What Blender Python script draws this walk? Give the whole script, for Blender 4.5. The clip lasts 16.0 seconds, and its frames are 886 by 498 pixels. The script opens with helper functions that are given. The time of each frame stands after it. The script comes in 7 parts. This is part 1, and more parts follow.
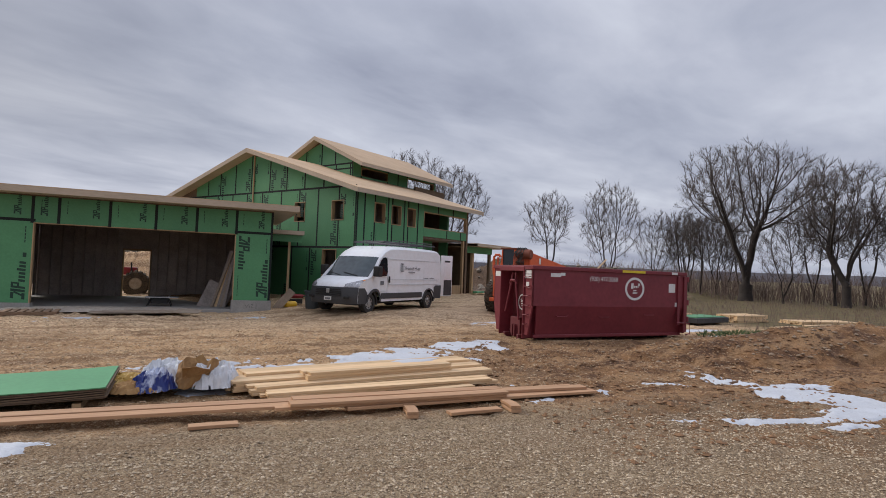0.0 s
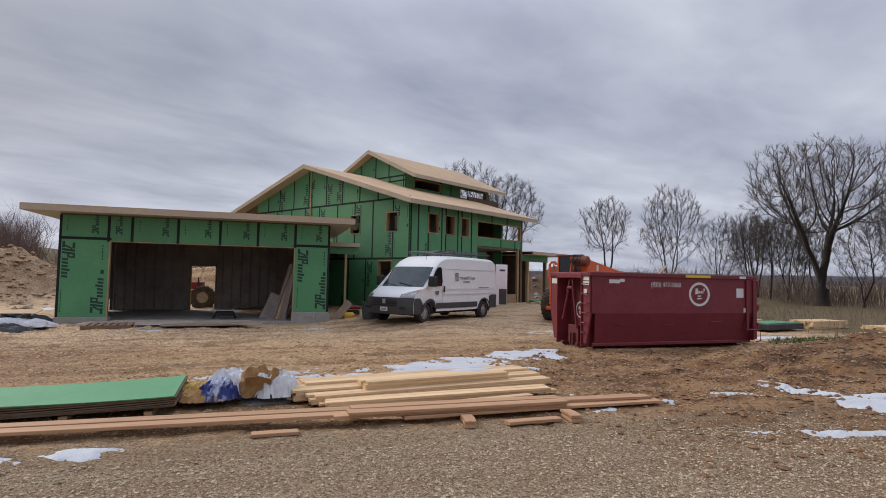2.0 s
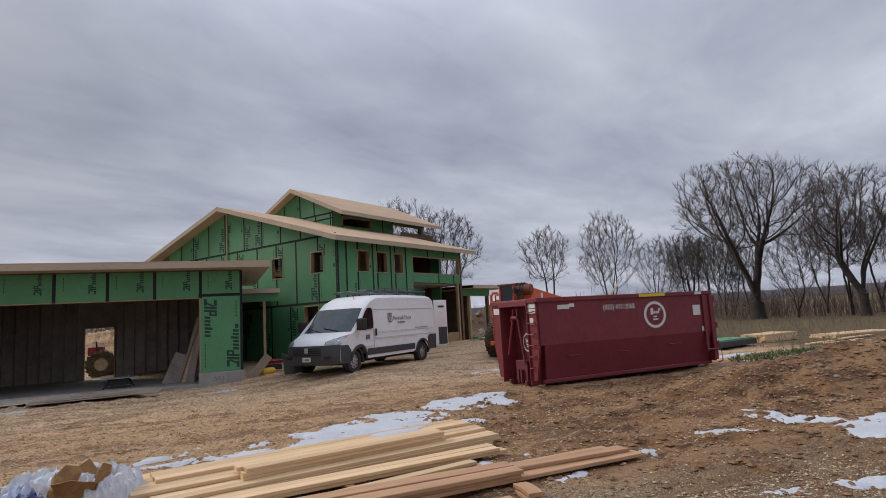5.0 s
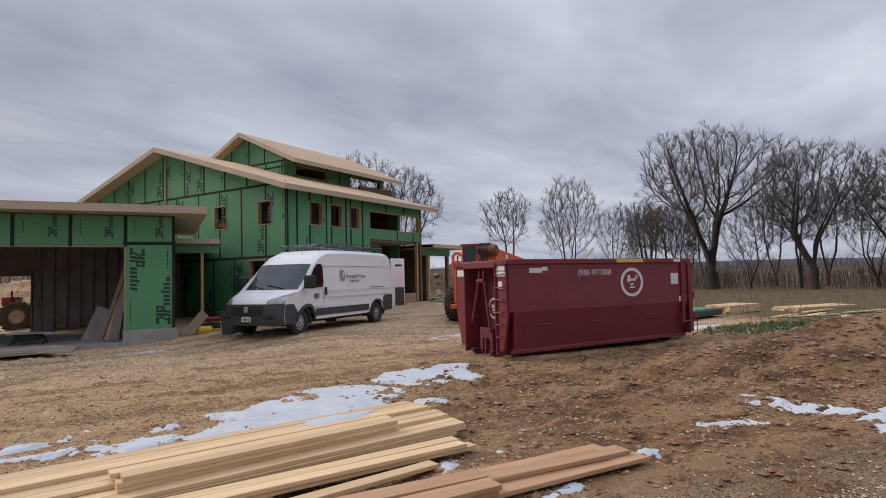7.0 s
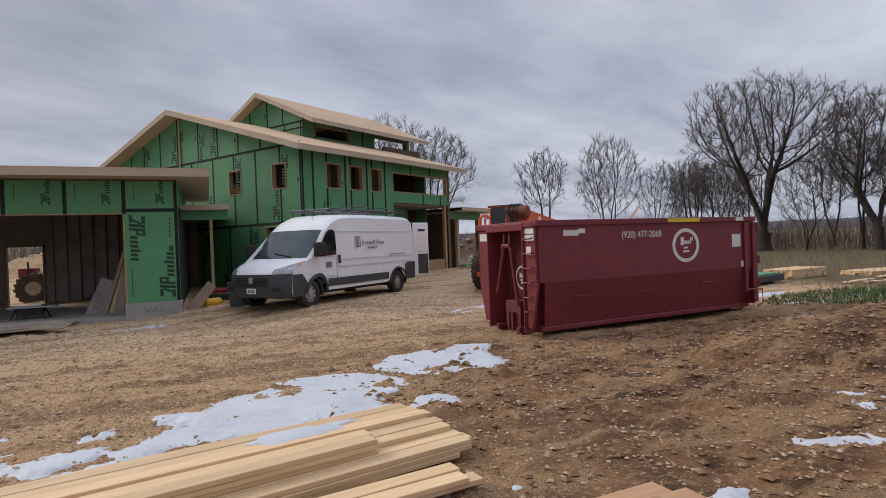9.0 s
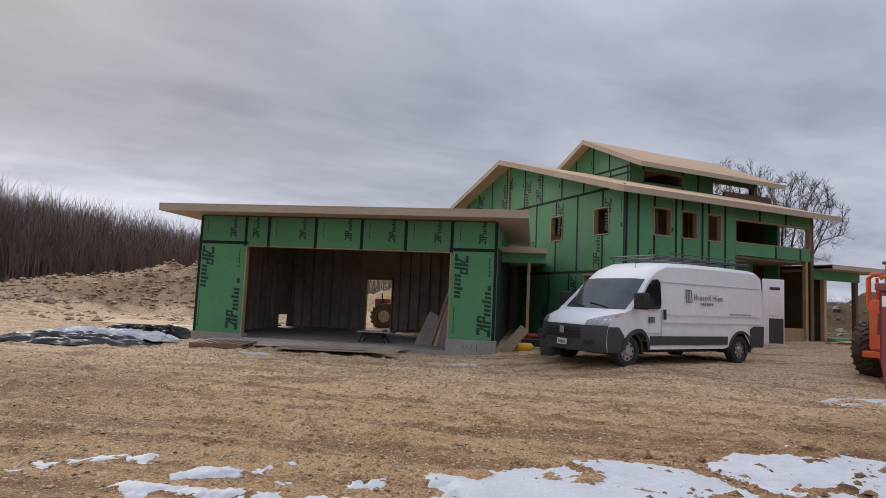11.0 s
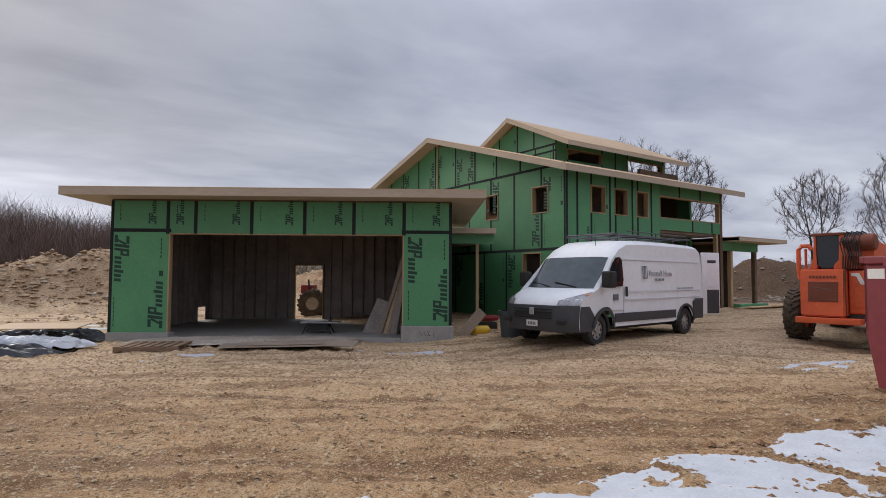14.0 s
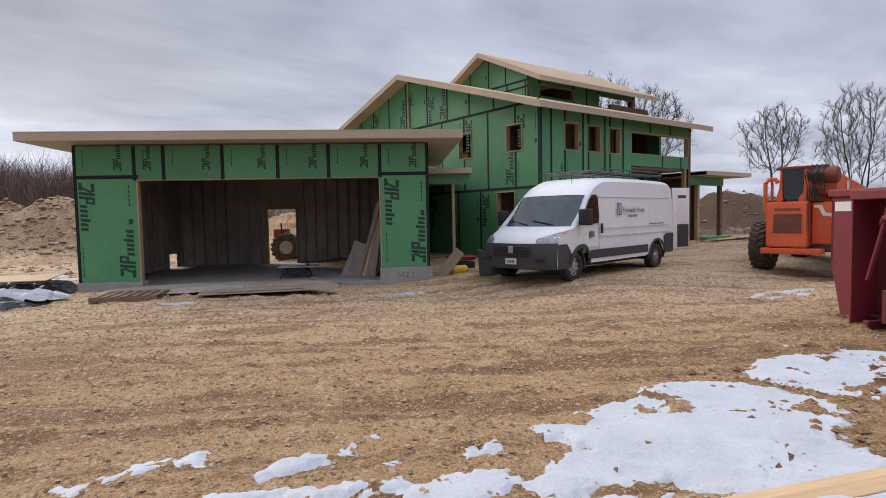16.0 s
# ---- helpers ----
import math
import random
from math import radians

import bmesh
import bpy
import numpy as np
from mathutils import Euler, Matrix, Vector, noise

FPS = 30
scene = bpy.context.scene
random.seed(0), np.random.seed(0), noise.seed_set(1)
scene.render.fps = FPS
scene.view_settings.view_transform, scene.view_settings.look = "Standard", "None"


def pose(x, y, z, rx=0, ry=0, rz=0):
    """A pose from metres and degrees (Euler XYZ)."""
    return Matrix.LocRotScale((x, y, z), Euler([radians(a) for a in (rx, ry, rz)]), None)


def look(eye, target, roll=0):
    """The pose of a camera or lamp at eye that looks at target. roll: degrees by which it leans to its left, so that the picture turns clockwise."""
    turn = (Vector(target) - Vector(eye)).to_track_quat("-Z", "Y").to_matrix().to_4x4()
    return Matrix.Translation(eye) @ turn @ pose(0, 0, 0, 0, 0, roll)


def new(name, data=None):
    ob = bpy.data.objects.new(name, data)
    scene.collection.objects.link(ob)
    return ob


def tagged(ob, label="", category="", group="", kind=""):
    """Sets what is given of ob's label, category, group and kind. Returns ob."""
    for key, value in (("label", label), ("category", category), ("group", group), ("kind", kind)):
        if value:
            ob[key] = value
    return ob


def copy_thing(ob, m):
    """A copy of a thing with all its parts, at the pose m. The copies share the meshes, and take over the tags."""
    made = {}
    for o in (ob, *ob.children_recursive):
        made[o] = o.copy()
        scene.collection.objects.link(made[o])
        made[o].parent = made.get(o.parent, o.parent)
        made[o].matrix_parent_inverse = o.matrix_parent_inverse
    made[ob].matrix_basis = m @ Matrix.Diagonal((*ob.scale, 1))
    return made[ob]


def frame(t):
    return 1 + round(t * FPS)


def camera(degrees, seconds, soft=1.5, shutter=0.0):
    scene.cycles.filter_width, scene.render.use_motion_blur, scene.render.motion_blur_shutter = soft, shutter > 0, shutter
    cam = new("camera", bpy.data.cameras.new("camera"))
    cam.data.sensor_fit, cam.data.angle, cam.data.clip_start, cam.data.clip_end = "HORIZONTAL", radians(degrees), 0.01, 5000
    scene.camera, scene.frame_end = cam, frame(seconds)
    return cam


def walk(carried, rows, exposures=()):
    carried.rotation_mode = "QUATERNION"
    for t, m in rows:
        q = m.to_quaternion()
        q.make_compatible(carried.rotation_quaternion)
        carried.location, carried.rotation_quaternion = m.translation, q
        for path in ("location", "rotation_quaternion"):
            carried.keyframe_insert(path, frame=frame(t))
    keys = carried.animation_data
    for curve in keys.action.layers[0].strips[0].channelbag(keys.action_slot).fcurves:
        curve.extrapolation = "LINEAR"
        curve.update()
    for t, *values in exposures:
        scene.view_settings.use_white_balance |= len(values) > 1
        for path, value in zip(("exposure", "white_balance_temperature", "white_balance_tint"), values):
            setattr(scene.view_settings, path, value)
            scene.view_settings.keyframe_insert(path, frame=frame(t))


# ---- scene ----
cam = camera(76.1, 16.0, soft=0.9)
PATH = [
    (0, (-1.876, -21.573, 1.717), (-1.13, -19.719, 1.792), 2.3),
    (0.5, (-1.888, -21.56, 1.7), (-1.066, -19.738, 1.776), 2.0),
    (1, (-1.884, -21.495, 1.664), (-1.177, -19.626, 1.757), 1.6),
    (1.5, (-1.89, -21.475, 1.669), (-1.286, -19.572, 1.774), 1.6),
    (2, (-1.845, -21.525, 1.683), (-1.282, -19.609, 1.788), 1.2),
    (2.5, (-1.743, -21.475, 1.675), (-1.198, -19.553, 1.768), -0.2),
    (3, (-1.532, -21.275, 1.68), (-1.035, -19.34, 1.788), 1.5),
    (3.5, (-1.332, -20.925, 1.696), (-0.725, -19.024, 1.828), 0.1),
    (3.7, (-1.24, -20.823, 1.687), (-0.544, -18.955, 1.855), 0.9),
    (5.8, (-0.581, -19.067, 1.55), (0.089, -17.199, 1.796), -6.5),
    (6, (-0.512, -18.955, 1.551), (0.127, -17.064, 1.684), -6.6),
    (6.5, (-0.4, -18.584, 1.588), (0.344, -16.728, 1.638), -2.3),
    (7, (-0.238, -18.236, 1.6), (0.647, -16.446, 1.702), -1.4),
    (7.5, (-0.009, -17.849, 1.6), (0.72, -15.987, 1.601), -3.7),
    (8, (0.175, -17.537, 1.672), (0.979, -15.706, 1.648), -2.4),
    (10.3, (1.369, -15.738, 1.489), (1.698, -13.766, 1.546), 0.9),
    (10.5, (1.302, -15.558, 1.491), (1.357, -13.561, 1.569), 0.6),
    (11, (1.069, -15.408, 1.488), (0.748, -13.441, 1.655), 2.6),
    (11.5, (0.824, -15.254, 1.53), (0.439, -13.3, 1.716), -1.6),
    (12, (0.639, -15.206, 1.517), (0.31, -13.243, 1.711), -1.8),
    (12.5, (0.282, -15.035, 1.526), (0.131, -13.045, 1.659), -1.2),
    (13, (-0.023, -14.938, 1.563), (-0.065, -12.941, 1.677), -0.3),
    (13.5, (-0.365, -14.83, 1.583), (-0.55, -12.842, 1.7), -1.6),
    (14, (-0.576, -14.828, 1.604), (-0.522, -12.831, 1.705), 0.3),
    (14.5, (-0.788, -14.842, 1.615), (-0.686, -12.851, 1.462), -0.8),
    (15, (-0.816, -14.84, 1.63), (-0.663, -12.851, 1.481), -1.3),
    (15.5, (-0.782, -14.83, 1.645), (-0.682, -12.837, 1.519), -2.3),
    (16, (-0.822, -14.844, 1.656), (-0.658, -12.854, 1.541), -1.1),
]
walk(cam, [(t, look(eye, target, roll)) for t, eye, target, roll in PATH],
     exposures=[(0, 0.53), (3.7, 0.53), (5.8, 0.34), (6.1, 0.38), (6.6, 0.53), (10.3, 0.50), (14.0, 0.55), (14.7, 0.76), (16.0, 0.76)])

# ---- world, sun, exposure ----
world = bpy.data.worlds.new("overcast_sky")
scene.world = world
world.use_nodes = True
wn, wl = world.node_tree.nodes, world.node_tree.links
wn.clear()


def wnode(kind, **values):
    n = wn.new(kind)
    for key, v in values.items():
        n.inputs[key.replace("_", " ")].default_value = v
    return n


SUN_DIR = Vector((-0.62, 0.55, 0.56)).normalized()
sky = wn.new("ShaderNodeTexSky")
sky.sky_type, sky.sun_disc = "NISHITA", False
sky.sun_elevation = math.asin(SUN_DIR.z)
sky.sun_rotation = math.atan2(SUN_DIR.x, SUN_DIR.y)
sky.dust_density, sky.air_density = 3.0, 1.4
w_pos = wn.new("ShaderNodeTexCoord")
w_sep = wn.new("ShaderNodeSeparateXYZ")
wl.new(w_pos.outputs["Generated"], w_sep.inputs[0])
# cloud deck: the direction is laid out on a flat layer, so clouds shrink towards the horizon
w_z = wn.new("ShaderNodeMath")
w_z.operation = "MAXIMUM"
w_z.inputs[1].default_value = 0.0
wl.new(w_sep.outputs["Z"], w_z.inputs[0])
w_add = wn.new("ShaderNodeMath")
w_add.operation = "ADD"
w_add.inputs[1].default_value = 0.12
wl.new(w_z.outputs[0], w_add.inputs[0])
w_div = wn.new("ShaderNodeVectorMath")
w_div.operation = "DIVIDE"
w_comb = wn.new("ShaderNodeCombineXYZ")
for k in range(3):
    wl.new(w_add.outputs[0], w_comb.inputs[k])
wl.new(w_pos.outputs["Generated"], w_div.inputs[0])
wl.new(w_comb.outputs[0], w_div.inputs[1])
w_map = wn.new("ShaderNodeMapping")
w_map.inputs["Scale"].default_value = (1.0, 1.0, 0.0)
w_map.inputs["Rotation"].default_value = (0, 0, radians(-28))
wl.new(w_div.outputs[0], w_map.inputs[0])
w_map2 = wn.new("ShaderNodeMapping")
w_map2.inputs["Scale"].default_value = (0.72, 1.12, 1.0)
wl.new(w_map.outputs[0], w_map2.inputs[0])
w_big = wnode("ShaderNodeTexNoise", Scale=0.9, Detail=7.0, Roughness=0.52, Distortion=0.35)
w_fine = wnode("ShaderNodeTexNoise", Scale=3.1, Detail=6.0, Roughness=0.5, Distortion=0.5)
wl.new(w_map2.outputs[0], w_big.inputs["Vector"])
wl.new(w_map2.outputs[0], w_fine.inputs["Vector"])
w_mix = wn.new("ShaderNodeMath")
w_mix.operation = "MULTIPLY_ADD"
w_mix.inputs[1].default_value = 0.3
wl.new(w_fine.outputs["Fac"], w_mix.inputs[0])
wl.new(w_big.outputs["Fac"], w_mix.inputs[2])
w_ramp = wn.new("ShaderNodeValToRGB")
el = w_ramp.color_ramp.elements
el[0].position, el[0].color = 0.42, (0.251, 0.271, 0.350, 1)
el[1].position, el[1].color = 0.98, (0.583, 0.601, 0.680, 1)
for p, c in ((0.58, (0.337, 0.360, 0.442, 1)), (0.72, (0.417, 0.438, 0.518, 1)), (0.84, (0.492, 0.517, 0.594, 1))):
    e = el.new(p)
    e.color = c
wl.new(w_mix.outputs[0], w_ramp.inputs[0])
# brighter band of thin cloud low in the sky on the sun's side
w_dot = wn.new("ShaderNodeVectorMath")
w_dot.operation = "DOT_PRODUCT"
w_dot.inputs[1].default_value = Vector((-0.72, 0.69, 0.04)).normalized()
wl.new(w_pos.outputs["Generated"], w_dot.inputs[0])
w_glow = wn.new("ShaderNodeMapRange")
w_glow.inputs["From Min"].default_value, w_glow.inputs["From Max"].default_value = 0.92, 1.0
w_glow.inputs["To Min"].default_value, w_glow.inputs["To Max"].default_value = 0.93, 1.15
w_glow.interpolation_type = "SMOOTHSTEP"
wl.new(w_dot.outputs["Value"], w_glow.inputs["Value"])
# an overcast sky is brightest overhead
w_zen = wn.new("ShaderNodeMapRange")
w_zen.inputs["From Min"].default_value, w_zen.inputs["From Max"].default_value = 0.42, 1.0
w_zen.inputs["To Min"].default_value, w_zen.inputs["To Max"].default_value = 1.0, 2.6
wl.new(w_sep.outputs["Z"], w_zen.inputs["Value"])
w_gain = wn.new("ShaderNodeMath")
w_gain.operation = "MULTIPLY"
wl.new(w_glow.outputs["Result"], w_gain.inputs[0])
wl.new(w_zen.outputs["Result"], w_gain.inputs[1])
# the cloud deck is thicker to the west, with a clear bright strip low under it
w_west = wn.new("ShaderNodeMapRange")
w_west.inputs["From Min"].default_value, w_west.inputs["From Max"].default_value = -0.75, 0.15
w_west.inputs["To Min"].default_value, w_west.inputs["To Max"].default_value = 1.0, 0.0
wl.new(w_sep.outputs["X"], w_west.inputs["Value"])
w_low = wn.new("ShaderNodeMapRange")
w_low.interpolation_type = "SMOOTHSTEP"
w_low.inputs["From Min"].default_value, w_low.inputs["From Max"].default_value = 0.09, 0.24
w_low.inputs["To Min"].default_value, w_low.inputs["To Max"].default_value = 0.10, -0.45
wl.new(w_sep.outputs["Z"], w_low.inputs["Value"])
w_thick = wn.new("ShaderNodeMath")
w_thick.operation = "MULTIPLY_ADD"
w_thick.inputs[2].default_value = 1.0
wl.new(w_west.outputs["Result"], w_thick.inputs[0])
wl.new(w_low.outputs["Result"], w_thick.inputs[1])
w_gain2 = wn.new("ShaderNodeMath")
w_gain2.operation = "MULTIPLY"
wl.new(w_gain.outputs[0], w_gain2.inputs[0])
wl.new(w_thick.outputs[0], w_gain2.inputs[1])
w_mul = wn.new("ShaderNodeVectorMath")
w_mul.operation = "SCALE"
wl.new(w_ramp.outputs["Color"], w_mul.inputs[0])
wl.new(w_gain2.outputs[0], w_mul.inputs["Scale"])
bg_cloud = wnode("ShaderNodeBackground", Strength=1.0)
bg_sky = wnode("ShaderNodeBackground", Strength=0.05)
wl.new(w_mul.outputs[0], bg_cloud.inputs["Color"])
wl.new(sky.outputs["Color"], bg_sky.inputs["Color"])
w_sum = wn.new("ShaderNodeMixShader")
w_sum.inputs[0].default_value = 0.92
wl.new(bg_sky.outputs[0], w_sum.inputs[1])
wl.new(bg_cloud.outputs[0], w_sum.inputs[2])
w_out = wn.new("ShaderNodeOutputWorld")
wl.new(w_sum.outputs[0], w_out.inputs["Surface"])

sun = new("sun", bpy.data.lights.new("sun", "SUN"))
sun.data.energy, sun.data.angle, sun.data.color = 1.5, radians(25), (1.0, 0.95, 0.88)
sun.matrix_world = look((0, 0, 30), Vector((0, 0, 30)) - SUN_DIR)


# ---- materials ----
def mat(name, c1, c2=None, rough=0.8, metal=0.0, s1=1.5, s2=30.0, bump=0.15, bump_scale=60.0, bump_dist=0.01, spread=(0.35, 0.65), vary=0.0, stretch=(1, 1, 1), rough2=None):
    """Two colours mixed by noise at two scales, with fine relief."""
    m = bpy.data.materials.new(name)
    m.use_nodes = True
    nt = m.node_tree
    b = nt.nodes["Principled BSDF"]
    b.inputs["Roughness"].default_value, b.inputs["Metallic"].default_value = rough, metal
    c2 = c2 or tuple(v * 0.75 for v in c1)
    tc = nt.nodes.new("ShaderNodeTexCoord")
    mp = nt.nodes.new("ShaderNodeMapping")
    mp.inputs["Scale"].default_value = stretch
    nt.links.new(tc.outputs["Object"], mp.inputs[0])
    oi = nt.nodes.new("ShaderNodeObjectInfo")
    addv = nt.nodes.new("ShaderNodeVectorMath")
    addv.operation = "ADD"
    sc = nt.nodes.new("ShaderNodeMath")
    sc.operation = "MULTIPLY"
    sc.inputs[1].default_value = 37.0
    nt.links.new(oi.outputs["Random"], sc.inputs[0])
    nt.links.new(mp.outputs[0], addv.inputs[0])
    nt.links.new(sc.outputs[0], addv.inputs[1])
    n1 = nt.nodes.new("ShaderNodeTexNoise")
    n2 = nt.nodes.new("ShaderNodeTexNoise")
    n1.inputs["Scale"].default_value, n1.inputs["Detail"].default_value = s1, 5
    n2.inputs["Scale"].default_value, n2.inputs["Detail"].default_value = s2, 6
    nt.links.new(addv.outputs[0], n1.inputs["Vector"])
    nt.links.new(addv.outputs[0], n2.inputs["Vector"])
    av = nt.nodes.new("ShaderNodeMath")
    av.operation = "ADD"
    nt.links.new(n1.outputs["Fac"], av.inputs[0])
    nt.links.new(n2.outputs["Fac"], av.inputs[1])
    mr = nt.nodes.new("ShaderNodeMapRange")
    mr.inputs["From Min"].default_value, mr.inputs["From Max"].default_value = 2 * spread[0], 2 * spread[1]
    nt.links.new(av.outputs[0], mr.inputs["Value"])
    mx = nt.nodes.new("ShaderNodeMix")
    mx.data_type = "RGBA"
    mx.inputs[6].default_value, mx.inputs[7].default_value = (*c1, 1), (*c2, 1)
    nt.links.new(mr.outputs[0], mx.inputs[0])
    col = mx.outputs[2]
    if vary:
        hs = nt.nodes.new("ShaderNodeHueSaturation")
        vr = nt.nodes.new("ShaderNodeMapRange")
        vr.inputs["To Min"].default_value, vr.inputs["To Max"].default_value = 1 - vary, 1 + vary
        nt.links.new(oi.outputs["Random"], vr.inputs["Value"])
        nt.links.new(vr.outputs[0], hs.inputs["Value"])
        nt.links.new(col, hs.inputs["Color"])
        col = hs.outputs["Color"]
    nt.links.new(col, b.inputs["Base Color"])
    if rough2 is not None:
        rr = nt.nodes.new("ShaderNodeMapRange")
        rr.inputs["To Min"].default_value, rr.inputs["To Max"].default_value = rough, rough2
        nt.links.new(n1.outputs["Fac"], rr.inputs["Value"])
        nt.links.new(rr.outputs[0], b.inputs["Roughness"])
    if bump:
        n3 = nt.nodes.new("ShaderNodeTexNoise")
        n3.inputs["Scale"].default_value, n3.inputs["Detail"].default_value = bump_scale, 4
        nt.links.new(addv.outputs[0], n3.inputs["Vector"])
        bp = nt.nodes.new("ShaderNodeBump")
        bp.inputs["Strength"].default_value, bp.inputs["Distance"].default_value = bump, bump_dist
        nt.links.new(n3.outputs["Fac"], bp.inputs["Height"])
        nt.links.new(bp.outputs[0], b.inputs["Normal"])
    return m


def ground_material():
    """Tan driveway dirt, grey gravel, dark wet loam and dead grass, each where it lies in the yard."""
    m = bpy.data.materials.new("bare_yard_ground")
    m.use_nodes = True
    nt = m.node_tree
    L = nt.links.new
    b = nt.nodes["Principled BSDF"]
    b.inputs["Roughness"].default_value = 0.93
    b.inputs["Specular IOR Level"].default_value = 0.25
    tc = nt.nodes.new("ShaderNodeTexCoord")
    sep = nt.nodes.new("ShaderNodeSeparateXYZ")
    L(tc.outputs["Object"], sep.inputs[0])

    def noise_tex(scale, detail=6, rough=0.55, vec=None, dist=0.0):
        n = nt.nodes.new("ShaderNodeTexNoise")
        n.inputs["Scale"].default_value, n.inputs["Detail"].default_value = scale, detail
        n.inputs["Roughness"].default_value, n.inputs["Distortion"].default_value = rough, dist
        L(vec or tc.outputs["Object"], n.inputs["Vector"])
        return n.outputs["Fac"]

    def math_node(op, a, c=None, c2=None):
        n = nt.nodes.new("ShaderNodeMath")
        n.operation = op
        for k, v in enumerate((a, c, c2)):
            if v is None:
                continue
            if isinstance(v, (int, float)):
                n.inputs[k].default_value = v
            else:
                L(v, n.inputs[k])
        return n.outputs[0]

    def rng(v, a, c, lo=0.0, hi=1.0):
        n = nt.nodes.new("ShaderNodeMapRange")
        n.interpolation_type = "SMOOTHSTEP"
        n.inputs["From Min"].default_value, n.inputs["From Max"].default_value = a, c
        n.inputs["To Min"].default_value, n.inputs["To Max"].default_value = lo, hi
        L(v, n.inputs["Value"])
        return n.outputs[0]

    def mixc(f, a, c):
        n = nt.nodes.new("ShaderNodeMix")
        n.data_type = "RGBA"
        L(f, n.inputs[0])
        for k, v in ((6, a), (7, c)):
            if isinstance(v, tuple):
                n.inputs[k].default_value = (*v, 1)
            else:
                L(v, n.inputs[k])
        return n.outputs[2]

    wob = noise_tex(0.35, 5, 0.6)
    mid = noise_tex(1.6, 6, 0.6)
    fine = noise_tex(14, 8, 0.7)
    speck = noise_tex(55, 4, 0.7)
    mp = nt.nodes.new("ShaderNodeMapping")
    mp.inputs["Rotation"].default_value = (0, 0, radians(-20))
    mp.inputs["Scale"].default_value = (0.24, 2.4, 1)
    L(tc.outputs["Object"], mp.inputs[0])
    rut = noise_tex(1.0, 6, 0.6, mp.outputs[0], 0.4)
    dirt = mixc(rng(rut, 0.41, 0.56), DIRT_DARK, DIRT_TAN)
    dirt = mixc(rng(mid, 0.52, 0.75), dirt, DIRT_PALE)
    # fine noise and specks put the shading of small lumps into the colour
    dirt = mixc(rng(fine, 0.56, 0.7), dirt, DIRT_PALE)
    dirt = mixc(rng(fine, 0.46, 0.3), dirt, DIRT_DARK)
    dirt = mixc(math_node("MULTIPLY", rng(speck, 0.54, 0.64), 0.8), dirt, (0.62, 0.47, 0.29))
    dirt = mixc(math_node("MULTIPLY", rng(speck, 0.46, 0.36), 0.95), dirt, (0.13, 0.07, 0.034))
    clod = noise_tex(28, 5, 0.6)
    dirt = mixc(math_node("MULTIPLY", rng(clod, 0.40, 0.30), 0.6), dirt, (0.14, 0.078, 0.04))
    fx = math_node("ADD", math_node("MULTIPLY", math_node("SUBTRACT", wob, 0.5), 5.0), sep.outputs["X"])
    # browner, damper soil towards the spoil heap in the west
    damp = rng(math_node("ADD", math_node("MULTIPLY", math_node("SUBTRACT", wob, 0.5), 6.0), sep.outputs["X"]), -3.0, -9.0)
    dirt = mixc(math_node("MULTIPLY", damp, math_node("MULTIPLY", rng(sep.outputs["Z"], 0.6, 0.2), 0.7)), dirt, mixc(rng(fine, 0.4, 0.6), (0.19, 0.11, 0.056), (0.36, 0.225, 0.125)))
    dirt = mixc(math_node("MULTIPLY", rng(fx, -21.0, -27.0), 0.7), dirt, mixc(rng(fine, 0.4, 0.6), (0.17, 0.10, 0.055), (0.30, 0.185, 0.105)))
    dry = math_node("MULTIPLY", rng(math_node("ADD", math_node("MULTIPLY", math_node("SUBTRACT", mid, 0.5), 4.0), sep.outputs["Y"]), -8.5, -3.0), rng(sep.outputs["Z"], 0.9, 0.5))
    dirt = mixc(math_node("MULTIPLY", dry, rng(rut, 0.38, 0.52, 0.25, 0.85)), dirt, mixc(rng(fine, 0.38, 0.6), (0.44, 0.29, 0.165), (0.71, 0.53, 0.345)))
    heap_m = math_node("MULTIPLY", rng(sep.outputs["Z"], 0.25, 0.6), rng(sep.outputs["X"], -7.0, -10.0))
    dirt = mixc(math_node("MULTIPLY", heap_m, 0.85), dirt, mixc(rng(mid, 0.38, 0.62), mixc(rng(fine, 0.4, 0.6), (0.17, 0.105, 0.06), (0.34, 0.225, 0.132)), mixc(rng(fine, 0.4, 0.62), (0.27, 0.175, 0.10), (0.50, 0.36, 0.225))))
    # loose pebbles and crumbs, and small pits with their shade painted dark
    peb = nt.nodes.new("ShaderNodeTexVoronoi")
    peb.inputs["Scale"].default_value = 17
    L(tc.outputs["Object"], peb.inputs["Vector"])
    pw = nt.nodes.new("ShaderNodeRGBToBW")
    L(peb.outputs["Color"], pw.inputs[0])
    stone = math_node("MULTIPLY", rng(pw.outputs[0], 0.66, 0.72), rng(peb.outputs["Distance"], 0.42, 0.30))
    pit = math_node("MULTIPLY", rng(pw.outputs[0], 0.33, 0.27), rng(peb.outputs["Distance"], 0.5, 0.3))
    dirt = mixc(math_node("MULTIPLY", stone, 0.7), dirt, (0.60, 0.47, 0.31))
    dirt = mixc(math_node("MULTIPLY", pit, 0.65), dirt, (0.15, 0.085, 0.043))
    # dark loam to the right of the driveway
    fy = math_node("ADD", math_node("MULTIPLY", math_node("SUBTRACT", mid, 0.5), 3.0), sep.outputs["Y"])
    loam_m = math_node("MULTIPLY", rng(fx, 1.6, 4.2), math_node("MULTIPLY", rng(fy, -7.2, -9.8), rng(fy, -17.6, -15.6)))
    loam = mixc(rng(mid, 0.38, 0.62), LOAM_DARK, LOAM)
    loam = mixc(rng(fine, 0.5, 0.72), loam, DIRT_TAN)
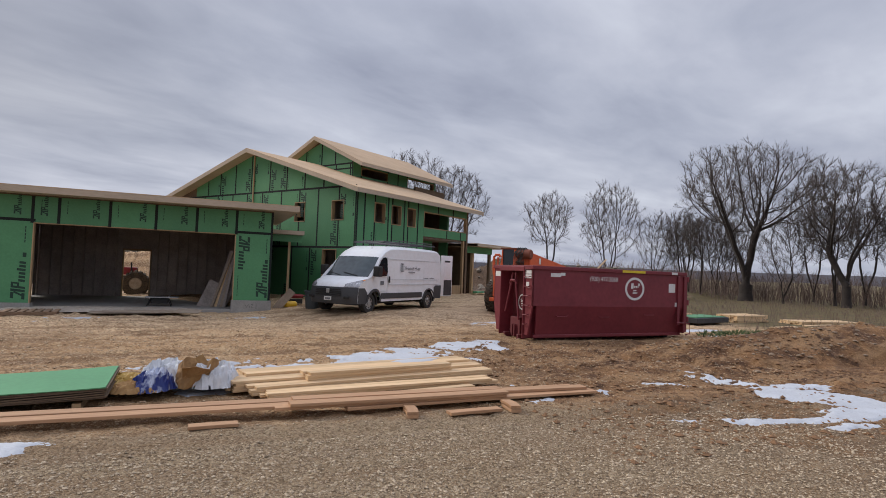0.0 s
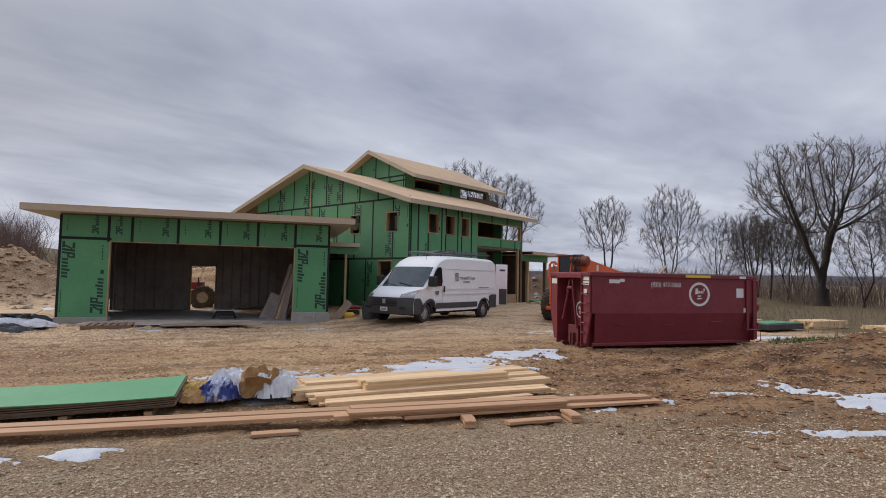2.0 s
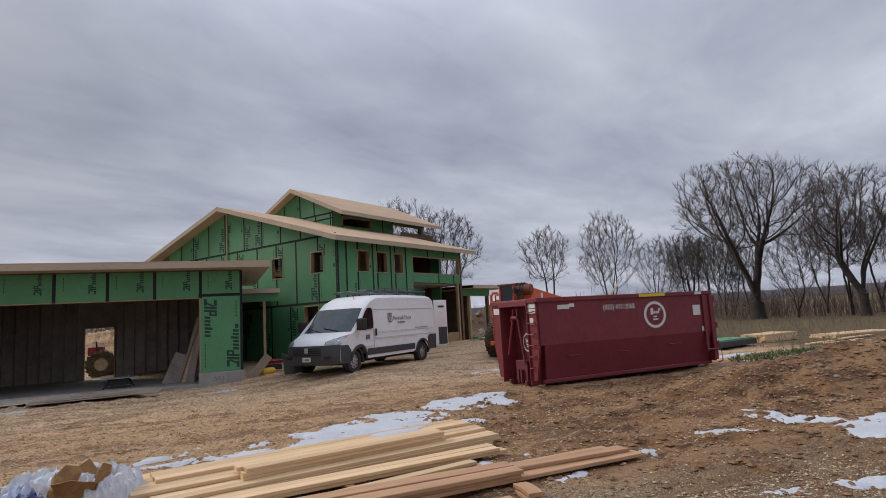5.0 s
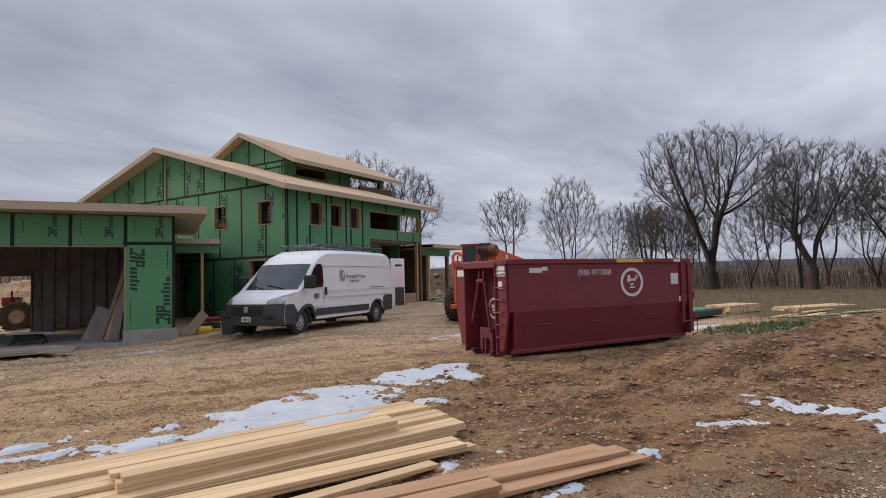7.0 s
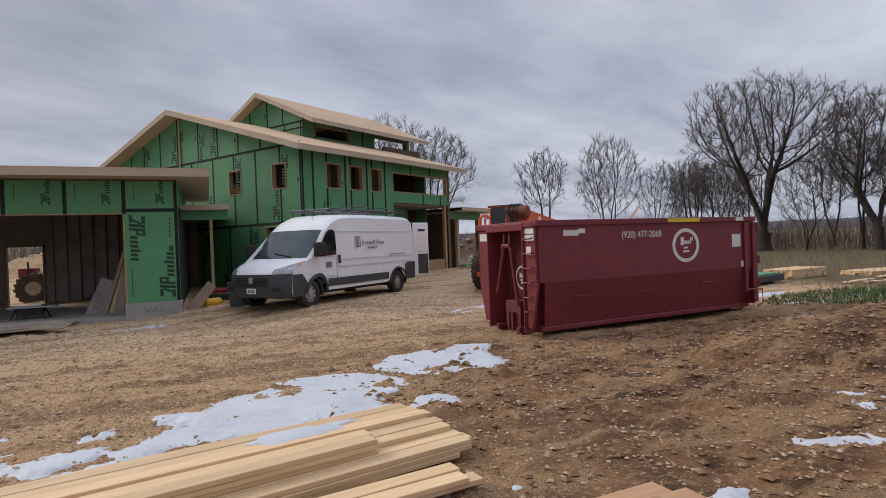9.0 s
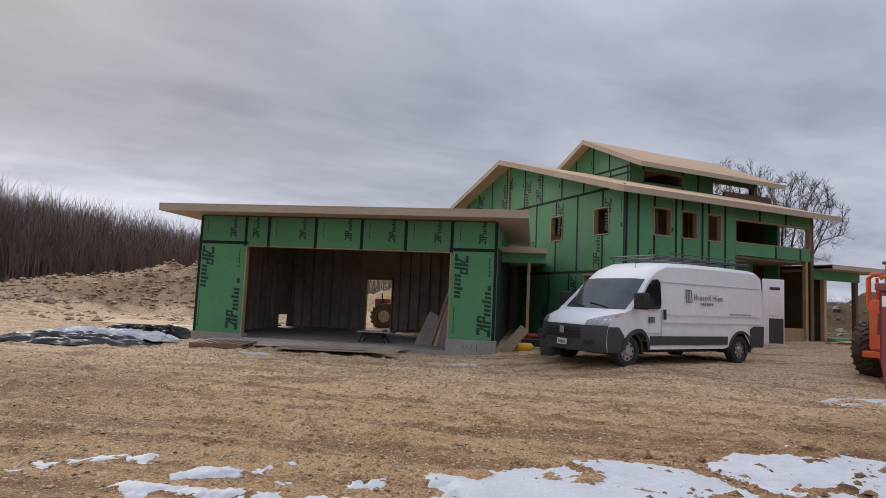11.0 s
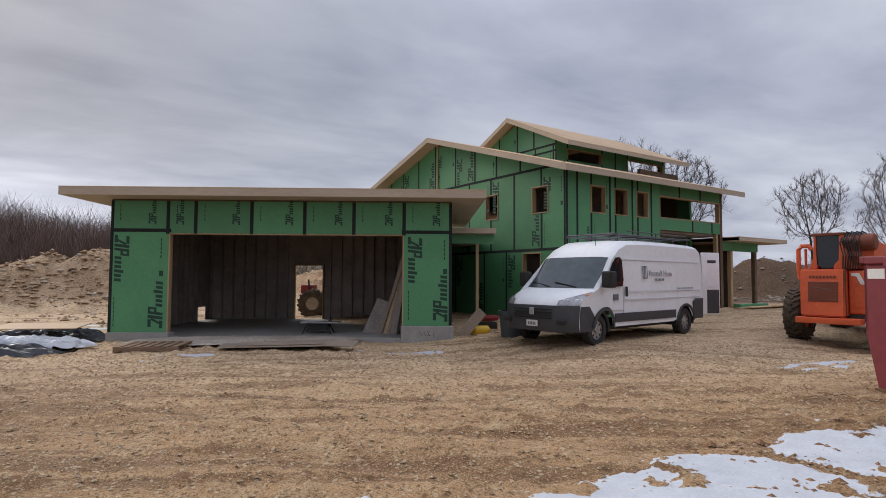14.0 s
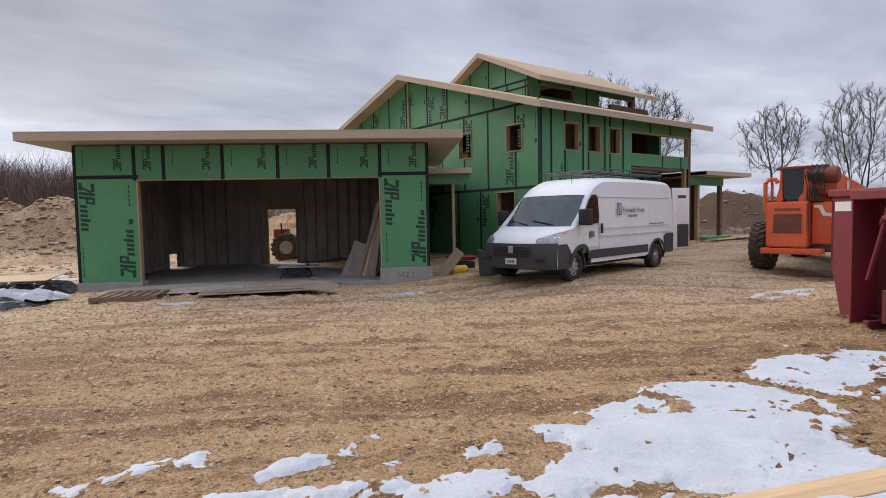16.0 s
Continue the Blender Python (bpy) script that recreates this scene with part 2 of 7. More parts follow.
    # wheel-smeared bands and wet black spots in the loam
    mp2 = nt.nodes.new("ShaderNodeMapping")
    mp2.inputs["Rotation"].default_value = (0, 0, radians(24))
    mp2.inputs["Scale"].default_value = (0.35, 1.9, 1)
    L(tc.outputs["Object"], mp2.inputs[0])
    band = noise_tex(1.0, 7, 0.62, mp2.outputs[0], 0.6)
    loam = mixc(math_node("MULTIPLY", rng(band, 0.48, 0.57), 0.75), loam, (0.37, 0.222, 0.113))
    loam = mixc(math_node("MULTIPLY", rng(noise_tex(2.6, 7, 0.65), 0.45, 0.36), 0.9), loam, (0.075, 0.038, 0.020))
    loam = mixc(math_node("MULTIPLY", rng(speck, 0.46, 0.36), 0.8), loam, (0.07, 0.036, 0.02))
    col = mixc(loam_m, dirt, loam)
    # grey gravel drive near the first steps
    gy = math_node("ADD", math_node("MULTIPLY", math_node("SUBTRACT", mid, 0.5), 1.2), sep.outputs["Y"])
    grav_m = math_node("MULTIPLY", rng(gy, -14.6, -15.2), rng(wob, 0.2, 0.4))
    vor = nt.nodes.new("ShaderNodeTexVoronoi")
    vor.inputs["Scale"].default_value = 42
    L(tc.outputs["Object"], vor.inputs["Vector"])
    bw = nt.nodes.new("ShaderNodeRGBToBW")
    L(vor.outputs["Color"], bw.inputs[0])
    gravel = mixc(rng(bw.outputs[0], 0.15, 0.85), GRAVEL_DARK, GRAVEL_PALE)
    gravel = mixc(rng(speck, 0.4, 0.7), gravel, GRAVEL_TAN)
    gravel = mixc(math_node("MULTIPLY", rng(rut, 0.42, 0.62), 0.3), gravel, DIRT_DARK)
    gravel = mixc(math_node("MULTIPLY", rng(fx, 2.0, 4.5), rng(mid, 0.35, 0.6, 0.35, 0.8)), gravel, loam)
    col = mixc(grav_m, col, gravel)
    # dead grass beyond the yard
    r2 = math_node("ADD", math_node("POWER", math_node("DIVIDE", math_node("SUBTRACT", fx, 1.0), 15.5), 2.0), math_node("POWER", math_node("DIVIDE", math_node("ADD", sep.outputs["Y"], 6.0), 17.0), 2.0))
    spoil = math_node("MULTIPLY", rng(sep.outputs["Z"], 0.15, 0.4), rng(r2, 9.0, 6.5))
    grass_m = math_node("MULTIPLY", rng(r2, 1.0, 1.5), math_node("MULTIPLY", math_node("SUBTRACT", 1.0, spoil), math_node("SUBTRACT", 1.0, math_node("MULTIPLY", rng(sep.outputs["X"], -4.0, -8.0), rng(r2, 8.0, 6.0)))))
    grass = mixc(rng(mid, 0.35, 0.65), (0.10, 0.078, 0.035), (0.17, 0.125, 0.062))
    grass = mixc(rng(fine, 0.5, 0.7), grass, (0.075, 0.08, 0.03))
    col = mixc(grass_m, col, grass)
    east = math_node("MULTIPLY", rng(sep.outputs["X"], 4.0, 9.0), math_node("MULTIPLY", rng(sep.outputs["Y"], 10.0, 15.0), spoil))
    col = mixc(east, col, mixc(rng(fine, 0.42, 0.6), (0.06, 0.036, 0.022), (0.15, 0.092, 0.056)))
    L(col, b.inputs["Base Color"])
    wet = rng(mid, 0.35, 0.6, 0.78, 0.96)
    L(wet, b.inputs["Roughness"])
    h = math_node("ADD", math_node("MULTIPLY", fine, 0.6), math_node("MULTIPLY", speck, 0.35))
    hv = math_node("MULTIPLY", vor.outputs["Distance"], math_node("MULTIPLY", grav_m, -0.7))
    bp = nt.nodes.new("ShaderNodeBump")
    bp.inputs["Strength"].default_value, bp.inputs["Distance"].default_value = 1.0, 0.06
    L(math_node("ADD", math_node("ADD", h, hv), math_node("MULTIPLY", math_node("SUBTRACT", stone, pit), 0.18)), bp.inputs["Height"])
    L(bp.outputs[0], b.inputs["Normal"])
    return m


DIRT_TAN, DIRT_DARK, DIRT_PALE = (0.465, 0.285, 0.145), (0.225, 0.122, 0.058), (0.55, 0.385, 0.225)
LOAM, LOAM_DARK = (0.250, 0.132, 0.061), (0.105, 0.050, 0.024)
GRAVEL_DARK, GRAVEL_PALE, GRAVEL_TAN = (0.155, 0.104, 0.060), (0.52, 0.40, 0.26), (0.37, 0.25, 0.142)
M_GROUND = ground_material()
M_SNOW = mat("old_snow", (0.54, 0.56, 0.60), (0.43, 0.44, 0.465), 0.65, s1=2, s2=40, bump=0.35, bump_scale=26, bump_dist=0.02)
M_ZIP = mat("green_coated_sheathing", (0.088, 0.275, 0.122), (0.068, 0.222, 0.098), 0.55, s1=1.2, s2=18, bump=0.06, bump_scale=180, bump_dist=0.002, vary=0.10)
M_TAPE = mat("black_seam_tape", (0.006, 0.009, 0.009), (0.011, 0.015, 0.015), 0.85, s1=4, s2=30, bump=0.1)
M_PRINT = mat("dark_green_print", (0.008, 0.035, 0.022), (0.012, 0.045, 0.028), 0.6, bump=0)
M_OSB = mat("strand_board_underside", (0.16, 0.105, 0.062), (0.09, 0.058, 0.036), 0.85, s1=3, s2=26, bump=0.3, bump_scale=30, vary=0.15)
M_STUD = mat("framing_lumber", (0.42, 0.29, 0.16), (0.30, 0.195, 0.10), 0.75, s1=2, s2=14, stretch=(1, 1, 0.12), bump=0.1, vary=0.15)
M_FASCIA = mat("pale_fascia_board", (0.50, 0.40, 0.30), (0.40, 0.32, 0.235), 0.75, s1=1.1, s2=22, stretch=(0.25, 1, 1), bump=0.12, vary=0.06)
M_DECK = mat("roof_deck_panel", (0.56, 0.39, 0.235), (0.47, 0.315, 0.185), 0.75, s1=1.5, s2=30, bump=0.15, bump_scale=50, vary=0.06)
M_CONC = mat("grey_concrete", (0.36, 0.345, 0.32), (0.27, 0.255, 0.235), 0.9, s1=2, s2=24, bump=0.25, bump_scale=45)
M_DARK = mat("dark_interior_board", (0.39, 0.335, 0.30), (0.235, 0.20, 0.178), 0.9, s1=2, s2=20, bump=0.15, vary=0.15)


# ---- building helpers ----
def add_box(bm, x0, x1, y0, y1, z0, z1, m=None):
    vs = [bm.verts.new((x, y, z)) for x in (x0, x1) for y in (y0, y1) for z in (z0, z1)]
    for f in ((0, 1, 3, 2), (4, 6, 7, 5), (0, 4, 5, 1), (2, 3, 7, 6), (0, 2, 6, 4), (1, 5, 7, 3)):
        bm.faces.new([vs[k] for k in f])
    if m is not None:
        bmesh.ops.transform(bm, matrix=m, verts=vs)
    return vs


def box(x0, x1, y0, y1, z0, z1, m=None, bevel=0.0, seg=1):
    bm = bmesh.new()
    add_box(bm, x0, x1, y0, y1, z0, z1, m)
    if bevel:
        bmesh.ops.bevel(bm, geom=list(bm.edges), offset=bevel, segments=seg, affect="EDGES", profile=0.6)
    return bm


def add_prism(bm, outline, y0, y1):
    """An outline of (x, z) swept from y0 to y1."""
    a = [bm.verts.new((x, y0, z)) for x, z in outline]
    c = [bm.verts.new((x, y1, z)) for x, z in outline]
    bm.faces.new(a)
    bm.faces.new(c[::-1])
    for k in range(len(a)):
        j = (k + 1) % len(a)
        bm.faces.new((a[k], c[k], c[j], a[j]))
    return a + c


def add_tube(bm, pts, r, sides=8, r_end=None):
    """A tube along points, with capped ends."""
    rings = []
    up = Vector((0.13, 0.21, 1)).normalized()
    for k, p in enumerate(pts):
        p = Vector(p)
        d = (Vector(pts[min(k + 1, len(pts) - 1)]) - Vector(pts[max(k - 1, 0)])).normalized()
        u = d.cross(up)
        u = u.normalized() if u.length > 1e-3 else Vector((1, 0, 0))
        v = d.cross(u)
        rad = r if r_end is None else r + (r_end - r) * k / max(1, len(pts) - 1)
        rings.append([bm.verts.new(p + rad * (math.cos(a) * u + math.sin(a) * v)) for a in (2 * math.pi * i / sides for i in range(sides))])
    for a, c in zip(rings, rings[1:]):
        for i in range(sides):
            j = (i + 1) % sides
            bm.faces.new((a[i], a[j], c[j], c[i]))
    bm.faces.new(rings[0][::-1])
    bm.faces.new(rings[-1])


def add_disc(bm, centre, axis, r, depth, sides=24, bevel=0.0):
    """A short cylinder along axis ('x','y','z') with optional rounded rim."""
    prof = [(0, r - bevel), (bevel, r), (depth - bevel, r), (depth, r - bevel)] if bevel else [(0, r), (depth, r)]
    rings = []
    for h, rad in prof:
        ring = []
        for i in range(sides):
            a = 2 * math.pi * i / sides
            p = {"x": (h, math.cos(a) * rad, math.sin(a) * rad), "y": (math.cos(a) * rad, h, math.sin(a) * rad), "z": (math.cos(a) * rad, math.sin(a) * rad, h)}[axis]
            ring.append(bm.verts.new(Vector(centre) + Vector(p)))
        rings.append(ring)
    for a, c in zip(rings, rings[1:]):
        for i in range(sides):
            j = (i + 1) % sides
            bm.faces.new((a[i], a[j], c[j], c[i]))
    bm.faces.new(rings[0][::-1])
    bm.faces.new(rings[-1])


def part(name, bm, material, parent=None, label="", smooth=False):
    """Links a bmesh as one mesh object under a thing or a part."""
    bmesh.ops.recalc_face_normals(bm, faces=bm.faces)
    me = bpy.data.meshes.new(name)
    bm.to_mesh(me)
    bm.free()
    if smooth:
        me.polygons.foreach_set("use_smooth", [True] * len(me.polygons))
        me.set_sharp_from_angle(angle=radians(38))
    me.materials.append(material)
    ob = new(name, me)
    ob.parent = parent
    if label:
        ob["label"] = label
    return ob


def thing(name, m, label, category, group="", kind=""):
    ob = new(name)
    ob.matrix_world = m
    return tagged(ob, label, category, group, kind)


def raw_mesh(name, verts, faces, material, parent=None, smooth=True):
    me = bpy.data.meshes.new(name)
    me.from_pydata(verts, [], faces)
    me.materials.append(material)
    if smooth:
        me.polygons.foreach_set("use_smooth", [True] * len(me.polygons))
    ob = new(name, me)
    ob.parent = parent
    return ob


def solid_cells(bm, x0, x1, z0, z1, openings, top, y0, y1, grow=0.0):
    """Fills x0..x1, z0..z1 (under the line top(x)) with prisms, leaving the openings (x0, x1, z0, z1) out."""
    ops = [(a - grow, c + grow, lo - grow, hi + grow) for a, c, lo, hi in openings]
    xs = sorted({x0, x1, *(min(max(v, x0), x1) for o in ops for v in o[:2])})
    for a, c in zip(xs, xs[1:]):
        if c - a < 1e-4:
            continue
        mid = (a + c) / 2
        cuts = sorted((max(lo, z0), min(hi, z1)) for p, q, lo, hi in ops if p < mid < q and hi > z0 and lo < z1)
        z = z0
        spans = []
        for lo, hi in cuts:
            if lo > z + 1e-4:
                spans.append((z, lo))
            z = max(z, hi)
        if z < z1 - 1e-4:
            spans.append((z, z1))
        for lo, hi in spans:
            ta, tc_ = min(hi, top(a)), min(hi, top(c))
            if max(ta, tc_) <= lo + 1e-3:
                continue
            add_prism(bm, [(a, lo), (c, lo), (c, max(tc_, lo + 1e-3)), (a, max(ta, lo + 1e-3))], y0, y1)


def add_wordmark(bm, x, z, size, y, down=True, mirror=1):
    """A printed maker's mark as plain slanted blocks: three tall ones and a run of small ones, read up or down the panel."""
    def quad(u0, u1, v0, v1, slant=0.12):
        pts = []
        for u, v in ((u0, v0), (u1, v0), (u1, v1), (u0, v1)):
            u2 = u + slant * v
            dx, dz = (v * mirror, -u2) if down else (-v * mirror, u2)
            pts.append((x + dx, y, z + dz))
        bm.faces.new([bm.verts.new(p) for p in pts])
    u = 0.0
    for k, w in enumerate((0.26, 0.10, 0.24)):
        s = size
        if k == 0:
            quad(u, u + w * s * 2, 0, 0.22 * s)
            quad(u, u + w * s * 2, 0.78 * s, s)
            quad(u + 0.18 * s, u + 0.34 * s, 0.22 * s, 0.78 * s, 0.5)
        elif k == 1:
            quad(u, u + w * s * 2, 0, s)
        else:
            quad(u, u + 0.18 * s, 0, s)
            quad(u + 0.18 * s, u + w * s * 2, 0.84 * s, s)
            quad(u + 0.18 * s, u + w * s * 2, 0.42 * s, 0.58 * s)
            quad(u + w * s * 2 - 0.14 * s, u + w * s * 2, 0.58 * s, 0.84 * s)
        u += w * s * 2 + 0.08 * s
    for k in range(6):
        quad(u, u + 0.20 * size, 0.04 * size, (0.5 if k != 3 else 0.66) * size)
        u += 0.30 * size


def add_smallprint(bm, x, z, y, n=5, w=0.03):
    for k in range(n):
        bm.faces.new([bm.verts.new((x + dx, y, z - k * 0.11 - dz)) for dx, dz in ((0, 0), (w, 0), (w, 0.085), (0, 0.085))])


# ---- ground ----
HOUSE_TURN = 32.317
HS, HN = Vector((math.cos(radians(HOUSE_TURN)), math.sin(radians(HOUSE_TURN)), 0)), Vector((-math.sin(radians(HOUSE_TURN)), math.cos(radians(HOUSE_TURN)), 0))
HOUSE_AT = Vector((3.923, 3.440, -0.06))
_tab = np.random.RandomState(7).rand(256, 256)


def vnoise(x, y):
    xi, yi = np.floor(x).astype(int), np.floor(y).astype(int)
    fx, fy = x - xi, y - yi
    fx, fy = fx * fx * (3 - 2 * fx), fy * fy * (3 - 2 * fy)
    a, b_ = _tab[xi % 256, yi % 256], _tab[(xi + 1) % 256, yi % 256]
    c, d = _tab[xi % 256, (yi + 1) % 256], _tab[(xi + 1) % 256, (yi + 1) % 256]
    return (a * (1 - fx) + b_ * fx) * (1 - fy) + (c * (1 - fx) + d * fx) * fy


def fbm(x, y, octaves=4, gain=0.5):
    s, a, t = 0.0, 1.0, 0.0
    for k in range(octaves):
        s = s + a * vnoise(x * 2**k + 17.3 * k, y * 2**k + 9.1 * k)
        t += a
        a *= gain
    return s / t


def step(a, b_, v):
    t = np.clip((v - a) / (b_ - a), 0, 1)
    return t * t * (3 - 2 * t)


def hill(x, y, cx, cy, rx, ry, h, sharp=1.0, turn=0.0):
    c, s = math.cos(radians(turn)), math.sin(radians(turn))
    dx, dy = x - cx, y - cy
    d = np.sqrt(((dx * c + dy * s) / rx) ** 2 + ((-dx * s + dy * c) / ry) ** 2)
    d = d * (0.8 + 0.4 * fbm(x * 0.45 + cx, y * 0.45 + cy, 4))
    return h * np.clip(1 - d, 0, 1) ** sharp


def ground_z(x, y, rough=1.0):
    """Height of the ground; rough=0 leaves out the small lumps, as under settled snow."""
    x, y = np.asarray(x, float), np.asarray(y, float)
    u = (x - HOUSE_AT.x) * HS.x + (y - HOUSE_AT.y) * HS.y
    v = (x - HOUSE_AT.x) * HN.x + (y - HOUSE_AT.y) * HN.y
    near_house = step(-8.0, -4.8, v) * step(16, 12, v)
    z = -0.08 + (0.25 * step(-6.4, -3.6, u) + 0.25 * step(2.5, 9.0, u)) * near_house
    loose = step(60, 25, np.abs(x)) * step(70, 30, np.abs(y))
    z = z + 0.05 * (fbm(x * 0.5, y * 0.5, 4) - 0.5)
    # tyre ruts along the driveway
    along = x * 0.94 - y * 0.34
    across = x * 0.34 + y * 0.94
    drive = step(-13.0, -10.0, across) * step(-0.4, -2.5, across) * step(30, 16, np.abs(x))
    rut = fbm(across * 1.6 + 3, along * 0.16, 4, 0.55) - 0.5
    z = z + 0.20 * rut * drive
    loam = step(2.0, 4.5, x) * step(-7.5, -9.5, y) * step(-18.0, -15.5, y) * step(22, 15, x)
    z = z + loam * ((0.06 + 0.10 * rough) * (fbm(x * 1.5, y * 2.2, 5, 0.6) - 0.52))
    z = z + 0.03 * (fbm(x * 1.1 + 40, y * 2.6, 4, 0.6) - 0.5) * drive
    z = z + rough * 0.07 * np.maximum(fbm(x * 3.1 + 70, y * 3.1, 4, 0.7) - 0.57, 0) * drive * 4 + rough * 0.085 * (fbm(x * 5, y * 5, 4, 0.7) - 0.5) * loose * (1 - 0.75 * step(-15.2, -16.4, y))
    z = z + (1 + 0.35 * (fbm(x * 0.45 + 9, y * 0.45, 5, 0.6) - 0.5)) * (hill(x, y, -20.6, 16.4, 7.2, 6.0, 3.1, 1.0, 8) + hill(x, y, -26.5, 12.0, 7.0, 5.5, 1.4, 1.0) + hill(x, y, -15.0, 17.0, 5.5, 4.5, 2.0, 1.0))
    z = z + hill(x, y, 11.0, -11.7, 4.6, 1.7, 0.62, 0.8, -8) + hill(x, y, 15.2, -12.5, 4.6, 1.8, 0.75, 0.8, -8)
    z = z + hill(x, y, 24.0, 25.0, 8.0, 4.0, 3.0, 0.9, -25) + hill(x, y, 31.0, 19.5, 7.0, 3.6, 2.4, 0.9, -25) + hill(x, y, 8.5, 40.0, 14.0, 5.0, 2.6, 0.9) + hill(x, y, -6.0, 24.0, 11.0, 4.5, 2.6, 0.9)
    heap = np.clip((z - 0.5) / 1.2, 0, 1) * step(60, 40, np.abs(x)) * step(60, 40, np.abs(y))
    z = z + heap * (0.75 * (fbm(x * 0.9 + 5, y * 0.9, 5, 0.62) - 0.5) + 0.35 * (fbm(x * 3.3, y * 3.3, 3, 0.6) - 0.5))
    # far rise to the west under the brush
    z = z + hill(x, y, 0.4, -12.9, 4.2, 2.0, -0.06, 0.7, 14)
    z = z + 3.2 * step(-29, -46, x) * step(-30, 0, y) + 3.0 * step(35, 90, y) * step(30, -20, x)
    z = z + 2.5 * step(150, 420, np.hypot(x, y)) * step(-60, 60, x)
    return z


def axis_steps(lo, hi, a, b_, fine):
    """Ground lines: fine steps from a to b_, widening towards lo and hi."""
    mid = list(np.arange(a, b_, fine))
    out, s, p = [], fine, a
    while p > lo:
        s *= 1.06
        p -= s
        out.append(p)
    tail, s, p = [], fine, mid[-1]
    while p < hi:
        s *= 1.06
        p += s
        tail.append(p)
    return np.array(out[::-1] + mid + tail)


def ground_sheet(x_lines, y_lines):
    X, Y = np.meshgrid(x_lines, y_lines, indexing="ij")
    Z = ground_z(X, Y)
    n, k = X.shape
    verts = np.stack([X, Y, Z], -1).reshape(-1, 3)
    idx = np.arange(n * k).reshape(n, k)
    faces = np.stack([idx[:-1, :-1], idx[1:, :-1], idx[1:, 1:], idx[:-1, 1:]], -1).reshape(-1, 4)
    me = bpy.data.meshes.new("ground")
    me.vertices.add(len(verts))
    me.vertices.foreach_set("co", verts.ravel())
    me.loops.add(faces.size)
    me.loops.foreach_set("vertex_index", faces.ravel())
    me.polygons.add(len(faces))
    me.polygons.foreach_set("loop_start", np.arange(0, faces.size, 4))
    me.polygons.foreach_set("use_smooth", np.ones(len(faces), bool))
    me.update(calc_edges=True)
    me.validate()
    me.materials.append(M_GROUND)
    return new("ground", me)


ground = tagged(ground_sheet(axis_steps(-900, 900, -11.0, 16.0, 0.07), axis_steps(-300, 900, -21.5, 4.0, 0.07)), "bare tan dirt yard with gravel and dark loam", "ground", kind="structure")


def gz(x, y):
    return float(ground_z(x, y))


# ---- garage ----
G_X0, G_X1, G_Y1 = -8.76, 0.05, 6.80
D_X0, D_X1, D_TOP = -7.28, -1.20, 2.72
WALL_TOP = 3.60
garage = thing("garage", pose(0, 0, 0), "unfinished garage clad in green sheathing with a low flat roof", "garage", kind="structure")


def level(h):
    return lambda x: h


def sheet(name, parent, x0, x1, z0, z1, openings=(), top=level(99), y=-0.012, marks="", material=None):
    """One sheathing panel standing in the local x-z plane, its face at y, with its printed marks."""
    bm = bmesh.new()
    solid_cells(bm, x0 + 0.003, x1 - 0.003, z0 + 0.003, z1 - 0.003, openings, top, y, y + 0.012, 0.0)
    if not bm.verts:
        bm.free()
        return None
    p = part(name, bm, material or M_ZIP, parent)
    z1 = min(z1, top(x0), top(x1))
    if marks and z1 - z0 > 0.7 and x1 - x0 > 0.6:
        pr = bmesh.new()
        w, h = x1 - x0, z1 - z0
        if "a" in marks:
            add_wordmark(pr, x0 + 0.10, z1 - 0.12, min(0.38, w * 0.31), y - 0.0025, True)
        if "b" in marks:
            add_wordmark(pr, x1 - 0.10, z0 + 0.10, min(0.38, w * 0.31), y - 0.0025, False)
        if "c" in marks:
            add_wordmark(pr, x1 - 0.30, z1 - 0.62, 0.20, y - 0.0025, False)
            add_smallprint(pr, x0 + 0.22, z1 - 0.1, y - 0.0025, 4, 0.02)
        if "s" in marks:
            add_smallprint(pr, x1 - 0.20, z1 - 0.2, y - 0.0025, 5)
            add_smallprint(pr, x0 + 0.12, z0 + 0.9, y - 0.0025, 7, 0.022)
            pr.faces.new([pr.verts.new((x1 - 0.22 + dx, y - 0.0025, z0 + h * 0.55 + dz)) for dx, dz in ((0, 0), (0.1, 0), (0.1, 0.14), (0, 0.14))])
        part("printed_mark", pr, M_PRINT, p)
    return p


def tape(parent, x0, x1, z0, z1, y=-0.014, slope=0.0):
    """A strip of black tape, 2 mm proud of the panels."""
    bm = bmesh.new()
    if x1 - x0 < z1 - z0:
        vs = add_box(bm, x0, x1, y - 0.002, y + 0.0015, z0, z1)
    else:
        vs = add_box(bm, x0, x1, y - 0.0035, y + 0.0015, z0, z1)
    for v in vs:
        v.co.z += slope * (v.co.x - x0)
    return part("seam_tape", bm, M_TAPE, parent)


# front framing behind the panels
bm = bmesh.new()
solid_cells(bm, G_X0, G_X1, 0.0, WALL_TOP, [(D_X0, D_X1, -1, D_TOP)], level(WALL_TOP), 0.002, 0.15)
part("front_wall", bm, M_OSB, garage, "brown framing of the garage front")
seams = [G_X0, -7.31, -6.60, -5.16, -3.79, -2.51, -1.20, G_X1]
for k, (a, c) in enumerate(zip(seams, seams[1:])):
    sheet("sheathing_panel", garage, a, c, D_TOP if 0 < k < 6 else 2.79, 3.56, marks="c")
sheet("sheathing_panel", garage, G_X0, D_X0, 0.16, 2.79, marks="abs")
sheet("sheathing_panel", garage, D_X1, G_X1, 0.35, 2.79, marks="abs")
for s in seams[1:-1]:
    tape(garage, s - 0.045, s + 0.045, 2.70, 3.56)
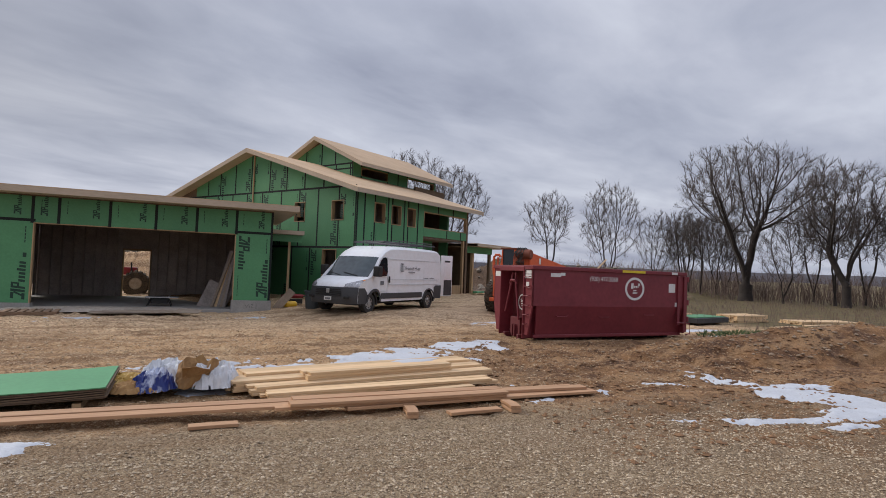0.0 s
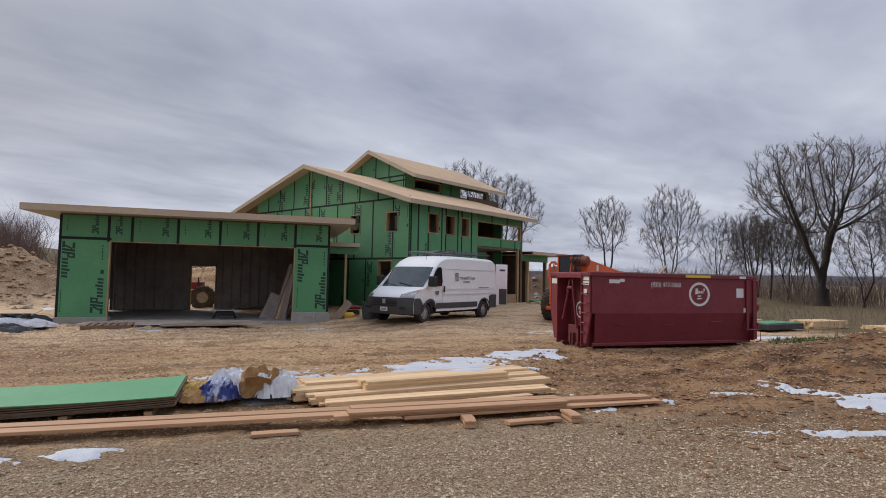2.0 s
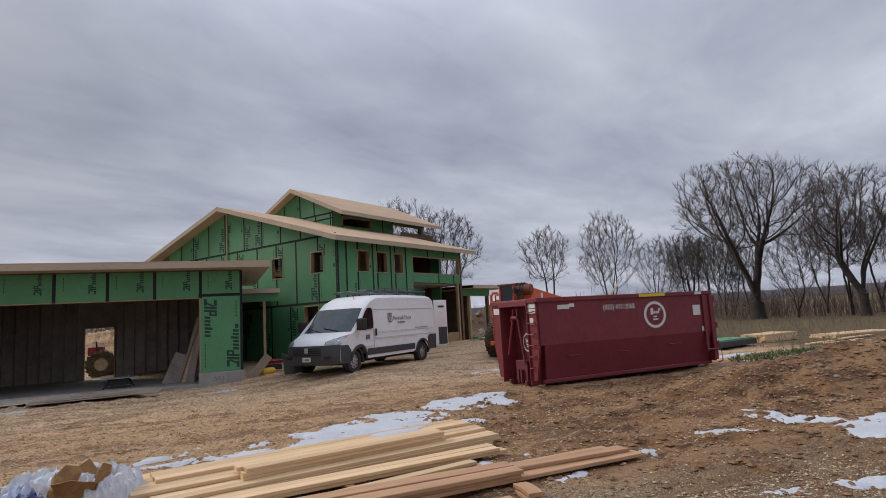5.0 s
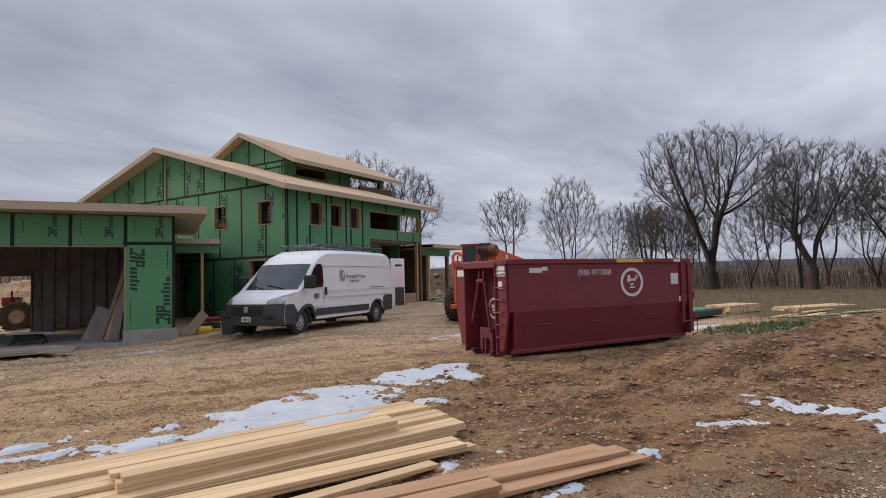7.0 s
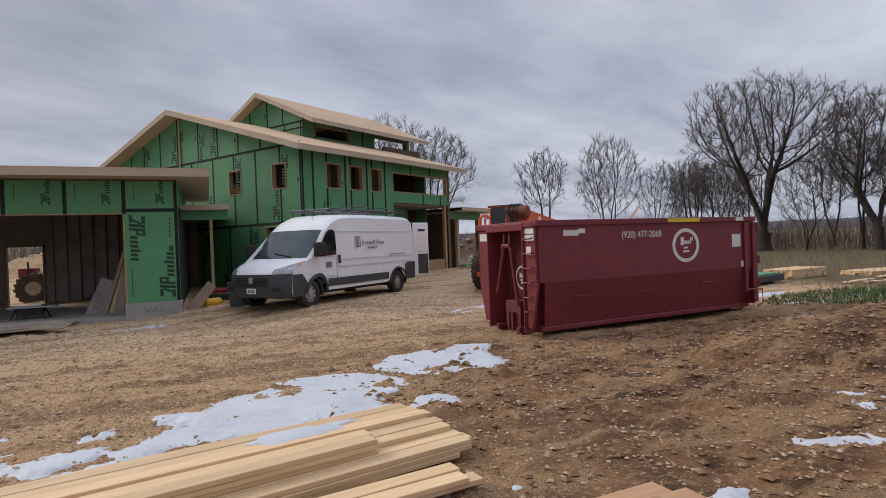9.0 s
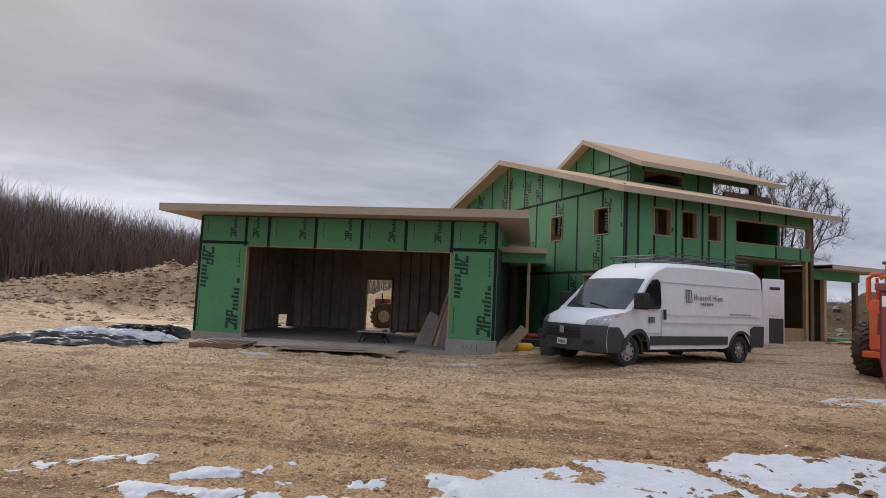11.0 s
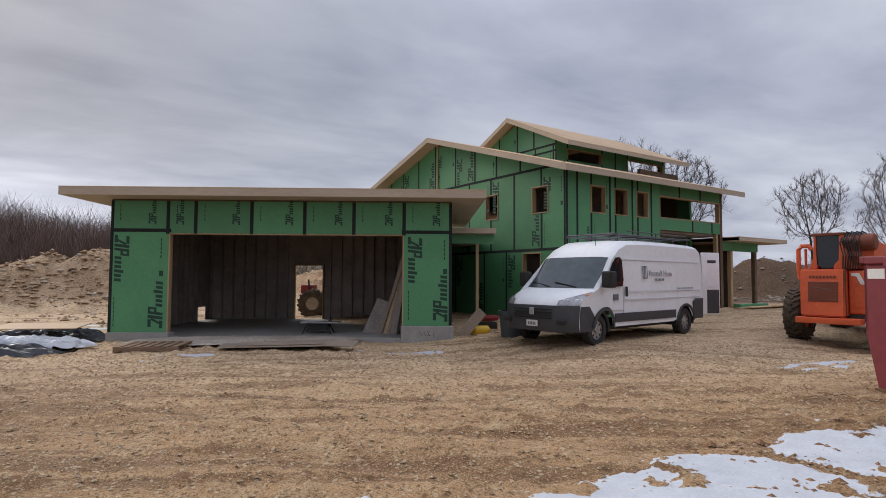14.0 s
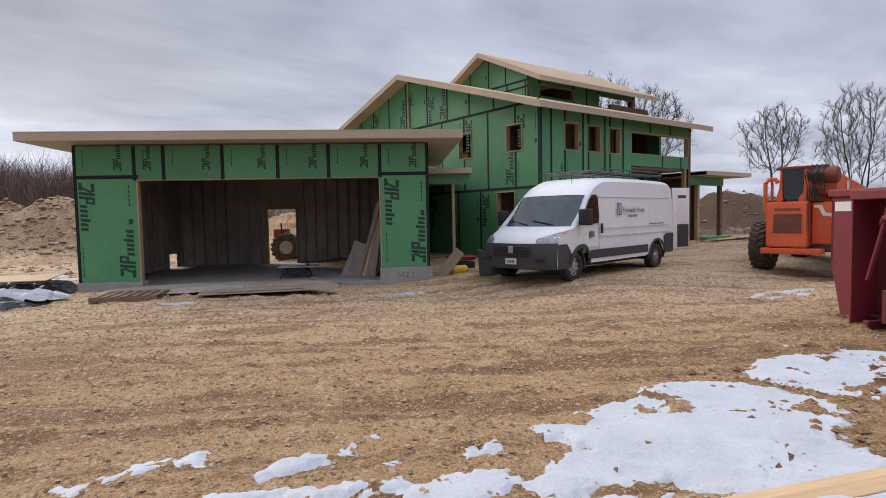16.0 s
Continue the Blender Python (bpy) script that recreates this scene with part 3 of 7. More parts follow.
for s in (G_X0 + 0.03, G_X1 - 0.03):
    tape(garage, s - 0.04, s + 0.04, 0.36 if s > -1 else 0.16, 3.56)
tape(garage, G_X0, D_X0 + 0.06, 2.745, 2.835, -0.016)
tape(garage, D_X1 - 0.06, G_X1, 2.745, 2.835, -0.016)
for x0, x1 in ((D_X0 - 0.0, D_X0 + 0.035), (D_X1 - 0.035, D_X1)):
    part("door_jamb", box(x0, x1, -0.016, 0.155, 0.0, D_TOP, bevel=0.003), M_STUD, garage, "pale rough-sawn jamb board")
part("door_header", box(D_X0, D_X1, -0.016, 0.155, D_TOP - 0.03, D_TOP, bevel=0.003), M_STUD, garage)

# stem wall under the front corner
part("stem_wall", box(D_X1 - 0.06, G_X1 + 0.06, -0.07, 0.3, -0.4, 0.348, bevel=0.012), M_CONC, garage, "poured concrete stem wall with a scrawled mark")
bm = bmesh.new()
for pts in (((-0.78, 0.2), (-0.72, 0.1), (-0.66, 0.22), (-0.62, 0.1)), ((-0.58, 0.2), (-0.52, 0.22), (-0.56, 0.1), (-0.48, 0.12)), ((-0.40, 0.25), (-0.40, 0.04))):
    add_tube(bm, [(x, -0.073, z) for x, z in pts], 0.006, 4)
part("scrawled_mark", bm, M_TAPE, garage)
part("left_stem_wall", box(G_X0 - 0.04, D_X0 + 0.06, -0.05, 0.3, -0.4, 0.16, bevel=0.01), M_CONC, garage)

# side and rear walls, slab, studs
bm = bmesh.new()
add_box(bm, G_X0, G_X0 + 0.012, 0.15, 5.55, 0.0, WALL_TOP)
add_box(bm, G_X0, G_X0 + 0.012, 6.35, G_Y1, 0.0, WALL_TOP)
add_box(bm, G_X0, G_X0 + 0.012, 5.55, 6.35, 0.50, WALL_TOP)
part("side_wall", bm, M_DARK, garage, "dark strand-board side wall with a low square hole")
part("side_wall", box(G_X1 - 0.012, G_X1, 0.15, G_Y1, 0.0, WALL_TOP), M_DARK, garage)
part("outer_side_panel", box(G_X1 + 0.001, G_X1 + 0.012, 0.16, G_Y1, 0.35, WALL_TOP), M_ZIP, garage, "green sheathing of the garage side")
part("outer_side_panel", box(G_X0 - 0.012, G_X0 - 0.001, 0.16, 5.5, 0.16, WALL_TOP), M_ZIP, garage)
R_DOOR = (-5.56, -4.53, -1.0, 2.03)
bm = bmesh.new()
solid_cells(bm, G_X0 + 0.02, G_X1 - 0.02, 0.0, WALL_TOP, [R_DOOR], level(WALL_TOP), G_Y1 - 0.012, G_Y1)
part("rear_wall", bm, M_DARK, garage, "dark rear wall with an open doorway")
for k in range(22):
    x = G_X0 + 0.05 + k * 0.405
    if R_DOOR[0] - 0.05 < x < R_DOOR[1] + 0.02:
        continue
    part("stud", box(x, x + 0.038, G_Y1 - 0.152, G_Y1 - 0.012, 0.04, WALL_TOP - 0.08), M_DARK, garage)
for k in range(15):
    y = 0.35 + k * 0.41
    for x0 in (G_X0 + 0.012, G_X1 - 0.152):
        if x0 < -5 and 5.3 < y < 6.4:
            continue
        part("stud", box(x0, x0 + 0.14, y, y + 0.038, 0.04, WALL_TOP - 0.08), M_DARK, garage)
for x0 in (R_DOOR[0] - 0.045, R_DOOR[1]):
    part("door_jamb", box(x0, x0 + 0.045, G_Y1 - 0.16, G_Y1 + 0.02, 0.0, 2.06), M_STUD, garage)
part("door_jamb", box(R_DOOR[0] - 0.045, R_DOOR[1] + 0.045, G_Y1 - 0.16, G_Y1 + 0.02, 2.03, 2.11), M_STUD, garage)
part("slab", box(G_X0, G_X1, 0.0, G_Y1 + 0.1, -0.45, 0.02, bevel=0.01), M_CONC, garage, "dusty concrete garage slab")
for k in range(14):
    x = G_X0 + 0.3 + k * 0.62
    part("roof_truss", box(x, x + 0.04, 0.16, G_Y1 - 0.16, 3.30, 3.42), M_DARK, garage)
    part("roof_truss", box(x, x + 0.04, 0.16, G_Y1 - 0.16, 3.58, 3.62), M_DARK, garage)
# roof
R_X0, R_X1, R_Y0, R_Y1 = -9.66, 0.89, -0.76, 7.55
part("roof_deck", box(R_X0, R_X1, R_Y0, R_Y1, 3.792, 3.815), M_DECK, garage, "bare panel roof deck")
part("soffit", box(R_X0 + 0.04, R_X1 - 0.04, R_Y0 + 0.04, R_Y1 - 0.04, 3.605, 3.625), M_FASCIA, garage, "bare board soffit")
part("fascia", box(R_X0, R_X1, R_Y0, R_Y0 + 0.038, 3.60, 3.79, bevel=0.003), M_FASCIA, garage, "pale bare fascia board")
part("fascia", box(R_X0, R_X0 + 0.038, R_Y0 + 0.04, R_Y1, 3.60, 3.79, bevel=0.003), M_FASCIA, garage)
part("fascia", box(R_X1 - 0.038, R_X1, R_Y0 + 0.04, R_Y1, 3.60, 3.79, bevel=0.003), M_FASCIA, garage)

# ---- house ----
HOUSE_M = Matrix.Translation(HOUSE_AT) @ pose(0, 0, 0, 0, 0, HOUSE_TURN)
house = thing("house", HOUSE_M, "two-storey house under construction in green sheathing", "house", kind="structure")
RIDGE_V, RIDGE_Z, PITCH, FAR_PITCH, THICK = 7.55, 7.73, 0.302, 0.280, 0.21
H_LEN, H_WID, BASE = 9.15, 14.7, 0.15


def main_top(v):
    return RIDGE_Z - (PITCH if v < RIDGE_V else FAR_PITCH) * abs(v - RIDGE_V)


def gable_top(x):
    return main_top(-x) - THICK


G_OPEN = [(-1.60, -0.78, 3.88, 4.83), (-4.22, -3.44, 3.86, 4.83), (-2.10, -1.15, 0.0, 2.55)]
bm = bmesh.new()
solid_cells(bm, -RIDGE_V, 0, BASE, 9, G_OPEN, gable_top, 0.001, 0.15)
solid_cells(bm, -H_WID, -RIDGE_V, BASE, 9, [], gable_top, 0.001, 0.15)
part("gable_framing", bm, M_OSB, house, "framing of the gable end").matrix_local = pose(0, 0, 0, 0, 0, -90)


def wall_panels(holder, rows, openings, top, marks):
    """Panels between the upright seam lines and the level rows, with tape on the seams."""
    k = 0
    for z0, z1, xs in rows:
        for a, c in zip(xs, xs[1:]):
            k += 1
            p = sheet("sheathing_panel", house, a, c, z0, z1, openings, top, marks=marks[k % len(marks)])
            if p:
                p.matrix_local = holder
        for x in xs[1:-1]:
            hi = min(z1, top(x))
            if hi - z0 > 0.2 and not any(a - 0.02 < x < c + 0.02 and lo < hi and zz > z0 for a, c, lo, zz in openings):
                tape(house, x - 0.045, x + 0.045, z0, hi).matrix_local = holder
            else:
                for a, c, lo, zz in openings:
                    if a - 0.02 < x < c + 0.02:
                        for p, q in ((z0, min(lo, hi)), (max(zz, z0), hi)):
                            if q - p > 0.15 and lo < hi and zz > z0:
                                tape(house, x - 0.045, x + 0.045, p, q).matrix_local = holder


GH = pose(0, 0, 0, 0, 0, -90)
low = [-14.7, -13.5, -12.3, -11.1, -9.9, -8.6, -7.4, -6.2, -4.28, -2.97, -1.7, 0]
midl = [-14.7, -13.4, -12.1, -10.8, -9.4, -8.1, -6.8, -5.27, -3.88, -2.53, -1.12, 0]
upl = [-13.0, -11.8, -10.6, -9.21, -7.8, -6.25, -4.9, -3.55, -2.2, -0.9, 0]
wall_panels(GH, [(BASE, 2.64, low), (2.64, 5.44, midl), (5.44, 9.0, upl)], G_OPEN, gable_top, ["a", "b", "as", "ab", "s"])
tape(house, -13.0, 0, 2.60, 2.69, -0.0165).matrix_local = GH
tape(house, -14.0, 0, 5.40, 5.49, -0.0165).matrix_local = GH
tape(house, -0.08, 0.0, BASE, 5.3, -0.0155).matrix_local = GH
part("upright_board", box(-7.62, -7.54, -0.07, -0.018, 3.2, gable_top(-7.5) - 0.02, bevel=0.004), M_STUD, house, "long pale upright board").matrix_local = GH


def rough_opening(holder, a, c, z0, z1, proud=0.03, w=0.04, deep=0.16, sill=True):
    """Bare lumber lining of an opening."""
    for x0, x1, lo, hi in ((a, a + w, z0, z1), (c - w, c, z0, z1), (a + w, c - w, z1 - w, z1), (a + w, c - w, z0, z0 + w)):
        if lo == z0 and hi == z0 + w and not sill:
            continue
        part("window_buck", box(x0, x1, -proud, deep, lo, hi, bevel=0.003), M_STUD, house, "bare lumber window buck").matrix_local = holder


for o in G_OPEN[:2]:
    rough_opening(GH, *o)
rough_opening(GH, -2.10, -1.15, BASE, 2.55, sill=False)

# long side wall
SH = pose(0, 0, 0)
S_OPEN = [(1.16, 1.93, 3.88, 4.84), (2.38, 3.12, 3.88, 4.84), (3.58, 4.27, 3.88, 4.84), (4.95, 8.98, 3.94, 4.80), (5.0, 8.98, 0.3, 3.50)]
S_TOP = level(main_top(0) - THICK)
bm = bmesh.new()
solid_cells(bm, 0.151, H_LEN, BASE, 6, S_OPEN, S_TOP, 0.001, 0.15)
part("side_framing", bm, M_OSB, house, "framing of the long wall")
wall_panels(SH, [(BASE, 2.64, [0, 1.22, 2.44, 3.66, 4.95]), (2.64, 5.3, [0, 0.52, 1.2, 2.15, 2.44, 3.36, 3.66, 4.45, 4.95]), (4.80, 5.3, [4.95, 6.2, 7.6, 9.0]), (3.50, 3.94, [4.95, 7.05, 8.4, 9.0])], S_OPEN, S_TOP, ["b", "s", "a", "", "b", ""])
tape(house, 0.0, 0.08, BASE, 5.3, -0.0155)
tape(house, 0, 4.95, 2.60, 2.69, -0.0165)
for o in S_OPEN[:3]:
    rough_opening(SH, *o)
rough_opening(SH, 4.95, 8.98, 3.94, 4.80, 0.02, 0.045)
part("corner_post", box(8.98, 9.16, -0.02, 0.15, 0.3, 5.28, bevel=0.006), M_OSB, house, "dark built-up corner post")
part("porch_post", box(8.72, 8.86, 0.0, 0.14, 0.3, 3.50, bevel=0.006), M_STUD, house, "bare lumber porch post")
# rooms behind the openings
bm = bmesh.new()
add_box(bm, 0.16, H_LEN, 0.16, H_WID, 3.42, 3.50)
part("upper_floor", bm, M_DARK, house, "bare upper floor deck")
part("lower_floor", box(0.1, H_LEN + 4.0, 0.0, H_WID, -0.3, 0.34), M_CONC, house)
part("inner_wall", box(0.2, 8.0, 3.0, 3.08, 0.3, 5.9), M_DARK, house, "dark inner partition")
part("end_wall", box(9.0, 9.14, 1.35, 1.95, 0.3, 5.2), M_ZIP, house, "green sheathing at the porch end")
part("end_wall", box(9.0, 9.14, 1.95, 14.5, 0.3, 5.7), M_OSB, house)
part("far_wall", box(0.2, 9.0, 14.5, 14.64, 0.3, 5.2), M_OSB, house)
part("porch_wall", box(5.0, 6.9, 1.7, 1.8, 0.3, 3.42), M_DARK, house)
part("porch_panel", box(6.9, 8.0, 1.68, 1.8, 0.3, 3.42), M_ZIP, house, "green panel at the back of the porch")
part("knee_wall", box(7.2, 8.7, 0.05, 0.15, 0.3, 0.95, bevel=0.01), M_STUD, house, "low bare knee wall")
for u in (5.3, 5.7, 6.1, 6.5):
    part("stud", box(u, u + 0.04, 2.86, 3.0, 3.5, 5.6), M_STUD, house)
for v in (0.5, 1.0, 1.9, 2.6, 3.2, 4.2):
    part("stud", box(1.8, 1.84, v, v + 0.09, 3.5, 5.6), M_STUD, house)

# main roof
U0, U1 = -0.62, 9.85


def roof_slope(v_ridge, z_ridge, v_eave, pitch, u0, u1, name_label):
    """One roof slope: deck panels, fascia along the eave, rake boards at the ends, soffit."""
    s = 1 if v_eave > v_ridge else -1
    run = abs(v_eave - v_ridge)

    def slab(name, d0, d1, a, c, drop0, drop1, material, label=""):
        bm = bmesh.new()
        vs = []
        for u in (a, c):
            for d in (d0, d1):
                for drop in (drop0, drop1):
                    vs.append(bm.verts.new((u, v_ridge + s * d, z_ridge - pitch * d - drop)))
        for f in ((0, 1, 3, 2), (4, 6, 7, 5), (0, 4, 5, 1), (2, 3, 7, 6), (0, 2, 6, 4), (1, 5, 7, 3)):
            bm.faces.new([vs[k] for k in f])
        return part(name, bm, material, house, label)

    d = 0.0
    row = 0
    while d < run - 0.05:
        d1 = min(d + 1.22, run)
        u = u0
        first = 1.22 if row % 2 else 2.44
        while u < u1 - 0.05:
            c = min(u + first, u1)
            first = 2.44
            slab("deck_panel", d + 0.003, d1 - 0.003, u + 0.002, c - 0.002, 0.0, 0.018, M_DECK)
            u = c
        d, row = d1, row + 1
    slab("soffit", 0.0, run - 0.04, u0 + 0.04, u1 - 0.04, THICK - 0.02, THICK, M_FASCIA)
    slab("eave_fascia", run - 0.038, run, u0, u1, 0.02, THICK, M_FASCIA, "pale bare eave fascia")
    for a in (u0, u1 - 0.038):
        slab("rake_board", 0.0, run - 0.04, a, a + 0.038, 0.02, THICK + 0.01, M_FASCIA, "pale bare rake board")


roof_slope(RIDGE_V, RIDGE_Z, -0.62, PITCH, U0, U1, "")
roof_slope(RIDGE_V, RIDGE_Z, 15.5, FAR_PITCH, U0, U1, "")

# upper storey
UP_U0, UP_U1, UP_V0, UP_V1, UP_Z, UP_PITCH = 4.40, 12.2, 4.75, 9.95, 9.33, 0.46


def up_top(x):
    return UP_Z - UP_PITCH * abs(-x - RIDGE_V) - THICK


UH = pose(UP_U0, 0, 0, 0, 0, -90)
bm = bmesh.new()
solid_cells(bm, -UP_V1, -RIDGE_V, 5.2, 10, [], up_top, 0.001, 0.14)
solid_cells(bm, -RIDGE_V, -UP_V0, 5.2, 10, [], up_top, 0.001, 0.14)
part("upper_gable_framing", bm, M_OSB, house).matrix_local = UH
wall_panels(UH, [(5.2, 7.62, [-9.95, -8.7, -7.3, -6.1, -4.95, -4.75]), (7.62, 10, [-9.95, -8.7, -7.35, -6.2, -4.75])], [], up_top, ["", "s", ""])
tape(house, -9.9, -4.75, 7.58, 7.67, -0.0165).matrix_local = UH
tape(house, -6.3, -4.75, 7.30, 7.38, -0.0165).matrix_local = UH
tape(house, -4.83, -4.75, 6.4, 7.9, -0.0165).matrix_local = UH
VH = pose(0, UP_V0, 0)
V_OPEN = [(5.05, 7.35, 6.98, 7.50), (9.2, 12.0, 6.9, 7.5)]
V_TOP = level(up_top(-UP_V0))
bm = bmesh.new()
solid_cells(bm, UP_U0 + 0.15, UP_U1, 5.2, 9, V_OPEN, V_TOP, 0.001, 0.14)
part("upper_side_framing", bm, M_OSB, house).matrix_local = VH
wall_panels(VH, [(5.2, 9, [UP_U0, 5.05, 7.35, 8.3, 9.2, 12.0, UP_U1])], V_OPEN, V_TOP, [""])
for o in V_OPEN:
    for x0, x1, lo, hi in ((o[0], o[1], o[3] - 0.045, o[3]), (o[0], o[0] + 0.04, o[2], o[3] - 0.045), (o[1] - 0.04, o[1], o[2], o[3] - 0.045)):
        part("window_buck", box(x0, x1, -0.02, 0.15, lo, hi, bevel=0.003), M_STUD, house).matrix_local = VH
# walls added inside to hide the sky, so the openings look dark
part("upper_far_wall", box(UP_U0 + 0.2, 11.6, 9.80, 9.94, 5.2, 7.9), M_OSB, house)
part("upper_inner_wall", box(7.9, 8.0, 4.9, 9.8, 5.2, 8.0), M_DARK, house)
part("upper_end_post", box(12.02, 12.2, 4.9, 5.06, 5.2, 7.9), M_OSB, house)
part("upper_end_post", box(12.02, 12.2, 9.7, 9.94, 5.2, 7.9), M_OSB, house)
roof_slope(RIDGE_V, UP_Z, 3.6, UP_PITCH, 3.88, 12.6, "")
roof_slope(RIDGE_V, UP_Z, 11.1, UP_PITCH, 3.88, 12.6, "")
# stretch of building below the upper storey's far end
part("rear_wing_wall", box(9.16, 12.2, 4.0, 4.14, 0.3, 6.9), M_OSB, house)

# porch canopy
CAN_Z = 3.40
part("canopy_deck", box(9.18, 13.1, -0.72, 4.2, CAN_Z - 0.03, CAN_Z), M_DECK, house)
part("canopy_soffit", box(9.18, 13.06, -0.68, 4.2, CAN_Z - 0.17, CAN_Z - 0.15), M_FASCIA, house)
part("canopy_fascia", box(9.18, 13.1, -0.72, -0.682, CAN_Z - 0.17, CAN_Z - 0.032, bevel=0.003), M_FASCIA, house, "pale canopy fascia")
part("canopy_fascia", box(13.062, 13.1, -0.68, 4.2, CAN_Z - 0.17, CAN_Z - 0.032, bevel=0.003), M_FASCIA, house)
part("canopy_beam", box(9.18, 11.95, -0.02, 0.14, CAN_Z - 0.55, CAN_Z - 0.17, bevel=0.005), M_ZIP, house, "green-clad canopy beam")
part("canopy_post", box(11.70, 11.88, 0.0, 0.16, 0.3, CAN_Z - 0.55, bevel=0.006), M_OSB, house, "dark canopy post")
part("canopy_post", box(9.78, 9.94, 0.0, 0.16, 0.3, CAN_Z - 0.55, bevel=0.006), M_STUD, house)
part("canopy_wall", box(9.94, 10.1, 0.16, 3.4, 0.3, CAN_Z - 0.2), M_OSB, house)
part("porch_step", box(9.9, 12.1, -0.35, -0.02, 0.3, 0.62, bevel=0.01), M_ZIP, house, "low green-clad porch kerb")

# breezeway between garage and house
breeze = thing("breezeway", pose(0, 0, 0), "low covered link between garage and house", "breezeway", kind="structure")
# roof and rear wall run far back, added to keep the link in shade
part("link_roof", box(0.07, 1.42, 1.6, 9.2, 2.90, 3.06), M_FASCIA, breeze, "pale flat link roof")
part("link_beam", box(0.07, 1.40, 1.95, 2.09, 2.62, 2.895), M_ZIP, breeze, "green-clad link beam")
part("link_post", box(0.86, 0.95, 2.0, 2.09, -0.1, 2.62), M_STUD, breeze, "bare lumber post")
part("link_rear_wall", box(0.07, 1.0, 9.0, 9.1, -0.1, 2.9), M_OSB, breeze, "brown board rear wall added to close and darken the link")
# black sheet over the garage side stands in for the shade in the link
part("link_side_wall", box(0.066, 0.075, 0.3, 9.0, -0.1, 2.9), M_TAPE, breeze)

# ---- more materials ----
M_RED = mat("maroon_painted_steel", (0.205, 0.026, 0.036), (0.150, 0.018, 0.026), 0.48, s1=1.2, s2=9, bump=0.12, bump_scale=14, bump_dist=0.01, rough2=0.62)
# darker maroon for the hook bay, its box, the floor and the skids
M_REDDK = mat("darker_maroon_steel", (0.15, 0.021, 0.028), (0.10, 0.016, 0.02), 0.6, s1=2, s2=12, bump=0.12, bump_scale=18)
M_WHITE = mat("white_van_paint", (0.80, 0.81, 0.83), (0.72, 0.72, 0.72), 0.28, s1=0.9, s2=7, bump=0.015, bump_scale=3, rough2=0.4)
M_CREASE = mat("shaded_panel_crease", (0.56, 0.57, 0.59), (0.50, 0.51, 0.53), 0.5, bump=0)
M_CLAD = mat("grey_plastic_cladding", (0.040, 0.043, 0.048), (0.055, 0.056, 0.058), 0.55, s1=3, s2=30, bump=0.1, bump_scale=120, bump_dist=0.002)
M_BLACK = mat("black_rubber", (0.013, 0.013, 0.014), (0.03, 0.027, 0.023), 0.8, s1=4, s2=30, bump=0.2, bump_scale=50)
M_TYREMUD = mat("muddy_tyre_rubber", (0.030, 0.026, 0.022), (0.13, 0.095, 0.06), 0.9, s1=3, s2=18, bump=0.3, bump_scale=40)
M_STEEL = mat("silver_wheel_steel", (0.50, 0.51, 0.52), (0.36, 0.36, 0.36), 0.4, 0.8, s1=4, s2=30, bump=0.05)
M_DKSTEEL = mat("dark_rack_steel", (0.06, 0.065, 0.07), (0.10, 0.10, 0.105), 0.5, 0.5, s1=4, s2=30, bump=0.05)
M_ORANGE = mat("orange_machine_paint", (0.66, 0.115, 0.032), (0.52, 0.085, 0.026), 0.5, s1=1, s2=10, bump=0.06, bump_scale=20, rough2=0.65)
M_RUSTG = mat("rusty_mesh_panel", (0.20, 0.052, 0.024), (0.13, 0.036, 0.02), 0.75, s1=3, s2=60, bump=0.4, bump_scale=120)
M_LUM = mat("fresh_pale_lumber", (0.70, 0.495, 0.29), (0.55, 0.36, 0.185), 0.7, s1=3, s2=22, stretch=(0.12, 1, 1), bump=0.12, vary=0.13)
M_LUMR = mat("reddish_fir_lumber", (0.52, 0.305, 0.165), (0.38, 0.205, 0.105), 0.7, s1=3, s2=22, stretch=(0.12, 1, 1), bump=0.12, vary=0.13)
M_LABEL = mat("white_sticker", (0.72, 0.72, 0.70), (0.62, 0.61, 0.58), 0.5, s1=6, s2=30, bump=0)
M_YELLOW = mat("yellow_sticker", (0.72, 0.55, 0.03), (0.62, 0.46, 0.03), 0.5, bump=0)
M_GLASSDK = mat("dark_side_glass", (0.010, 0.012, 0.014), (0.016, 0.018, 0.02), 0.06, s1=1, s2=4, bump=0)
M_SCREEN = mat("windshield_glass", (0.05, 0.07, 0.078), (0.03, 0.042, 0.05), 0.05, s1=1.1, s2=5, bump=0)
M_LAMP = mat("clear_headlamp", (0.42, 0.42, 0.43), (0.14, 0.14, 0.15), 0.12, 0.3, s1=9, s2=30, bump=0)
M_AMBER = mat("amber_lens", (0.65, 0.22, 0.04), (0.5, 0.16, 0.03), 0.2, bump=0)
M_INK = mat("grey_black_lettering", (0.12, 0.125, 0.135), (0.16, 0.165, 0.175), 0.5, bump=0)
M_PLASTIC = mat("milky_plastic_sheet", (0.46, 0.40, 0.34), (0.30, 0.25, 0.20), 0.45, s1=2, s2=12, bump=0.4, bump_scale=9, bump_dist=0.03)
M_TARP = mat("black_tarp", (0.012, 0.014, 0.018), (0.03, 0.033, 0.04), 0.45, s1=2, s2=12, bump=0.4, bump_scale=8, bump_dist=0.03)
M_TARPW = mat("white_tarp_face", (0.66, 0.67, 0.69), (0.50, 0.51, 0.54), 0.5, s1=2, s2=12, bump=0.4, bump_scale=8, bump_dist=0.03)
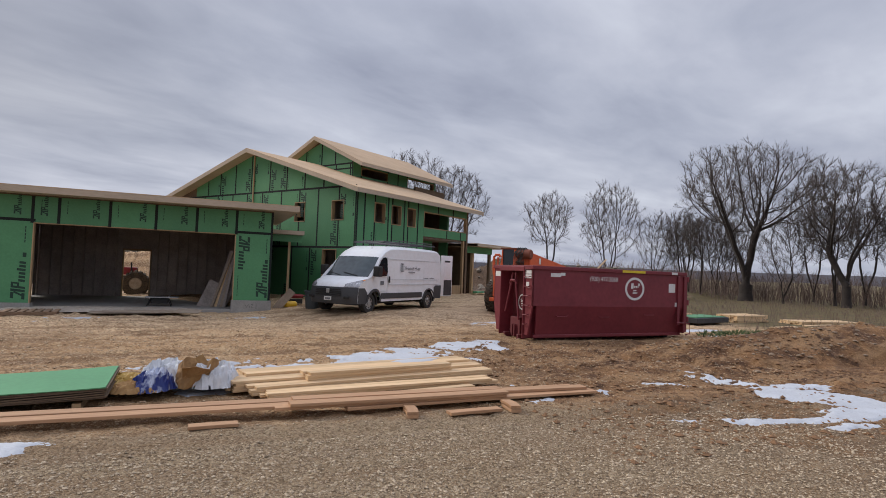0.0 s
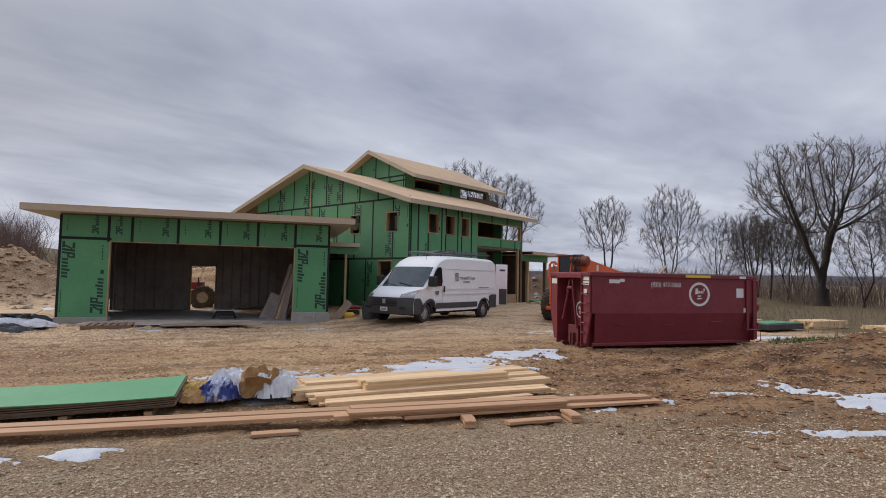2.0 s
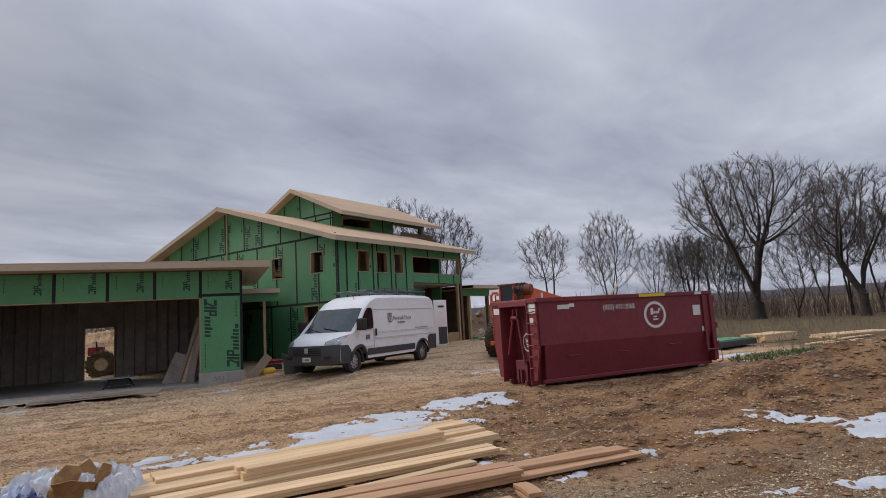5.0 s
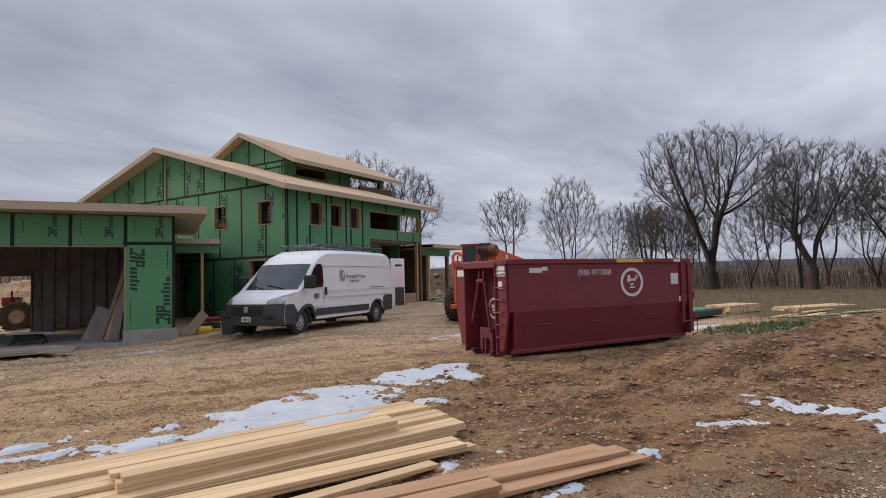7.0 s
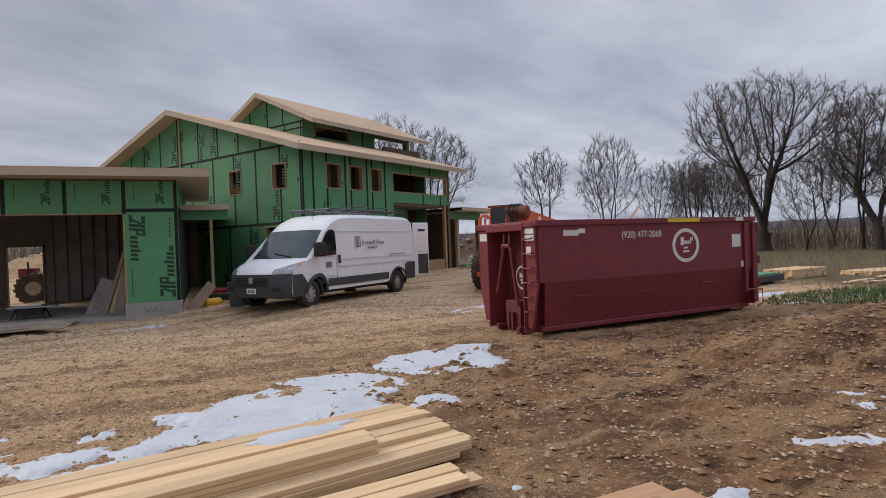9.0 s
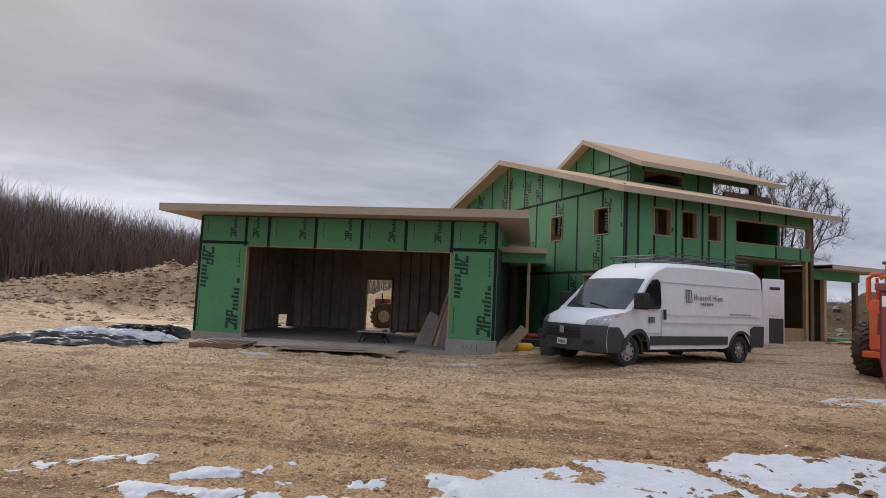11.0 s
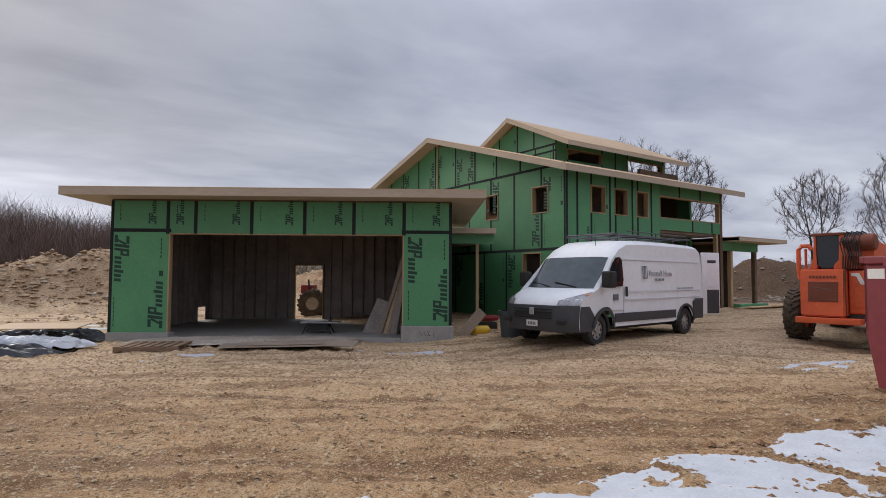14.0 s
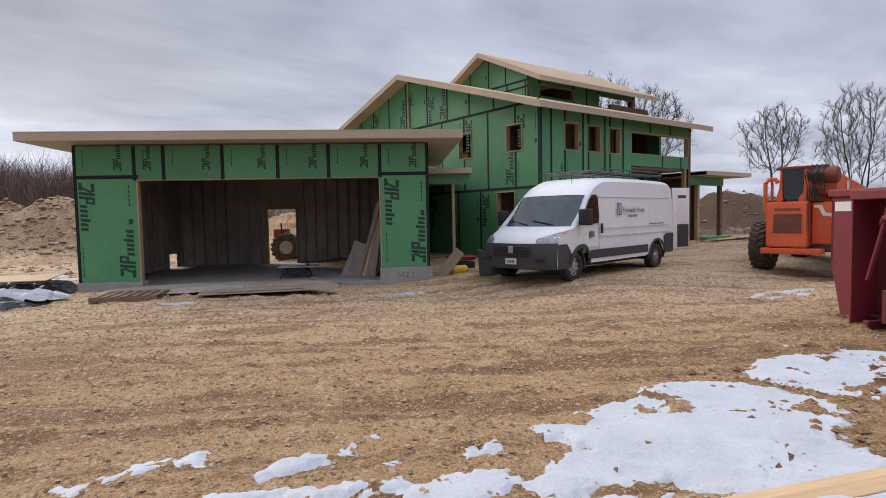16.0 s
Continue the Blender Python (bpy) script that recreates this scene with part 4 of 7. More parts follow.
M_BLUE = mat("blue_printed_plastic", (0.008, 0.022, 0.15), (0.46, 0.50, 0.62), 0.4, s1=2.5, s2=6, spread=(0.47, 0.53), bump=0.2, bump_scale=14)
M_PAPER = mat("brown_kraft_paper", (0.40, 0.235, 0.09), (0.27, 0.145, 0.06), 0.8, s1=2, s2=14, bump=0.3, bump_scale=16)
M_GOLD = mat("ochre_plastic", (0.42, 0.26, 0.05), (0.32, 0.19, 0.04), 0.6, s1=2, s2=12, bump=0.2)
M_STONE = mat("field_stone", (0.42, 0.36, 0.29), (0.24, 0.19, 0.14), 0.9, s1=6, s2=40, bump=0.4, bump_scale=30, vary=0.3)
M_PLY = mat("weathered_plywood", (0.36, 0.285, 0.215), (0.25, 0.19, 0.14), 0.8, s1=1.5, s2=16, bump=0.15, vary=0.1)
M_PALLET = mat("old_pallet_wood", (0.25, 0.16, 0.10), (0.16, 0.10, 0.06), 0.85, s1=3, s2=20, bump=0.2, vary=0.15)
M_REDPAINT = mat("red_engine_paint", (0.28, 0.02, 0.025), (0.2, 0.015, 0.02), 0.45, bump=0.05)
M_YELP = mat("yellow_machine_plastic", (0.75, 0.45, 0.02), (0.62, 0.36, 0.02), 0.45, bump=0.05)
M_BIN = mat("dark_grey_bin_plastic", (0.045, 0.055, 0.062), (0.065, 0.075, 0.08), 0.5, s1=3, s2=20, bump=0.1)


def lettering(name, text, size, m, material, parent):
    cu = bpy.data.curves.new(name, "FONT")
    cu.body, cu.size, cu.extrude, cu.align_x, cu.align_y = text, size, 0.0015, "LEFT", "CENTER"
    tmp = new(name + "_outline", cu)
    bpy.context.view_layer.update()
    me = bpy.data.meshes.new_from_object(tmp.evaluated_get(bpy.context.evaluated_depsgraph_get()))
    bpy.data.objects.remove(tmp)
    me.materials.clear()
    me.materials.append(material)
    ob = new(name, me)
    ob.parent = parent
    ob.matrix_local = m
    return ob


def ring(bm, c, r0, r1, y, n=40, sx=1.0):
    a = [bm.verts.new((c[0] + sx * r0 * math.cos(2 * math.pi * k / n), y, c[1] + r0 * math.sin(2 * math.pi * k / n))) for k in range(n)]
    b_ = [bm.verts.new((c[0] + sx * r1 * math.cos(2 * math.pi * k / n), y, c[1] + r1 * math.sin(2 * math.pi * k / n))) for k in range(n)]
    for k in range(n):
        j = (k + 1) % n
        bm.faces.new((a[k], b_[k], b_[j], a[j]))


def flat(bm, pts, y):
    bm.faces.new([bm.verts.new((x, y, z)) for x, z in pts])


# ---- dumpster ----
DL, DW, DH = 6.1, 2.44, 2.04
DUMP_AT = pose(5.86, -8.72, -0.10, 0, 0, 4.2)
dumpster = thing("dumpster", DUMP_AT @ Matrix.Diagonal((0.925, 0.78, 1.0, 1.0)), "maroon steel roll-off dumpster with tapered lower sides", "dumpster")
KNEE, SILL, INSET = 0.98, 0.20, 0.24


def side_sheet(y_out, sgn):
    bm = bmesh.new()
    add_box(bm, 0.0, DL, min(y_out, y_out + sgn * 0.05), max(y_out, y_out + sgn * 0.05), KNEE, DH - 0.02)
    o = [(0.16, y_out, KNEE), (DL, y_out, KNEE), (DL, y_out + sgn * INSET, SILL), (0.16 + 0.12, y_out + sgn * INSET, SILL)]
    vs = [bm.verts.new(p) for p in o] + [bm.verts.new((p[0], p[1] + sgn * 0.05, p[2])) for p in o]
    for f in ((0, 1, 2, 3), (7, 6, 5, 4), (0, 4, 5, 1), (1, 5, 6, 2), (2, 6, 7, 3), (3, 7, 4, 0)):
        bm.faces.new([vs[k] for k in f])
    return bm


part("side_wall", side_sheet(0.0, 1), M_RED, dumpster, "dented maroon side wall")
part("side_wall", side_sheet(DW, -1), M_RED, dumpster)
for y0, y1, lo_in, hi_in in ((0.0, 0.44, INSET, 0.0), (1.95, DW, 0.0, INSET)):
    bm = bmesh.new()
    outline = [(y0, DH - 0.02), (y1, DH - 0.02), (y1, KNEE), (y1 - hi_in, SILL), (y0 + lo_in, SILL), (y0, KNEE)]
    a = [bm.verts.new((0.0, y, z)) for y, z in outline]
    c = [bm.verts.new((0.05, y, z)) for y, z in outline]
    bm.faces.new(a)
    bm.faces.new(c[::-1])
    for k in range(6):
        bm.faces.new((a[k], c[k], c[(k + 1) % 6], a[(k + 1) % 6]))
    part("front_plate", bm, M_RED, dumpster, "maroon front end plate beside the hook bay")
part("bay_back", box(0.42, 0.47, 0.48, 1.91, SILL, DH - 0.02), M_REDDK, dumpster, "recessed plate behind the hook frame")
for y in (0.44, 1.91):
    part("bay_cheek", box(-0.05, 0.47, y, y + 0.04, SILL - 0.1, DH - 0.14, bevel=0.008), M_RED, dumpster)
part("bay_lintel", box(-0.06, 0.47, 0.42, 1.97, DH - 0.16, DH - 0.03, bevel=0.01), M_RED, dumpster)
bm = bmesh.new()
add_tube(bm, [(0.02, 0.80, 0.55), (0.05, 1.10, 1.62), (0.06, 1.14, 1.84)], 0.035, 8)
add_tube(bm, [(0.02, 1.66, 0.75), (0.05, 1.36, 1.62), (0.06, 1.32, 1.84)], 0.035, 8)
add_tube(bm, [(0.05, 1.04, 1.52), (0.02, 1.10, 1.62), (0.02, 1.36, 1.62), (0.05, 1.44, 1.54)], 0.04, 8)
part("hook_frame", bm, M_RED, dumpster, "tubular A-shaped lifting frame", True)
bm = bmesh.new()
add_box(bm, 0.10, 0.42, 0.86, 1.46, SILL - 0.05, 0.62)
add_box(bm, 0.02, 0.12, 1.05, 1.12, 0.1, 0.42)
add_box(bm, 0.02, 0.12, 1.20, 1.27, 0.1, 0.42)
bmesh.ops.bevel(bm, geom=list(bm.edges), offset=0.008, segments=1, affect="EDGES")
part("hook_box", bm, M_REDDK, dumpster)
part("rear_wall", box(DL - 0.06, DL, 0.02, DW - 0.02, SILL, DH - 0.02), M_RED, dumpster)
part("floor", box(0.3, DL, INSET, DW - INSET, SILL - 0.03, SILL + 0.02), M_REDDK, dumpster)
for y0, y1 in ((-0.05, 0.06), (DW - 0.06, DW + 0.05)):
    part("top_rail", box(-0.04, DL + 0.02, y0, y1, DH - 0.10, DH, bevel=0.015, seg=2), M_RED, dumpster, "box-section top rail")
for x0, x1 in ((-0.045, 0.06), (DL - 0.07, DL + 0.03)):
    part("top_rail", box(x0, x1, 0.06, DW - 0.06, DH - 0.11, DH - 0.003, bevel=0.015, seg=2), M_RED, dumpster)
for y in (INSET - 0.03, DW - INSET - 0.06):
    part("bottom_rail", box(0.2, DL, y, y + 0.10, SILL - 0.08, SILL + 0.005, bevel=0.012), M_RED, dumpster)
for y in (0.72, 1.58):
    part("skid_beam", box(-0.02, DL - 0.1, y, y + 0.12, 0.02, SILL - 0.03, bevel=0.01), M_REDDK, dumpster)
for k in range(6):
    z = 0.48 + k * 0.25
    bm = bmesh.new()
    inn = max(0.0, (KNEE - z) / (KNEE - SILL) * INSET)
    add_tube(bm, [(0.0, 0.12 + inn, z + 0.02), (-0.07, 0.13 + inn, z), (-0.07, 0.40, z), (0.0, 0.41, z + 0.02)], 0.013, 6)
    part("ladder_rung", bm, M_RED, dumpster, "", True)
for x, z in ((0.85, 0.70), (2.45, 0.68), (4.3, 0.74)):
    bm = bmesh.new()
    yy = (KNEE - z) / (KNEE - SILL) * INSET
    add_tube(bm, [(x, yy + 0.02, z + 0.05), (x + 0.05, yy - 0.05, z), (x + 0.42, yy - 0.05, z), (x + 0.47, yy + 0.02, z + 0.05)], 0.012, 6)
    part("tarp_hook", bm, M_RED, dumpster, "", True)
for x0, x1 in ((DL - 0.12, DL + 0.03), (DL - 0.40, DL - 0.30)):
    part("door_post", box(x0, x1, -0.06, 0.0, 0.24 if x1 > DL else 0.45, DH - 0.12, bevel=0.012), M_RED, dumpster)
for z in (0.55, 1.05, 1.75):
    bm = bmesh.new()
    add_disc(bm, (DL + 0.055, -0.05, z), "z", 0.045, 0.16, 12, 0.008)
    part("door_hinge", bm, M_RED, dumpster, "", True)
bm = bmesh.new()
add_tube(bm, [(DL - 0.45, -0.09, 0.52), (DL + 0.12, -0.09, 0.5), (DL + 0.14, -0.09, 0.2), (DL - 0.05, -0.09, 0.16)], 0.02, 6)
part("door_latch", bm, M_RED, dumpster, "", True)
for y in (0.45, DW - 0.65):
    bm = bmesh.new()
    add_disc(bm, (DL - 0.45, y, 0.12), "y", 0.11, 0.2, 18, 0.012)
    part("roller", bm, M_BLACK, dumpster, "dark steel roller", True)
# markings
bm = bmesh.new()
C = (3.86, 1.50)
ring(bm, C, 0.262, 0.33, -0.004, sx=1.22)
for x0, x1, z0, z1 in ((-0.16, -0.06, 0.00, 0.16), (-0.05, 0.02, 0.02, 0.09), (0.04, 0.10, 0.02, 0.09), (0.12, 0.15, 0.02, 0.16), (0.17, 0.21, 0.08, 0.16), (-0.07, 0.06, -0.07, -0.03), (-0.09, 0.10, -0.14, -0.10)):
    flat(bm, [(C[0] + x0, C[1] + z0), (C[0] + x1, C[1] + z0 + 0.01), (C[0] + x1 + 0.01, C[1] + z1), (C[0] + x0 + 0.01, C[1] + z1)], -0.004)
part("round_emblem", bm, M_LABEL, dumpster, "white ring emblem with plain bars")
bm = bmesh.new()
ring(bm, (1.28, 1.02), 0.185, 0.225, 0.0, sx=1.2)
for x0, x1, z0, z1 in ((-0.12, -0.03, 0.0, 0.11), (-0.01, 0.05, 0.0, 0.06), (0.06, 0.11, 0.0, 0.09), (-0.08, 0.08, -0.06, -0.03), (-0.06, 0.06, -0.11, -0.08)):
    flat(bm, [(1.28 + x0, 1.02 + z0), (1.28 + x1, 1.02 + z0), (1.28 + x1, 1.02 + z1), (1.28 + x0, 1.02 + z1)], 0.0)
bmesh.ops.transform(bm, matrix=Matrix.Translation((0.414, 0, 0)) @ pose(0, 0, 0, 0, 0, 90), verts=bm.verts)
part("round_emblem", bm, M_LABEL, dumpster)
lettering("phone_number", "(920) 477-2068", 0.175, pose(2.06, -0.004, 1.74, 90), M_LABEL, dumpster)
for x0, x1, z0, z1, mm in ((0.62, 0.98, 1.76, 1.86, M_LABEL), (0.98, 1.14, 1.80, 1.88, M_LABEL), (5.33, 5.62, 1.42, 1.68, M_LABEL), (5.62, 5.74, 1.0, 1.12, M_LABEL)):
    part("sticker", box(x0, x1, -0.004, -0.001, z0, z1), mm, dumpster)
for x0, x1, mm in ((3.3, 4.25, M_YELLOW), (5.42, 5.68, M_LABEL)):
    part("rail_sticker", box(x0, x1, -0.054, -0.051, DH - 0.085, DH - 0.015), mm, dumpster)
for y0, y1, z0, z1 in ((0.08, 0.44, 1.70, 1.80), (0.08, 0.44, 1.82, 1.92), (0.20, 0.38, 1.46, 1.60), (2.0, 2.36, 1.72, 1.86)):
    part("sticker", box(-0.005, -0.001, y0, y1, z0, z1), M_LABEL, dumpster)
bm = bmesh.new()
add_tube(bm, [(2.3, 0.5, 1.7), (3.35, 0.9, 2.32)], 0.03, 4)
tagged(part("loose_stick", bm, M_LUM), "pale stick poking out of the dumpster", "stick").matrix_world = dumpster.matrix_world

# ---- van ----
van = thing("van", pose(3.10, -2.50, 0.138, 0, 0, 39.5) @ Matrix.Diagonal((1.0, 1.0, 0.957, 1.0)), "white high-roof work van with grey bumper and roof rack", "van")
VW = 2.03
PROFILE = [(-0.93, 0.34), (-0.97, 0.50), (-0.97, 0.70), (-0.93, 0.92), (-0.84, 1.06), (-0.55, 1.19), (-0.24, 1.30), (0.10, 1.60), (0.42, 1.93), (0.54, 2.05), (0.94, 2.34), (1.28, 2.485), (2.2, 2.525), (3.6, 2.53), (4.85, 2.51), (5.02, 2.40), (5.06, 1.6), (5.06, 0.46)]


def van_point(k_x, k_z, t):
    """A point of the skin: profile point at the sideways station t in -1..1."""
    a = abs(t)
    x = k_x
    if k_x < 0.9:
        x += 0.30 * a**5 * (1.0 - max(0.0, k_x) / 0.9)
    z = k_z
    if k_z > 1.9:
        z -= 0.13 * a**7 * min(1, (k_z - 1.9) / 0.5)
    lean = 1 - 0.085 * max(0.0, (z - 1.15) / 1.4) ** 1.3 - 0.02 * max(0.0, (0.6 - z) / 0.3)
    return Vector((x, VW / 2 - 0.06 + t * VW / 2 * lean, z))


STATIONS = [-1, -0.97, -0.9, -0.75, -0.5, -0.2, 0.2, 0.5, 0.75, 0.9, 0.97, 1]


def skin(k0, k1, t0, t1, off=0.0, dense=None):
    """A patch of the body's skin between profile points k0..k1 and stations t0..t1."""
    bm = bmesh.new()
    ts = sorted({t0, t1, *(t for t in STATIONS if t0 < t < t1)})
    rows = [[bm.verts.new(van_point(*PROFILE[k], t)) for t in ts] for k in range(k0, k1 + 1)]
    for a, c in zip(rows, rows[1:]):
        for i in range(len(ts) - 1):
            bm.faces.new((a[i], a[i + 1], c[i + 1], c[i]))
    bmesh.ops.recalc_face_normals(bm, faces=bm.faces)
    if off:
        bm.normal_update()
        mid = Vector((2.0, VW / 2, 1.2))
        for v in bm.verts:
            n = v.normal
            if n.dot(v.co - mid) < 0:
                n = -n
            v.co += n * off
    return bm


bm = skin(0, len(PROFILE) - 1, -1, 1)
arch = [(4.04 + 0.45 * math.cos(a), 0.36 + 0.45 * math.sin(a)) for a in np.linspace(0.22, math.pi - 0.22, 9)] + [(3.4, 0.40), (0.62, 0.40)] + [(0.45 * math.cos(a), 0.36 + 0.45 * math.sin(a)) for a in np.linspace(0.1, math.pi - 0.1, 9)]
for t in (-1, 1):
    vs = [bm.verts.new(van_point(x, z, t)) for x, z in PROFILE] + [bm.verts.new(van_point(x, z, t)) for x, z in arch]
    f = bm.faces.new(vs)
    bmesh.ops.triangulate(bm, faces=[f])
bmesh.ops.remove_doubles(bm, verts=bm.verts, dist=0.0005)
part("body", bm, M_WHITE, van, "", True)
part("underbody", box(-0.7, 4.95, 0.22, VW - 0.35, 0.30, 0.42), M_BLACK, van)
for x in (0.0, 4.04):
    part("wheel_well", box(x - 0.47, x + 0.47, 0.175, VW - 0.30, 0.34, 0.86), M_BLACK, van)
for x in (0.0, 4.04):
    bm = bmesh.new()
    outer = [(x + 0.50 * math.cos(a), 0.36 + 0.50 * math.sin(a)) for a in np.linspace(-0.15, math.pi + 0.15, 18)]
    inner = [(x + 0.43 * math.cos(a), 0.36 + 0.43 * math.sin(a)) for a in np.linspace(math.pi + 0.15, -0.15, 18)]
    add_prism(bm, outer + inner, -0.035, 0.30)
    part("arch_liner", bm, M_BLACK, van)
part("bumper", skin(0, 3, -0.995, 0.995, 0.012), M_CLAD, van, "dark grey plastic front bumper", True)


def side_patch(name, pts, material, off, label="", t=-1):
    bm = bmesh.new()
    vs = [bm.verts.new(van_point(x, z, t) + Vector((0, off * t, 0))) for x, z in pts]
    f = bm.faces.new(vs)
    r = bmesh.ops.extrude_face_region(bm, geom=[f])
    bmesh.ops.translate(bm, verts=[v for v in r["geom"] if isinstance(v, bmesh.types.BMVert)], vec=(0, -t * 0.02, 0))
    return part(name, bm, material, van, label)


fl = [(0.52 * math.cos(a), 0.36 + 0.52 * math.sin(a)) for a in np.linspace(0.05, math.pi - 0.1, 14)]
fi = [(0.43 * math.cos(a), 0.36 + 0.43 * math.sin(a)) for a in np.linspace(math.pi - 0.1, 0.05, 14)]
side_patch("wheel_arch_trim", fl + fi, M_CLAD, 0.034, "grey plastic arch trim")
side_patch("bumper_wrap", [(-0.93, 0.34), (-0.97, 0.70), (-0.93, 0.90), (-0.62, 0.90), (-0.47, 0.72), (-0.43, 0.42), (-0.5, 0.34)], M_CLAD, 0.012)
rl = [(4.04 + 0.50 * math.cos(a), 0.36 + 0.50 * math.sin(a)) for a in np.linspace(0.05, math.pi - 0.05, 14)]
ri = [(4.04 + 0.44 * math.cos(a), 0.36 + 0.44 * math.sin(a)) for a in np.linspace(math.pi - 0.05, 0.05, 14)]
side_patch("wheel_arch_trim", rl + ri, M_CLAD, 0.026)
side_patch("side_moulding", [(0.55, 0.50), (3.50, 0.50), (3.50, 0.71), (0.57, 0.71)], M_CLAD, 0.014, "grey side moulding")
side_patch("rear_moulding", [(4.52, 0.42), (5.05, 0.42), (5.05, 0.98), (4.62, 0.98), (4.46, 0.90)], M_CLAD, 0.010)
side_patch("door_glass", [(-0.08, 1.38), (0.30, 1.33), (0.98, 1.35), (1.03, 1.50), (1.01, 2.00), (0.94, 2.10), (0.72, 2.08), (0.50, 1.90), (0.20, 1.62)], M_GLASSDK, 0.022, "dark door window")
# greyer strips on the white body draw the shade of its creases
for x0, x1, z0, z1 in ((0.02, 1.06, 0.78, 0.79), (1.06, 1.07, 0.5, 2.1), (1.10, 4.9, 1.02, 1.035), (1.10, 4.9, 2.02, 2.035), (1.12, 4.9, 1.22, 1.23)):
    side_patch("panel_crease", [(x0, z0), (x1, z0), (x1, z1), (x0, z1)], M_CREASE, 0.0035)
side_patch("door_handle", [(1.10, 1.10), (1.18, 1.10), (1.18, 1.34), (1.10, 1.34)], M_BLACK, 0.03, "black upright door handle")
bm = box(0.06, 0.30, -0.36, -0.10, 1.32, 1.70, bevel=0.05, seg=3)
part("wing_mirror", bm, M_BLACK, van, "big black door mirror", True)
part("wing_mirror", box(0.06, 0.28, VW - 0.02, VW + 0.22, 1.32, 1.70, bevel=0.05, seg=3), M_BLACK, van, "", True)
part("windshield", skin(6, 9, -0.92, 0.92, 0.006), M_SCREEN, van, "sloping windshield with papers on the dash", True)
bm = bmesh.new()
for t0, t1 in ((-0.6, 0.05), (0.1, 0.75)):
    a, c = van_point(-0.22, 1.315, t0), van_point(-0.10, 1.42, t1)
    add_tube(bm, [a + Vector((-0.02, 0, 0.02)), c + Vector((-0.02, 0, 0.02))], 0.012, 5)
part("wiper", bm, M_BLACK, van)
def on_profile(f):
    k = min(int(f), len(PROFILE) - 2)
    (xa, za), (xb, zb) = PROFILE[k], PROFILE[k + 1]
    return xa + (xb - xa) * (f - k), za + (zb - za) * (f - k)


for tt in (-1, 1):
    bm = bmesh.new()
    grid = []
    for t, lo, hi in ((0.60, 3.05, 3.75), (0.74, 3.02, 4.2), (0.87, 3.0, 4.7), (0.95, 3.0, 5.05), (1.0, 3.1, 5.3)):
        out = Vector((-0.012, 0.010 * tt * (t > 0.8), 0.008))
        grid.append([bm.verts.new(van_point(*on_profile(lo + (hi - lo) * j / 3), t * tt) + out) for j in range(4)])
    for a, c in zip(grid, grid[1:]):
        for j in range(3):
            bm.faces.new((a[j], c[j], c[j + 1], a[j + 1]))
    lamp = part("headlamp", bm, M_LAMP, van, "clear swept-back headlamp", True)
    bm = bmesh.new()
    for t0, t1, lo, hi in ((0.95, 1.0, 4.6, 4.9),):
        q = [van_point(*on_profile(lo), t0 * tt), van_point(*on_profile(lo + 0.1), t1 * tt), van_point(*on_profile(hi + 0.15), t1 * tt), van_point(*on_profile(hi), t0 * tt)]
        bm.faces.new([bm.verts.new(v + Vector((-0.02, 0.02 * tt, 0.012))) for v in q])
    part("turn_lens", bm, M_AMBER, lamp)
for k in range(4):
    part("grille_slat", box(-1.015, -0.985, 0.42, VW - 0.55, 0.63 + k * 0.065, 0.66 + k * 0.065, bevel=0.006), M_BLACK, van)
part("grille_badge", box(-1.03, -1.0, VW / 2 - 0.13, VW / 2 + 0.0, 0.70, 0.86, bevel=0.012), M_STEEL, van, "plain silver shield badge")
part("licence_plate", box(-1.012, -1.0, VW / 2 - 0.22, VW / 2 + 0.09, 0.44, 0.58, bevel=0.004), M_LABEL, van, "white licence plate with unreadable bars")
bm = bmesh.new()
for k in range(5):
    add_box(bm, -1.016, -1.011, VW / 2 - 0.17 + k * 0.045, VW / 2 - 0.14 + k * 0.045, 0.47, 0.54)
part("plate_bars", bm, M_INK, van)
part("fog_recess", box(-0.985, -0.90, 0.10, 0.32, 0.52, 0.62, bevel=0.02), M_BLACK, van)
part("fog_recess", box(-0.985, -0.90, VW - 0.44, VW - 0.22, 0.52, 0.62, bevel=0.02), M_BLACK, van)


